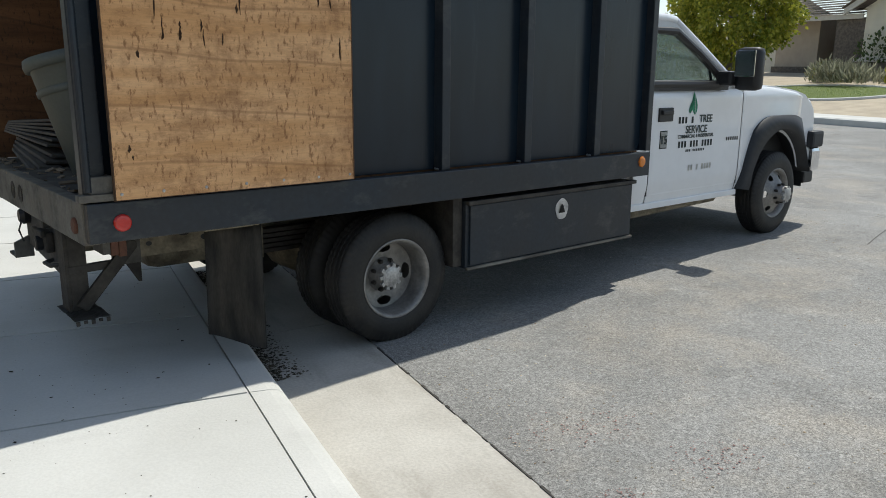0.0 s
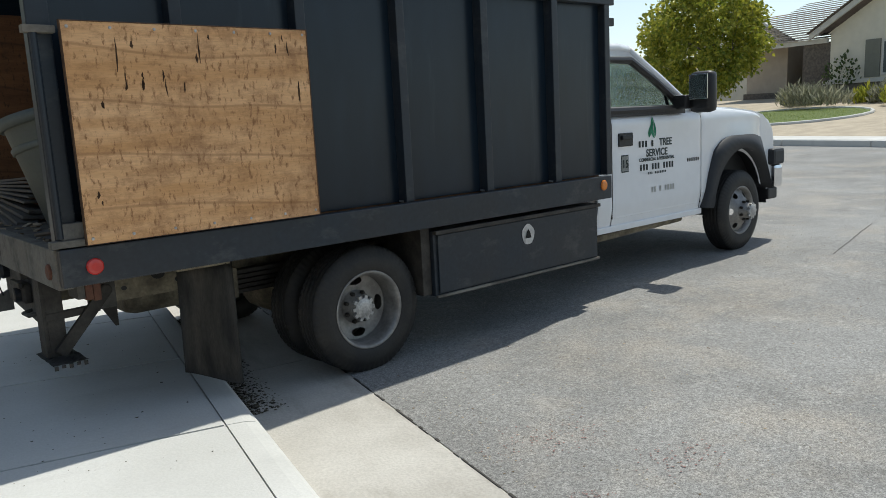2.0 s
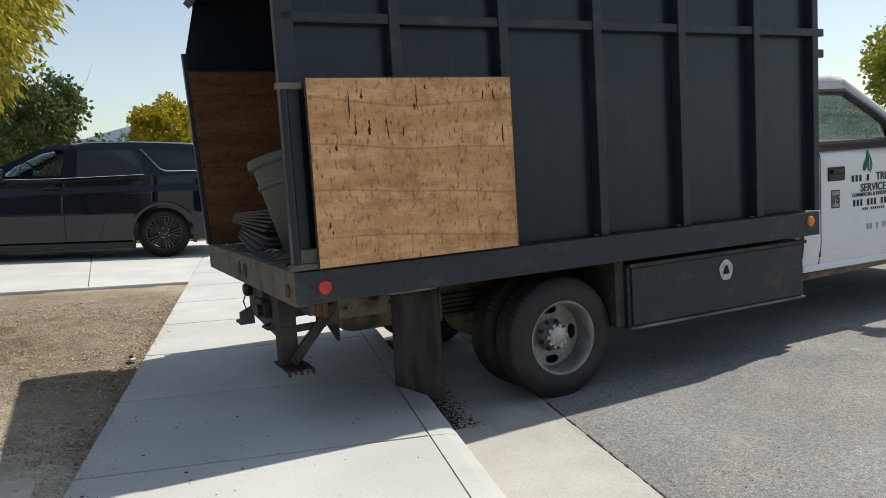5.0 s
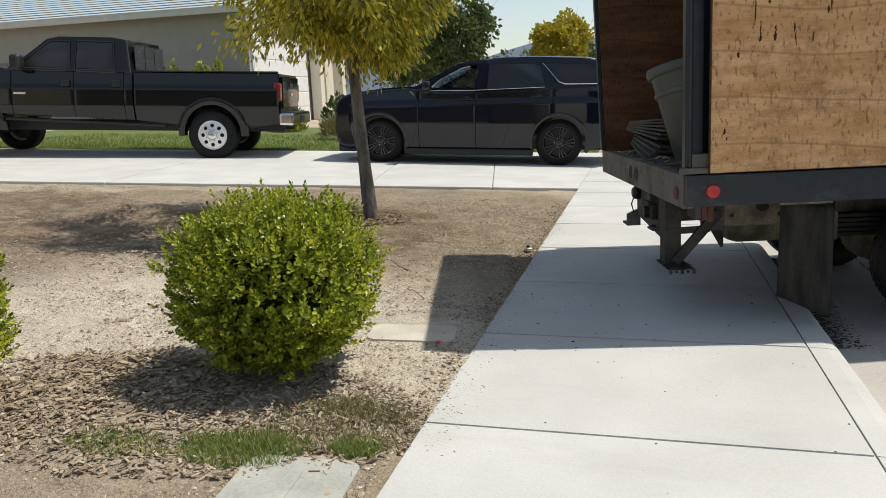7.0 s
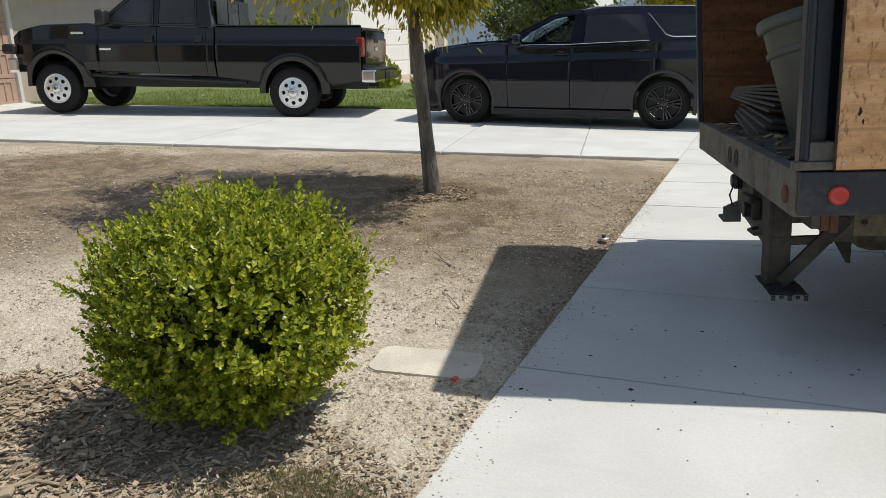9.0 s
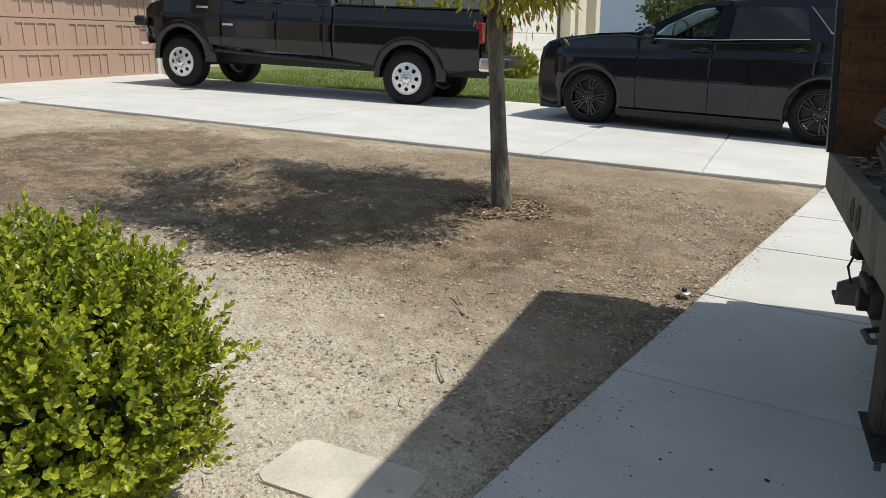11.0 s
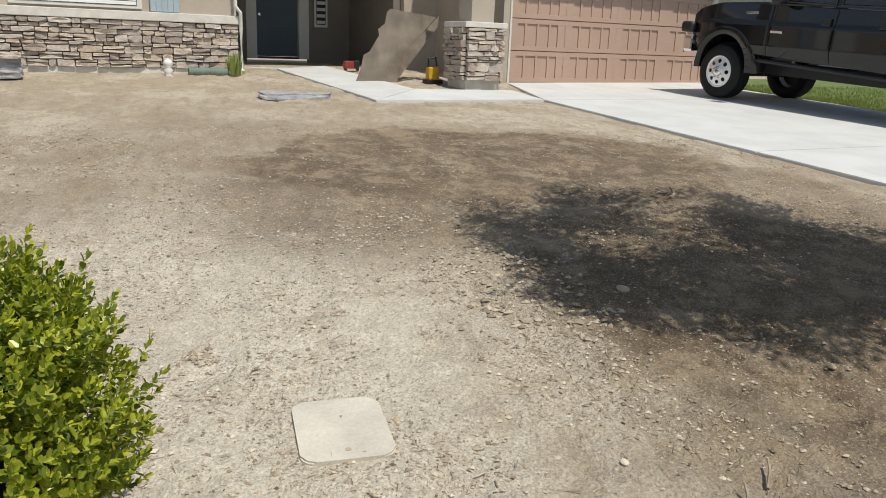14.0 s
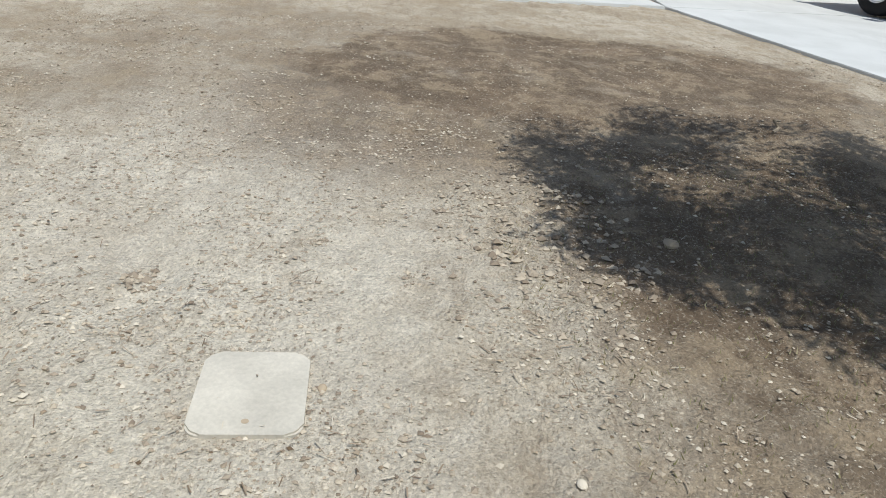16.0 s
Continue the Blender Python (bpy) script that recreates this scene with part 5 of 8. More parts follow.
for v, s in ((CV0, 1), (CV1, -1)):
    for name, pts, r in (("a_pillar", [(2.68, v + s * 0.11, 1.455), (3.05, v + s * 0.075, 1.24), (3.30, v + s * 0.045, 1.08), (3.56, v + s * 0.03, 0.96)], 0.034), ("roof_side", [(2.19, v + s * 0.10, 1.43), (2.30, v + s * 0.11, 1.46), (2.55, v + s * 0.115, 1.468), (2.68, v + s * 0.11, 1.455)], 0.034), ("rear_pillar", [(2.20, v + s * 0.03, 0.95), (2.205, v + s * 0.07, 1.2), (2.20, v + s * 0.10, 1.44)], 0.055)):
        part(name, tube(pts, [r] * len(pts), 10), "white", cab, "", True)
    seal = [(2.27, 1.00), (2.275, 1.375), (2.66, 1.375), (2.95, 1.22), (3.22, 1.05), (3.24, 1.00)]
    bm = bmesh.new()
    lo = [bm.verts.new((u, v + s * (0.012 + 0.165 * (w - 0.96)), w)) for u, w in seal]
    bm.faces.new(lo)
    bmesh.ops.solidify(bm, geom=bm.faces[:], thickness=0.004)
    side_glass = part("side_window", bm, "cab_glass", cab, "clear side window with sky reflections")
    side_glass.visible_shadow = False
    for outline_ in ([(2.17, 1.36), (2.67, 1.36), (2.98, 1.20), (3.05, 1.22), (2.74, 1.44), (2.55, 1.468), (2.28, 1.468), (2.18, 1.43)], [(2.165, 0.95), (2.275, 0.95), (2.285, 1.38), (2.17, 1.42)]):
        bm = bmesh.new()
        bm.faces.new([bm.verts.new((u, v + s * (0.008 + 0.165 * (w - 0.96)), w)) for u, w in outline_])
        bmesh.ops.solidify(bm, geom=bm.faces[:], thickness=0.012)
        part("door_frame", bm, "white", cab)
    fr = bmesh.new()
    loop = [(u, v + s * (0.006 + 0.165 * (w - 0.96)), w) for u, w in seal] 
    tube(loop + [loop[0]], [0.030] * (len(loop) + 1), 8, fr)
    part("window_seal", fr, "black_plastic", cab, "black rubber window seal")
    part("sill_strip", box(2.26, 3.30, v - 0.006 if s > 0 else v - 0.004, v + 0.004 if s > 0 else v + 0.006, 0.955, 0.99, 0.003), "black_plastic", cab)
bm = bmesh.new()
bm.faces.new([bm.verts.new(p) for p in ((2.70, CV0 + 0.12, 1.45), (2.70, CV1 - 0.12, 1.45), (3.57, CV1 - 0.04, 0.985), (3.57, CV0 + 0.04, 0.985))])
bmesh.ops.solidify(bm, geom=bm.faces[:], thickness=0.005)
part("windshield", bm, "cab_glass", cab, "clear windshield").visible_shadow = False
for v, s in ((CV0, 1), (CV1, -1)):
    part("vent_post", tube([(3.12, v + s * 0.03, 0.99), (3.09, v + s * 0.055, 1.125)], [0.012, 0.012], 6), "black_plastic", cab)
part("back_wall", box(2.16, 2.19, CV0 + 0.12, CV1 - 0.12, 0.96, 1.10), "white", cab)
part("rear_window", box(2.17, 2.178, CV0 + 0.14, CV1 - 0.14, 1.10, 1.44), "dark_glass", cab)
part("seat_back", box(2.30, 2.45, CV0 + 0.10, CV1 - 0.10, 0.60, 1.16, 0.04), "interior", truck, "dark bench seat back")
part("dashboard", box(3.15, 3.55, CV0 + 0.06, CV1 - 0.06, 0.80, 0.995, 0.05), "interior", truck)
part("steering_wheel", lathe([(0.185, -0.012), (0.198, 0), (0.185, 0.012), (0.172, 0), (0.185, -0.012)], 24, m=Matrix.Translation((3.02, CV1 - 0.5, 1.03)) @ Matrix.Rotation(radians(65), 4, "Z") @ Matrix.Rotation(radians(0), 4, "X")), "interior", truck)

# near door: seam lines, handle, mouldings, lettering
door = part("door_panel", box(2.36, 3.52, CV0 + 0.012, CV0 + 0.03, 0.20, 0.90, 0.003), "white", cab, "white door with dark company lettering")
for sx in (2.328, 3.552):
    part("door_gap", box(sx - 0.007, sx + 0.007, CV0 + 0.012, CV0 + 0.03, 0.20, 0.93), "black_plastic", door)
handle = part("handle_cup", box(2.40, 2.575, CV0 - 0.012, CV0 + 0.004, 0.735, 0.835, 0.007), "black_plastic", door, "black door handle")
part("handle_bar", box(2.42, 2.55, CV0 - 0.032, CV0 - 0.014, 0.785, 0.818, 0.008), "black_plastic", door)
DV = CV0 - 0.002


def leaf_shape(cx, cw, width, height, lean):
    """Outline of a pointed leaf standing on its stalk."""
    edge = lambda k, side: (cx + lean * k + side * width * math.sin(math.pi * k ** 0.8) * (1 - 0.25 * k), cw + height * k)
    return [edge(i / 9, 1) for i in range(10)] + [edge(i / 9, -1) for i in range(8, 0, -1)]


part("leaf_emblem", flat(leaf_shape(2.865, 0.775, 0.042, 0.175, -0.030), DV), "decal_green", door, "green leaf emblem")
part("leaf_emblem", flat(leaf_shape(2.795, 0.785, 0.026, 0.115, 0.035), DV - 0.0012), "decal_green", door, "green leaf emblem")
part("leaf_vein", flat([(2.858, 0.785), (2.866, 0.785), (2.846, 0.92), (2.843, 0.92)], DV - 0.0024), "white", door)


def bars(cu, cw, width, height, words, material="decal_dark"):
    """A row of plain bars, one a letter, where writing stands."""
    n = sum(words) + len(words) - 1
    step, k = width / n, 0
    for count in words:
        for i in range(count):
            u0 = cu - width / 2 + step * k
            part("letter_bar", flat([(u0 + step * 0.2, cw), (u0 + step * 0.8, cw), (u0 + step * 0.8, cw + height * 0.85), (u0 + step * 0.2, cw + height * 0.85)], DV), material, door)
            k += 1
        k += 1


bars(2.755, 0.715, 0.21, 0.056, (3, 1))
bars(2.90, 0.535, 0.47, 0.056, (3, 3, 4))
bars(2.90, 0.500, 0.26, 0.022, (3, 7))
bars(2.98, 0.355, 0.33, 0.052, (2, 1, 4), "decal_pale")
bars(3.42, 0.560, 0.19, 0.034, (6,), "black_plastic")


def lettering(text, cu, cw, size, material, parent, name):
    curve = bpy.data.curves.new(name, "FONT")
    curve.body, curve.size, curve.extrude, curve.align_x, curve.offset = text, size, 0.0008, "CENTER", 0.02 * size
    tmp = new(name, curve)
    bpy.context.view_layer.update()
    me = bpy.data.meshes.new_from_object(tmp.evaluated_get(bpy.context.evaluated_depsgraph_get()))
    bpy.data.objects.remove(tmp)
    me.materials.clear()
    me.materials.append(M[material])
    ob = new(name, me)
    ob.parent = parent
    ob.matrix_basis = pose(cu, DV - 0.001, cw, 90, 0, 0)
    return ob


lettering("TREE", 3.02, 0.717, 0.080, "decal_dark", door, "sign_lettering")
lettering("SERVICE", 2.90, 0.640, 0.080, "decal_dark", door, "sign_lettering")
lettering("COMMERCIAL & RESIDENTIAL", 2.90, 0.605, 0.036, "decal_dark", door, "small_lettering")
part("number_sticker", flat([(2.435, 0.54), (2.525, 0.54), (2.525, 0.67), (2.435, 0.67)], DV), "decal_dark", door)
part("sticker_face", flat([(2.442, 0.548), (2.518, 0.548), (2.518, 0.662), (2.442, 0.662)], DV - 0.002), "decal_pale", door)
t15 = lettering("15", 2.475, 0.602, 0.085, "decal_dark", door, "sticker_lettering")
t15.matrix_basis = pose(2.48, DV - 0.005, 0.575, 90, 0, 0)

# fender flare, bumper, lamp, mirror
def even(pts, n):
    """n + 1 points evenly along a broken line."""
    run = [0.0]
    for p, q in zip(pts, pts[1:]):
        run.append(run[-1] + math.dist(p, q))
    out = []
    for i in range(n + 1):
        d = run[-1] * i / n
        k = max(j for j in range(len(run) - 1) if run[j] <= d + 1e-9)
        f = (d - run[k]) / (run[k + 1] - run[k])
        out.append((pts[k][0] + (pts[k + 1][0] - pts[k][0]) * f, pts[k][1] + (pts[k + 1][1] - pts[k][1]) * f))
    return out


for v, s in ((CV0, 1), (CV1, -1)):
    flare = bmesh.new()
    outer = even([(3.565, 0.15), (3.66, 0.44), (3.735, 0.62), (3.84, 0.70), (3.98, 0.738), (4.36, 0.738), (4.54, 0.70), (4.66, 0.60), (4.715, 0.45), (4.73, 0.34)], 24)
    inner = [(3.655, 0.14)] + arc(4.185, 0.11, 0.515, 172, 12, 21) + [(4.690, 0.26), (4.692, 0.24)]
    oa = [[flare.verts.new((u, v + s * (cab_face(u, w) - CV0) + y, w)) for u, w in outer] for y in (-0.028 * s, 0.03 * s)]
    yi = v - 0.060 * s
    ia = [[flare.verts.new((u, y, w)) for u, w in inner] for y in (yi, v + 0.10 * s)]
    for i in range(len(outer) - 1):
        flare.faces.new((oa[0][i], oa[0][i + 1], ia[0][i + 1], ia[0][i]))
        flare.faces.new((oa[0][i], oa[1][i], oa[1][i + 1], oa[0][i + 1]))
        flare.faces.new((ia[0][i], ia[0][i + 1], ia[1][i + 1], ia[1][i]))
    part("fender_flare", flare, "grey_plastic", cab, "grey plastic fender flare", True)
for va, vb in ((CV0 + 0.004, CV0 + 0.42), (CV1 - 0.42, CV1 - 0.004)):
    bm = bmesh.new()
    ring = [[bm.verts.new((u, v, w)) for u, w in arc(4.185, 0.11, 0.518, 184, -4, 20)] for v in (va, vb)]
    for i in range(20):
        bm.faces.new((ring[0][i], ring[0][i + 1], ring[1][i + 1], ring[1][i]))
    part("arch_liner", bm, "black_plastic", cab, "black wheel arch liner", True)
part("wheel_house", box(3.62, 4.66, CV0 + 0.16, CV0 + 0.20, 0.06, 0.60, 0.02), "black_plastic", cab)
part("wheel_house", box(3.62, 4.66, CV1 - 0.20, CV1 - 0.16, 0.06, 0.60, 0.02), "black_plastic", cab)
bump = part("bumper", box(4.86, 5.03, CV0 + 0.0, CV1, 0.20, 0.42, 0.035), "chrome", truck, "chrome front bumper with a dark top pad")
part("bumper_pad", box(4.82, 5.04, CV0 - 0.012, CV1 + 0.012, 0.42, 0.575, 0.03), "grey_plastic", bump)
part("air_dam", box(4.80, 4.98, CV0 + 0.03, CV1 - 0.03, 0.09, 0.20, 0.02), "black_plastic", bump)
part("headlamp", box(4.86, 4.965, CV0 + 0.10, CV0 + 0.36, 0.60, 0.80, 0.02), "chrome", cab, "clear headlamp")
part("headlamp", box(4.86, 4.965, CV1 - 0.30, CV1 - 0.015, 0.60, 0.82, 0.02), "chrome", cab, "clear headlamp")
part("grille", box(4.90, 4.975, CV0 + 0.32, CV1 - 0.32, 0.56, 0.84, 0.02), "grey_plastic", cab)
for v, s in ((CV0, 1), (CV1, -1)):
    mir = part("tow_mirror", box(3.19, 3.30, min(v - 0.30 * s, v - 0.10 * s), max(v - 0.30 * s, v - 0.10 * s), 0.955, 1.275, 0.045), "black_plastic", cab, "tall black towing mirror", True)
    part("mirror_glass", box(3.166, 3.172, min(v - 0.28 * s, v - 0.12 * s), max(v - 0.28 * s, v - 0.12 * s), 1.06, 1.25, 0.002), "chrome", mir, "mirror glass")
    part("mirror_arm", box(3.14, 3.27, min(v - 0.11 * s, v + 0.02 * s), max(v - 0.11 * s, v + 0.02 * s), 0.99, 1.10, 0.02), "black_plastic", cab)
part("rocker", box(2.15, 3.58, CV0 + 0.012, CV0 + 0.09, 0.10, 0.15, 0.01), "white", cab)

# ---- parked vehicles on the drive ----
def alloy(hold, R, style):
    if style == "bright":
        part("rim", lathe([(0.255, 0.18), (0.25, 0.03), (0.262, 0.008), (0.255, -0.004), (0.238, 0.004), (0.225, 0.03)], 48), "rim_bright", hold, "", True)
        part("wheel_disc", plate_bm(0.055, 0.236, lambda r: 0.012 - 0.03 * (0.236 - r) / 0.18, 8, 0.034, 0.170, 240, 40), "rim_bright", hold, "polished disc with eight round holes")
        part("brake_drum", lathe([(0.22, 0.09), (0.03, 0.09)], 24), "black_plastic", hold)
        part("hub_cap", lathe([(0.085, -0.012), (0.078, -0.045), (0.05, -0.055), (0.02, -0.056)], 32), "chrome", hold, "", True)
        for i in range(8):
            part("lug_nut", lathe([(0.011, 0.0), (0.011, -0.03), (0.004, -0.035)], 6, m=Matrix.Rotation(2 * math.pi * (i + .5) / 8, 4, "Y") @ Matrix.Translation((0.105, -0.012, 0))), "chrome", hold)
    else:
        part("rim", lathe([(0.262, 0.18), (0.255, 0.03), (0.268, 0.010), (0.260, 0.0), (0.246, 0.01), (0.240, 0.09)], 48), "rim_black", hold, "", True)
        part("brake_disc", lathe([(0.235, 0.10), (0.232, 0.088), (0.03, 0.088)], 32), "black_plastic", hold)
        for i in range(5):
            for tw, r1, r2, splay in ((-10, 0.05, 0.248, -5), (10, 0.05, 0.248, 5), (-3, 0.12, 0.248, 9), (3, 0.12, 0.248, -9)):
                m = Matrix.Rotation(2 * math.pi * i / 5 + radians(tw), 4, "Y") @ Matrix.Translation((r1, 0, 0)) @ Matrix.Rotation(radians(splay), 4, "Y")
                part("spoke", box(0.0, r2 - r1, 0.016, 0.045, -0.010, 0.010, 0.004, m=m), "rim_black", hold)
            part("lug_nut", lathe([(0.010, 0.03), (0.010, 0.008), (0.004, 0.004)], 6, m=Matrix.Rotation(2 * math.pi * (i + .5) / 5, 4, "Y") @ Matrix.Translation((0.075, 0, 0))), "chrome", hold)
        part("hub_cap", lathe([(0.06, 0.03), (0.055, 0.012), (0.03, 0.008), (0.02, 0.008)], 24), "rim_black", hold, "", True)


def car_wheel(parent, u, v, w, flip, R, width, style, lugs):
    hold = new("wheel")
    hold.parent = parent
    hold.matrix_basis = Matrix.Translation((u, v, w)) @ (Matrix.Rotation(math.pi, 4, "Z") if flip else Matrix.Identity(4))
    part("tyre", tyre_bm(R, 0.262 if style != "bright" else 0.255, width, lugs), "rubber_black", hold, "black tyre", True)
    alloy(hold, R, style)
    return hold


def pane(name, poly, v_of, parent, material="dark_glass", label="", th=0.006):
    bm = bmesh.new()
    bm.faces.new([bm.verts.new((u, v_of(w), w)) for u, w in poly])
    bmesh.ops.solidify(bm, geom=bm.faces[:], thickness=th)
    return part(name, bm, material, parent, label)


# In car space u runs forward, the near flank is at v = 0 and the far one at v = -WIDTH (to the car's right).
SUV = pose(-1.056, 18.089, 0.425, 0, -2.6, 184.26)
suv = thing("parked_suv", "dark blue-black family SUV with black alloy wheels on the driveway", "car", SUV)
W0, W1 = 0.035, -1.90
lower = [(-1.02, -0.05), (-0.50, -0.12)] + arc(0, 0.0, 0.445, 196, -16, 16) + [(0.52, -0.17), (2.52, -0.17)] + arc(3.04, 0.0, 0.445, 196, -16, 16) + [(3.62, -0.16), (3.82, -0.10), (3.87, 0.10), (3.86, 0.50), (3.82, 0.66), (3.74, 0.745), (3.55, 0.81), (3.0, 0.885), (2.50, 0.915), (2.30, 0.90), (2.12, 0.82), (-0.55, 0.87), (-1.00, 0.90), (-1.09, 0.70), (-1.10, 0.30), (-1.06, 0.02)]
sb = part("body", prism(lower, W1, W0 - 0.10, 0.07, seg=4), "blue_black", suv, "glossy deep blue-black body")
upper = [(-1.00, 0.859), (1.26, 0.84), (1.30, 1.359), (0.95, 1.376), (0.40, 1.382), (-0.30, 1.368), (-0.72, 1.333), (-0.88, 1.276), (-1.00, 1.033)]
part("cabin", prism(upper, W1 + 0.02, W0 - 0.02, 0.085, 0.38, 0.90, 5), "blue_black", sb)
vg = lambda w: W0 - 0.014 - 0.38 * (w - 0.90)
vfar = lambda w: W1 + 0.014 + 0.38 * (w - 0.90)
part("front_roof", prism([(1.28, 1.289), (1.28, 1.356), (1.48, 1.339), (1.64, 1.307), (1.72, 1.276)], W1 + 0.02, W0 - 0.02, 0.02, 0.38, 0.90, 3), "blue_black", sb)
for f, o in ((vg, 0.03), (vfar, -0.03)):
    pane("a_pillar", [(2.47, 0.889), (2.05, 1.107), (1.70, 1.285), (1.46, 1.333), (1.24, 1.350), (1.24, 1.276), (1.42, 1.269), (1.66, 1.215), (2.02, 1.020), (2.19, 0.876)], lambda w: f(w) - o * 0.3, sb, "blue_black", "", 0.03)
    pane("b_pillar", [(1.42, 0.840), (1.36, 1.276), (1.19, 1.285), (1.21, 0.850)], lambda w: f(w) - o * 0.2, sb, "blue_black", "", 0.02)
for v0 in (W1 + 0.30, W0 - 0.80):
    part("front_seat", box(1.30, 1.44, v0, v0 + 0.48, 0.70, 1.10, 0.05), "interior", suv, "dark seat back")
    part("headrest", box(1.32, 1.41, v0 + 0.13, v0 + 0.35, 1.11, 1.26, 0.03), "interior", suv)
part("wheel_rim", lathe([(0.175, -0.012), (0.187, 0), (0.175, 0.012), (0.163, 0), (0.175, -0.012)], 24, m=Matrix.Translation((1.95, W0 - 0.50, 0.93)) @ Matrix.Rotation(radians(68), 4, "Z")), "interior", suv, "steering wheel")
for f in (vg, vfar):
    o = 0.012 if f is vg else -0.012
    pane("side_window", [(2.15, 0.854), (2.02, 1.011), (1.66, 1.202), (1.42, 1.255), (1.375, 1.255), (1.415, 0.854)], f, sb, "cab_glass", "lightly tinted front window").visible_shadow = False
    pane("side_window", [(1.20, 0.867), (1.18, 1.263), (0.70, 1.281), (0.42, 1.276), (0.34, 1.233), (0.27, 1.007), (0.25, 0.915)], lambda w: f(w) + o, sb, "dark_glass", "tinted rear window")
    pane("side_window", [(-0.06, 0.967), (0.02, 0.998), (0.26, 1.259), (0.20, 1.281), (-0.40, 1.263), (-0.66, 1.207), (-0.76, 0.989), (-0.70, 0.967)], lambda w: f(w) + o, sb, "dark_glass", "tinted quarter window")
    part("belt_trim", tube([(2.18, f(0.845) + o, 0.842), (1.40, f(0.850) + o, 0.852), (0.25, f(0.902) + o, 0.904)], [0.004] * 3, 6), "chrome", sb, "thin bright belt trim")
    part("chrome_strip", tube([(0.30, f(1.285) + 1.6 * o, 1.285), (0.27, f(1.259) + 1.6 * o, 1.259), (0.03, f(0.989) + 1.6 * o, 0.989), (-0.07, f(0.954) + 1.6 * o, 0.954), (-0.72, f(0.959) + 1.6 * o, 0.959)], [0.009] * 5, 6), "chrome", sb, "bright trim strip")
bm = bmesh.new()
bm.faces.new([bm.verts.new(p) for p in ((2.44, W0 - 0.10, 0.898), (1.66, W0 - 0.25, 1.315), (1.66, W1 + 0.25, 1.315), (2.44, W1 + 0.10, 0.898))])
bmesh.ops.solidify(bm, geom=bm.faces[:], thickness=0.006)
part("windshield", bm, "cab_glass", sb).visible_shadow = False
suv_low = between((-1.06, 0.02), (-0.50, -0.12), (0.5, -0.15), (3.5, -0.16), (3.84, -0.08))
suv_high = between((-1.06, 0.92), (-0.71, 0.928), (0.31, 0.878), (1.39, 0.825), (2.17, 0.81), (2.34, 0.85), (2.6, 0.868), (3.1, 0.828), (3.55, 0.75), (3.75, 0.70), (3.84, 0.60))


def suv_face(u, w):
    """Outside of the near flank: tucked in low down, a swept shoulder, leaning in above it, drawn in at both ends."""
    ridge = 0.60 + 0.035 * (1.5 - u) / 1.5
    v = W0 + 0.045 - 0.24 * max(0.0, 0.30 - w) + 0.03 * max(0.0, 0.02 - w) - 0.02 * max(0.0, w - 0.30)
    v -= 0.032 * max(0.0, min(1.0, (w - ridge) / 0.10)) ** 1.4 + 0.10 * max(0.0, w - ridge - 0.08)
    return v - 0.46 * max(0.0, (u - 3.2) / 0.66) ** 2.6 - 0.18 * max(0.0, (-0.45 - u) / 0.6) ** 2


suv_arch = ((0.0, 0.0, 0.455), (3.04, 0.0, 0.455))
for nm, ua, ub, lb in (("rear_quarter", -1.06, 0.115, "glossy rear quarter"), ("rear_door", 0.123, 1.382, "glossy curved rear door"), ("front_door", 1.39, 2.355, "glossy curved front door"), ("front_fender", 2.363, 3.84, "glossy front fender and nose")):
    flank(nm, ua, ub, suv_low, suv_high, suv_face, suv_arch, sb, "blue_black", lb)
for u, w in ((0.36, 0.765), (1.54, 0.715)):
    part("door_handle", box(u - 0.11, u + 0.11, suv_face(u, w) + 0.012, suv_face(u, w) + 0.036, w - 0.016, w + 0.016, 0.010), "blue_black", sb, "", True)
    part("handle_pocket", lathe([(0.06, 0.004), (0.05, -0.002), (0.01, -0.006)], 20, m=Matrix.Translation((u, suv_face(u, w) + 0.001, w)) @ Matrix.Diagonal((1, -1, 0.6, 1))), "black_plastic", sb)
part("fuel_flap", box(-0.62, -0.44, suv_face(-0.5, 0.76) - 0.012, suv_face(-0.5, 0.76) + 0.003, 0.70, 0.84, 0.004), "blue_black", sb)
part("sill", box(0.42, 2.62, W0 - 0.12, W0 - 0.015, -0.22, -0.12, 0.02), "black_plastic", sb, "black sill trim")
part("sill_strip", box(0.44, 2.60, W0 - 0.03, W0 - 0.002, -0.135, -0.118, 0.004), "blue_black", sb, "thin glossy sill line")
for c in (0.0, 3.04):
    out, inn = arc(c, 0, 0.50, 200, -20, 26), arc(c, 0, 0.44, 200, -20, 26)
    bm = bmesh.new()
    ra = [bm.verts.new((u, suv_face(u, w) + 0.003, w)) for u, w in out]
    rb = [bm.verts.new((u, suv_face(u, w) + 0.024, w)) for u, w in inn]
    rc = [bm.verts.new((u, W0 - 0.16, w)) for u, w in inn]
    for i in range(len(ra) - 1):
        bm.faces.new((ra[i], ra[i + 1], rb[i + 1], rb[i]))
        bm.faces.new((rb[i], rb[i + 1], rc[i + 1], rc[i]))
    part("arch_trim", bm, "blue_black", sb, "", True)
    part("wheel_house", box(c - 0.44, c + 0.44, W1 + 0.3, W0 - 0.24, -0.05, 0.42, 0.05), "black_plastic", sb)
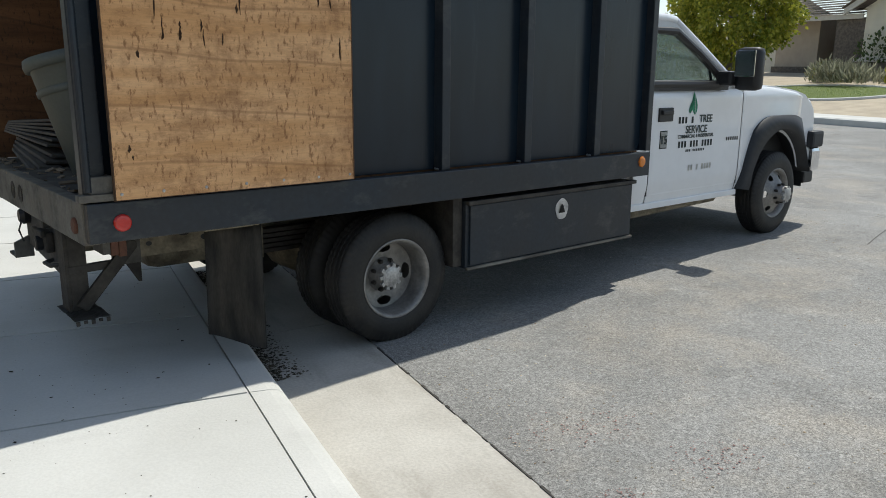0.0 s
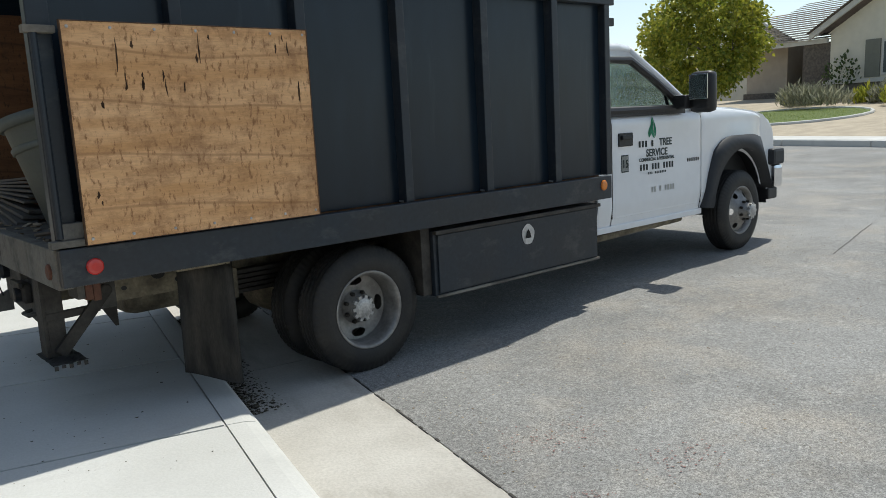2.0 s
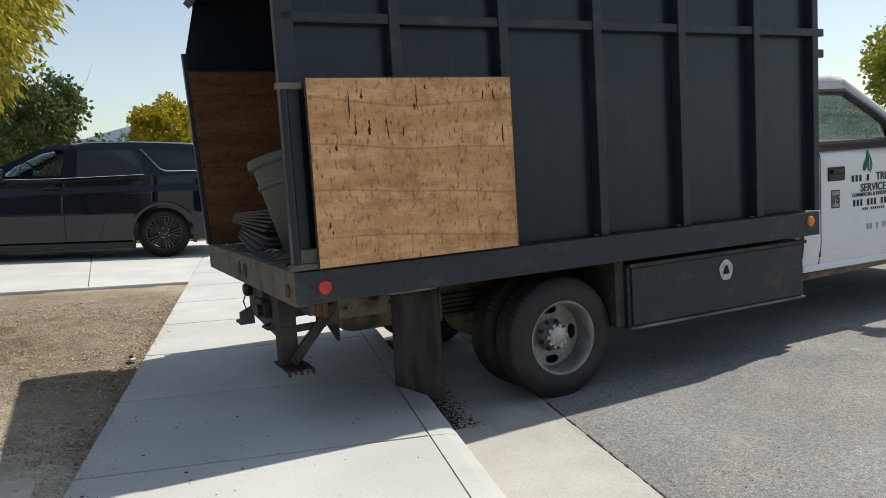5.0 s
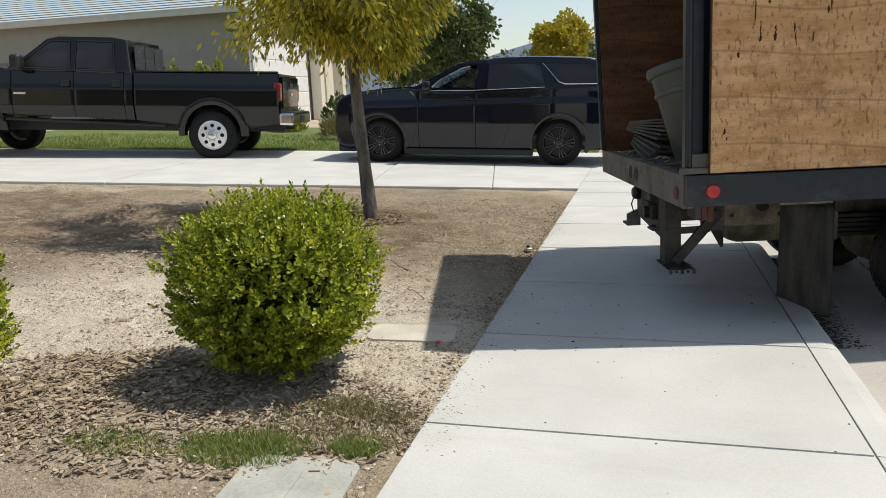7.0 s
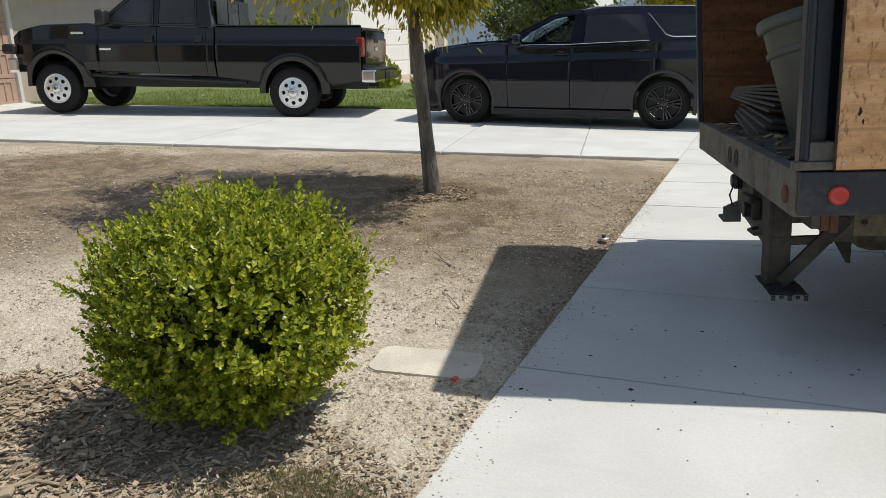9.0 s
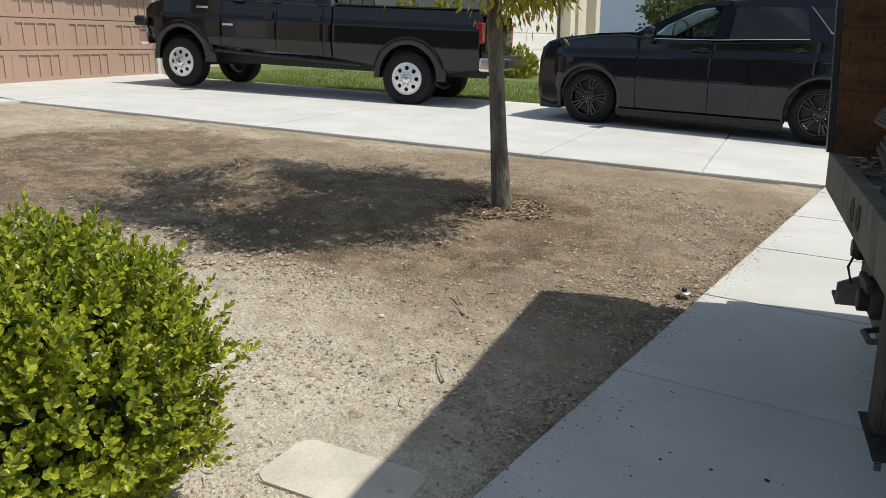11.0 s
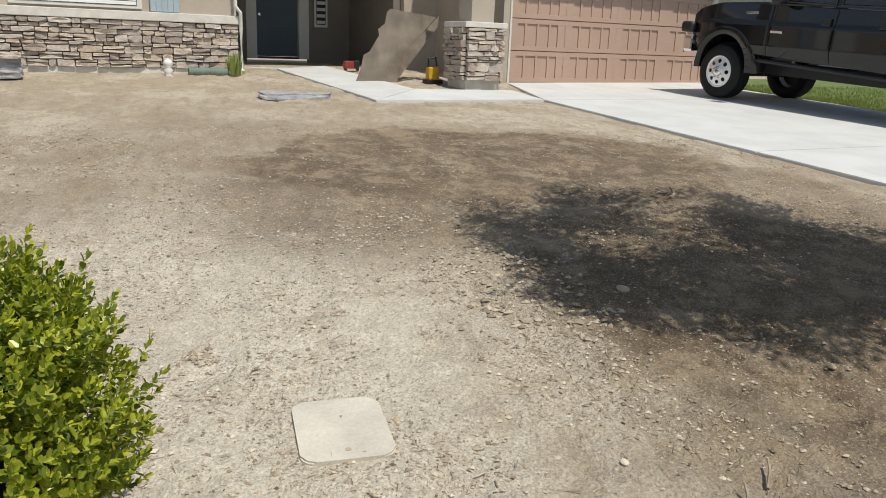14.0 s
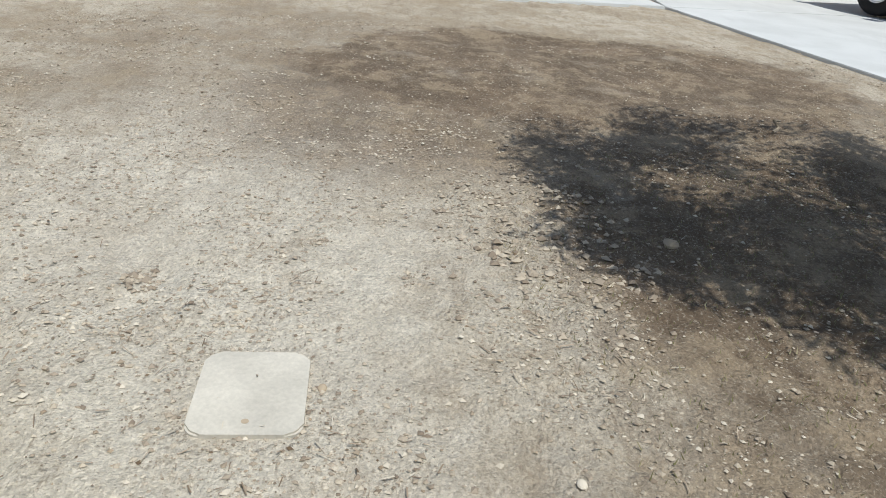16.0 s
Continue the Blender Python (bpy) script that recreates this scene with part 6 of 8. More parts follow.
for v0, v1 in ((W0 + 0.0, W0 + 0.22), (W1 - 0.22, W1 - 0.0)):
    mir = part("mirror", box(2.12, 2.27, v0, v1, 0.84, 1.0, 0.055), "blue_black", sb, "glossy dark door mirror", True)
    part("mirror_foot", box(2.16, 2.24, v0 - 0.03, v1 - 0.06, 0.80, 0.86, 0.02), "black_plastic", mir)
part("headlamp", box(3.66, 3.83, W0 - 0.40, W0 - 0.12, 0.56, 0.68, 0.035), "chrome", sb, "clear headlamp", True)
part("headlamp", box(3.66, 3.83, W1 + 0.08, W1 + 0.36, 0.56, 0.68, 0.035), "chrome", sb, "clear headlamp", True)
part("grille", box(3.82, 3.885, W1 + 0.36, W0 - 0.36, 0.40, 0.64, 0.02), "black_plastic", sb)
part("front_lip", box(3.50, 3.82, W1 + 0.12, W0 - 0.14, -0.20, -0.10, 0.02), "black_plastic", sb)
part("tail_lamp", box(-1.115, -0.95, W0 - 0.35, W0 - 0.0, 0.70, 0.86, 0.03), "tail_red", sb, "red tail lamp")
for v0 in (W0 - 0.27, W1 + 0.27):
    part("roof_bar", tube([(1.22, v0, 1.355), (1.1, v0, 1.385), (0.4, v0, 1.397), (-0.4, v0, 1.378), (-0.62, v0, 1.335)], [0.012] * 5, 8), "chrome", sb, "bright low roof rail", True)
part("underside", box(-0.9, 3.7, W1 + 0.15, W0 - 0.15, -0.12, 0.1, 0.03), "black_plastic", suv)
for u in (0, 3.04):
    car_wheel(suv, u, -0.265 + 0.265, -0.0, True, 0.385, 0.25, "black", 0)
    car_wheel(suv, u, W1 - W0 + 0.07, 0.0, False, 0.385, 0.25, "black", 0)

PICK = pose(-7.212, 17.725, 0.765, 0, -3.0, 195.03)
pk = thing("pickup_truck", "black crew-cab pickup with polished wheels, backed to the garage", "pickup", PICK)
W0, W1 = -0.02, -1.95
bed = [(-1.20, 0.20), (-0.62, 0.14)] + arc(0, 0.02, 0.54, 170, 10, 16) + [(0.62, 0.18), (0.95, 0.22), (1.36, 0.24), (1.36, 1.08), (-1.18, 1.08), (-1.22, 0.60)]
pb = part("bed_body", prism(bed, W1, W0 - 0.09, 0.035, seg=3), "black_paint", pk, "black cargo bed")
part("bed_rail_cap", box(-1.19, 1.35, W0 - 0.085, W0 + 0.0, 1.108, 1.130, 0.008), "black_plastic", pb)
part("bed_well", box(-1.2, 1.3, W1 + 0.10, W0 - 0.10, 1.02, 1.09, 0.0), "black_plastic", pb)
cabp = [(1.40, 0.26), (3.72, 0.36)] + arc(4.38, 0.10, 0.56, 168, 12, 16) + [(5.10, 0.42), (5.22, 0.60), (5.22, 0.92), (5.10, 1.03), (4.6, 1.13), (3.72, 1.16), (3.60, 1.12), (1.40, 1.09)]
pc = part("cab_body", prism(cabp, W1, W0 - 0.09, 0.04, seg=3), "black_paint", pk, "black four-door cab and hood")
gh = [(1.42, 1.07), (3.66, 1.12), (3.16, 1.46), (2.92, 1.665), (2.70, 1.715), (1.75, 1.70), (1.50, 1.66)]
part("cabin", prism(gh, W1 + 0.01, W0 - 0.01, 0.04, 0.20, 1.08, 3), "black_paint", pc)
vg = lambda w: W0 - 0.002 - 0.20 * (w - 1.08)
pane("side_window", [(1.72, 1.15), (1.74, 1.60), (2.36, 1.615), (2.38, 1.155)], vg, pc, "pick_glass", "tinted rear door window")
pane("side_window", [(2.52, 1.155), (2.50, 1.615), (2.82, 1.615), (3.06, 1.45), (3.38, 1.19)], vg, pc, "pick_glass", "tinted front door window")
for loop in ([(1.70, 1.13), (1.72, 1.625), (2.37, 1.635), (2.40, 1.135)], [(2.50, 1.135), (2.49, 1.635), (2.83, 1.635), (3.08, 1.46), (3.42, 1.17)]):
    ring_ = [(u, vg(w) + 0.006, w) for u, w in loop]
    part("window_frame", tube(ring_ + [ring_[0]], [0.014] * (len(ring_) + 1), 6), "black_plastic", pc)
for k in range(3):
    y0 = W1 + 0.22 + 0.50 * k
    part("rear_window", box(1.405, 1.415, y0, y0 + 0.46, 1.15, 1.58, 0.0, ), "pick_glass", pc)
pk_low = between((-1.28, 0.21), (-0.62, 0.15), (0.62, 0.18), (1.4, 0.26), (3.72, 0.36), (5.2, 0.44))
pk_high = between((-1.28, 1.10), (1.375, 1.10), (1.385, 1.085), (3.60, 1.125), (3.72, 1.15), (4.6, 1.12), (5.1, 1.02), (5.2, 0.90))
pk_face = lambda u, w: W0 + 0.030 - 0.26 * max(0.0, 0.50 - w) - 0.025 * max(0.0, w - 0.50) - 0.022 * max(0.0, min(1.0, (w - 0.80) / 0.07)) ** 1.4 - 0.10 * max(0.0, w - 0.86) - 0.16 * max(0.0, (u - 4.75) / 0.45) ** 2
pk_arch = ((0.0, 0.02, 0.55), (4.38, 0.10, 0.57))
flank("bed_side", -1.20, 1.37, pk_low, pk_high, pk_face, pk_arch, pb, "black_paint", "glossy black bed flank")
for nm, ua, ub, lb in (("cab_corner", 1.40, 1.545, ""), ("rear_door", 1.555, 2.435, "glossy black rear door"), ("front_door", 2.445, 3.545, "glossy black front door"), ("front_fender", 3.555, 5.19, "glossy black front fender")):
    flank(nm, ua, ub, pk_low, pk_high, pk_face, pk_arch, pc, "black_paint", lb)
for u in (1.66, 2.56):
    part("door_handle", box(u - 0.06, u + 0.09, W0 - 0.015, W0 + 0.035, 0.84, 0.95, 0.012), "black_plastic", pc)
part("belt_strip", tube([(1.5, W0 - 0.03, 1.105), (3.55, W0 - 0.03, 1.14)], [0.010, 0.010], 6), "black_plastic", pc)
part("fender_badge", box(3.78, 4.02, W0 + 0.0, W0 + 0.032, 0.97, 1.01, 0.003), "chrome", pc)
part("door_badge", box(3.28, 3.50, W0 - 0.003, W0 + 0.042, 0.70, 0.735, 0.003), "chrome", pc)
part("tow_mirror", box(3.24, 3.42, W0 + 0.04, W0 + 0.25, 1.12, 1.38, 0.05), "black_plastic", pc, "large black mirror", True)
for c, w, r, body in ((0.0, 0.02, 0.54, pb), (4.38, 0.10, 0.56, pc)):
    out, inn = arc(c, w, r + 0.11, 184, -4, 18), arc(c, w, r - 0.02, 184, -4, 18)
    bm = bmesh.new()
    ra = [bm.verts.new((u, pk_face(u, q) + 0.002, q)) for u, q in out]
    rb = [bm.verts.new((u, W0 + 0.075, q)) for u, q in inn]
    rc = [bm.verts.new((u, W0 - 0.20, q)) for u, q in inn]
    for i in range(len(ra) - 1):
        bm.faces.new((ra[i], ra[i + 1], rb[i + 1], rb[i]))
        bm.faces.new((rb[i], rb[i + 1], rc[i + 1], rc[i]))
    part("fender_flare", bm, "black_paint", body, "broad dark fender flare", True)
    part("wheel_house", box(c - 0.5, c + 0.5, W1 + 0.35, W0 - 0.33, 0.05, 0.5, 0.05), "black_plastic", body)
part("tail_lamp", box(-1.235, -1.115, W0 - 0.17, W0 + 0.016, 0.60, 0.93, 0.03), "tail_red", pb, "red tail lamp")
part("tail_lamp", box(-1.235, -1.12, W1 - 0.004, W1 + 0.17, 0.60, 0.93, 0.02), "tail_red", pb, "red tail lamp")
gate = part("tailgate", box(-1.25, -1.19, W1 + 0.19, W0 - 0.19, 0.48, 1.05, 0.02), "black_paint", pb, "black tailgate")
part("gate_handle", box(-1.26, -1.24, (W0 + W1) / 2 - 0.14, (W0 + W1) / 2 + 0.14, 0.84, 0.94, 0.01), "black_plastic", gate)
rb_ = part("rear_bumper", box(-1.45, -1.20, W1 - 0.01, W0 + 0.02, 0.18, 0.40, 0.04), "chrome", pk, "chrome rear step bumper")
part("plate_recess", box(-1.462, -1.44, (W0 + W1) / 2 - 0.18, (W0 + W1) / 2 + 0.18, 0.22, 0.35, 0.008), "black_plastic", rb_)
part("gate_badge", box(-1.262, -1.246, (W0 + W1) / 2 - 0.10, (W0 + W1) / 2 + 0.10, 0.70, 0.77, 0.006), "chrome", gate)
part("bumper_step", box(-1.43, -1.22, W1 + 0.04, W0 - 0.04, 0.392, 0.412, 0.006), "black_plastic", rb_)
part("front_bumper", box(5.12, 5.34, W1 + 0.02, W0 - 0.02, 0.30, 0.56, 0.04), "chrome", pk, "chrome front bumper")
part("bumper_guard", box(5.14, 5.40, W0 - 0.10, W0 + 0.02, 0.62, 0.80, 0.05), "black_plastic", pk, "", True)
part("side_step", tube([(0.85, W0 - 0.04, 0.16), (3.7, W0 - 0.04, 0.27)], [0.035, 0.035], 10), "black_plastic", pk)
part("frame_rail", box(-1.2, 5.0, W0 - 0.55, W0 - 0.45, 0.05, 0.22, 0.02), "black_plastic", pk)
part("frame_rail", box(-1.2, 5.0, W1 + 0.45, W1 + 0.55, 0.05, 0.22, 0.02), "black_plastic", pk)
part("axle", tube([(0, W0 - 0.3, -0.0), (0, W1 + 0.3, -0.0)], [0.07, 0.07], 12), "rusty", pk)
part("axle", tube([(4.38, W0 - 0.3, 0.02), (4.38, W1 + 0.3, 0.02)], [0.06, 0.06], 12), "rusty", pk)
for u, w in ((0, 0.0), (4.38, 0.03)):
    car_wheel(pk, u, 0.03, w, True, 0.435, 0.30, "bright", 40)
    car_wheel(pk, u, W1 - 0.03, w, False, 0.435, 0.30, "bright", 40)

# ---- the house and its front ----
E_ = Vector((-0.225, 0.974, 0)).normalized()      # along the house front
N_ = Vector((0.974, 0.225, 0)).normalized()       # out towards the street


def house_at(x, y, z):
    """A frame whose x runs along the house front, y out towards the street, z up, seen from outside."""
    m = Matrix(((E_.x, -N_.x, 0, x), (E_.y, -N_.y, 0, y), (0, 0, 1, z), (0, 0, 0, 1)))
    return m


def stones(parent, length, height, base, seed, material="ledge", turn=None, rows=(0.06, 0.15), limit=400):
    """Rough ledge stones laid in uneven courses on a wall face; x along, -y outwards."""
    r = random.Random(seed)
    made, shared = 0, []
    for k in range(14):
        bm = box(-0.5, 0.5, -0.5, 0.5, -0.5, 0.5)
        bmesh.ops.subdivide_edges(bm, edges=bm.edges[:], cuts=1)
        for v in bm.verts:
            v.co.x += r.uniform(-0.03, 0.03)
            v.co.z += r.uniform(-0.09, 0.09)
            v.co.y += r.uniform(-0.2, 0.2)
            v.co.x *= 1 - 0.05 * (abs(v.co.z) > 0.3) * r.random()
        shared.append(finish(bm, "stone", material))
    z = 0.0
    while z < height - 0.02 and made < limit:
        h = min(r.uniform(*rows), height - z)
        if height - z - h < 0.04:
            h = height - z
        x = 0.0
        while x < length - 0.005:
            l = min(r.uniform(0.10, 0.38), length - x)
            if length - x - l < 0.06:
                l = length - x
            cut = r.uniform(0.38, 0.62) if h > 0.095 and r.random() < 0.4 else 1.0
            for z_, hh in (((0.0, h),) if cut == 1.0 else ((0.0, h * cut), (h * cut, h * (1 - cut)))):
                ob = new("stone", shared[r.randrange(len(shared))])
                ob.parent = parent
                d = r.uniform(0.045, 0.11)
                mm = Matrix.Translation((x + l / 2, -0.012 - d / 4, base + z + z_ + hh / 2)) @ Matrix.Rotation(radians(r.uniform(-2.5, 2.5)), 4, "Y") @ Matrix.Diagonal((l - 0.013, d, hh - 0.013, 1))
                ob.matrix_basis = (turn @ mm) if turn is not None else mm
                made += 1
            x += l
        z += h


# garage: door of three visible panel rows and more above, surround and walls
G = house_at(-13.34, 13.54, 0.66)
gar = thing("garage_wall", "tan stucco garage front with a wide brown panel door", "house", G, kind="structure")
part("wall", box(-0.18, -0.04, 0.0, 6.0, -0.3, 2.75), "stucco", gar)
part("wall", box(4.90, 5.7, 0.0, 0.18, -0.3, 2.75), "stucco", gar)
part("wall", box(5.52, 5.7, 0.18, 6.0, -0.3, 2.75), "stucco", gar)
part("lintel", box(-0.04, 4.90, 0.0, 0.18, 2.28, 2.75), "stucco", gar)
part("door_frame", box(4.80, 4.90, -0.02, 0.10, -0.05, 2.30, 0.006), "trim", gar)
part("door_frame", box(-0.05, -0.01, -0.02, 0.10, -0.05, 2.30, 0.006), "trim", gar)
gd = part("garage_door", box(0.0, 4.80, 0.075, 0.11, 0.0, 2.27), "garage", gar, "brown raised-panel sectional garage door")
for r_ in range(4):
    z0 = 0.01 + 0.565 * r_
    bm = box(0.0, 4.80, 0.066, 0.078, z0 + 0.006, z0 + 0.555)
    box(0.0, 4.80, 0.045, 0.068, z0 + 0.006, z0 + 0.085, 0.004, bm)
    box(0.0, 4.80, 0.045, 0.068, z0 + 0.475, z0 + 0.555, 0.004, bm)
    for c_ in range(4):
        for k in range(5):
            x0 = 0.07 + 1.2 * c_ + 0.262 * k
            wide = 0.085 if k in (0, 4) else 0.022
            box(max(0.0, x0 - wide), min(4.80, x0 + wide), 0.045, 0.068, z0 + 0.084, z0 + 0.476, 0.004, bm)
    part("door_section", bm, "garage", gd, "row of recessed panels")
part("soffit", box(-0.4, 5.9, -0.55, 1.0, 2.75, 2.83), "trim", gar)
roof = part("roof", prism([(-0.62, 2.83), (3.2, 4.3), (7.0, 2.83), (7.0, 2.78), (3.2, 4.2), (-0.62, 2.75)], -0.5, 6.0), "roof", gar)
roof.matrix_basis = Matrix.Rotation(0, 4, "Z") @ Matrix(((0, 1, 0, 0), (1, 0, 0, 0), (0, 0, 1, 0), (0, 0, 0, 1)))

# stone pillar beside the garage
Pm = house_at(-12.11, 12.374, 0.58)
pil = thing("stone_pillar", "ledge-stone pillar base with a cast cap, beside the garage", "pillar", Pm, kind="structure")
part("plinth", box(0.02, 0.66, 0.02, 0.66, -0.15, 0.17, 0.01), "cap", pil)
part("core", box(0.03, 0.65, 0.03, 0.65, 0.15, 1.00), "mortar", pil)
stones(pil, 0.68, 0.83, 0.16, 3)
stones(pil, 0.66, 0.83, 0.16, 4, turn=Matrix.Translation((0.0, 0.67, 0)) @ Matrix.Rotation(radians(-90), 4, "Z"))
part("cap", box(-0.05, 0.73, -0.05, 0.73, 0.995, 1.085, 0.012), "cap", pil, "pale cast stone cap")
part("post", box(0.14, 0.56, 0.12, 0.56, 1.08, 2.7), "stucco", pil)

# entry: recess wall, front door, side light, return wall
D_ = house_at(-17.94, 9.15, 0.85)
ent = thing("entry_wall", "entry recess, its shade put into the stucco colour", "house", D_, kind="structure")
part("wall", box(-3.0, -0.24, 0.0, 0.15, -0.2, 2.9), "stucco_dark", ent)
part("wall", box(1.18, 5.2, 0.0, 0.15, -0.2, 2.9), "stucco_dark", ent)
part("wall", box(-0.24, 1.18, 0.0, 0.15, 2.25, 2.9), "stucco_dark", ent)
part("porch_ceiling", box(-3.0, 2.3, -3.4, 0.2, 2.75, 2.85), "trim", ent)
fd = part("door_1", box(0.0, 0.93, 0.05, 0.09, 0.05, 2.20, 0.004), "door_blue", ent, "dark blue-grey front door")
part("door_knob", lathe([(0.03, 0.05), (0.035, 0.0), (0.03, -0.02), (0.01, -0.025)], 16, m=Matrix.Translation((0.07, 0.03, 0.95))), "chrome", fd)
part("door_frame", box(-0.24, -0.01, -0.03, 0.12, 0.0, 2.25, 0.008), "trim", ent)
part("door_frame", box(0.94, 1.18, -0.03, 0.12, 0.0, 2.25, 0.008), "trim", ent)
part("threshold", box(0.0, 0.93, -0.06, 0.12, 0.0, 0.045, 0.005), "black_plastic", ent)
sl = part("side_light", box(1.30, 1.62, -0.045, -0.005, 0.72, 2.15, 0.01), "trim", ent, "narrow trimmed side window")
part("pane", box(1.35, 1.57, -0.05, -0.044, 0.78, 2.1), "dark_glass", sl)
for k in range(9):
    part("slat", box(1.36, 1.56, -0.056, -0.050, 0.80 + 0.14 * k, 0.87 + 0.14 * k), "trim", sl)
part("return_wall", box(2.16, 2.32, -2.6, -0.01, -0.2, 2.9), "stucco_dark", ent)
part("garage_side", box(2.33, 4.7, -2.75, -2.60, -0.2, 2.9), "stucco", ent)

# low stone wall under the living-room window
S_ = house_at(-13.674, 7.567, 0.64)
low = thing("stone_front", "tan ledge-stone wainscot under a stucco front", "house", S_, kind="structure")
part("plinth", box(-7.0, 1.25, 0.0, 0.3, -0.2, 0.10), "cap", low)
part("core", box(-7.0, 1.25, 0.03, 0.3, 0.10, 0.86), "mortar", low)
holder = part("stone_bed", box(-7.0, 1.24, 0.028, 0.034, 0.11, 0.85), "mortar", low)
stones(low, 4.6, 0.75, 0.10, 11, turn=Matrix.Translation((-3.35, 0.028, 0)), limit=290)
part("ledge_cap", box(-7.0, 1.32, -0.06, 0.3, 0.855, 0.995, 0.012), "cap", low, "pale cast ledge")
part("wall", box(-7.0, 1.24, 0.04, 0.3, 0.99, 3.0), "stucco", low)
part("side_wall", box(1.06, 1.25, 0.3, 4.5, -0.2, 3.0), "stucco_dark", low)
wd = part("window_1", box(-2.2, -0.28, -0.01, 0.05, 1.03, 2.2, 0.01), "trim", low, "white window with blinds")
part("pane", box(-2.12, -0.36, -0.016, -0.008, 1.08, 2.15), "dark_glass", wd)
for k in range(16):
    part("blind_slat", box(-2.11, -0.37, -0.022, -0.017, 1.09 + 0.066 * k, 1.145 + 0.066 * k), "whitewall", wd)
part("shutter", box(-0.16, 0.30, -0.02, 0.038, 1.0, 2.2, 0.008), "shutter_blue", low, "pale blue board shutter")
for k in range(5):
    part("shutter_board", box(-0.155 + 0.09 * k, -0.075 + 0.09 * k, -0.03, -0.019, 1.01, 2.19, 0.004), "shutter_blue", low)
part("downpipe", tube([(1.20, -0.10, 1.6), (1.20, -0.10, 1.15), (1.28, -0.10, 1.05), (1.29, -0.06, 0.8), (1.29, -0.06, 0.12), (1.29, -0.16, 0.06)], [0.032] * 6, 10), "trim", low, "white downpipe")

# things lying in front of the house
fig = house_at(-13.03, 7.70, 0.60)
bm = lathe([(0.02, 0.0), (0.07, 0.0), (0.075, 0.03), (0.05, 0.06), (0.065, 0.09), (0.07, 0.14), (0.05, 0.18), (0.075, 0.22), (0.075, 0.26), (0.045, 0.30), (0.01, 0.32)], 20, m=Matrix.Rotation(radians(90), 4, "X"))
fg = whole("garden_ornament", bm, "white_figure", "small rounded white ceramic garden ornament on the soil", "ornament", smooth=True)
fg.matrix_world = fig
bm = bmesh.new()
pp = house_at(-13.45, 7.98, 0.70)
tube([(0.04 * i, 0, 0) for i in range(17)], [0.085 if i % 2 else 0.072 for i in range(17)], 14, bm)
dp = whole("drain_pipe", bm, "green_pipe", "corrugated dull green drain pipe lying on soil", "pipe")
dp.matrix_world = pp
for spot, count, hgt, nm, lab in (((-13.55, 8.72, 0.66), 46, 0.42, "agave", "clump of upright green spear leaves by the downpipe"),):
    bm = bmesh.new()
    for i in range(count):
        a, t_ = rng.uniform(0, 6.28), rng.uniform(0.02, 0.22)
        r0 = rng.uniform(0, 0.14)
        p0 = Vector((r0 * math.cos(a), r0 * math.sin(a), 0))
        p1 = p0 + Vector((t_ * 0.5 * math.cos(a), t_ * 0.5 * math.sin(a), hgt * rng.uniform(0.6, 1.0)))
        sd = Vector((-math.sin(a), math.cos(a), 0)) * 0.018
        v = [bm.verts.new(p0 - sd), bm.verts.new(p0 + sd), bm.verts.new((p0 + p1) / 2 + sd), bm.verts.new(p1), bm.verts.new((p0 + p1) / 2 - sd)]
        bm.faces.new(v)
    ob = whole(nm, bm, "grass", lab, "plant")
    ob.matrix_world = pose(*spot)
def rough_block(lx, ly, lz, seed, uneven=0.12):
    """A broken stone: a block with chipped, uneven faces."""
    bm = bmesh.new()
    bmesh.ops.create_cube(bm, size=1.0)
    bmesh.ops.subdivide_edges(bm, edges=bm.edges[:], cuts=4, use_grid_fill=True)
    for v in bm.verts:
        k = 1 - 0.12 * (abs(v.co.x) > 0.45) * (abs(v.co.y) > 0.45) - 0.10 * (abs(v.co.z) > 0.45) * (abs(v.co.y) > 0.45)
        n1 = noise.noise(v.co * 2.3 + Vector((seed, 0, 0)))
        n2 = noise.noise(v.co * 2.3 + Vector((0, seed, 5)))
        v.co = Vector((lx * v.co.x * k * (1 + uneven * n1), ly * v.co.y * k * (1 + uneven * 1.6 * n2), lz * (v.co.z + 0.5 + 0.22 * n1 * (v.co.z > -0.4))))
    return bm


sp = thing("stone_stack", "short stack of rough grey ledge stones on soil", "stones", pose(-12.2, 5.60, 0.60, 0, 0, 12))
for i, (x, z, l, h) in enumerate(((0.0, 0.0, 0.34, 0.09), (0.03, 0.08, 0.28, 0.07), (-0.03, 0.145, 0.32, 0.09), (0.02, 0.225, 0.26, 0.06), (0.0, 0.28, 0.42, 0.075))):
    ob = part("stone", rough_block(l, 0.34, h, 3.1 * i), "slate" if i < 4 else "ledge", sp)
    ob.matrix_basis = pose(x, 0, z, 0, 0, 9 * (i % 3))
fs = whole("flagstone", rough_block(0.92, 0.34, 0.10, 4.4, 0.2), "slate", "flat rough grey slab lying on the soil", "stone")
fs.matrix_world = pose(-10.55, 9.55, 0.485, 2.9, 0, 100)

LEAN = house_at(-13.02, 10.97, 0.625) @ Matrix.Rotation(radians(6), 4, "Z") @ Matrix.Rotation(radians(-12), 4, "X")
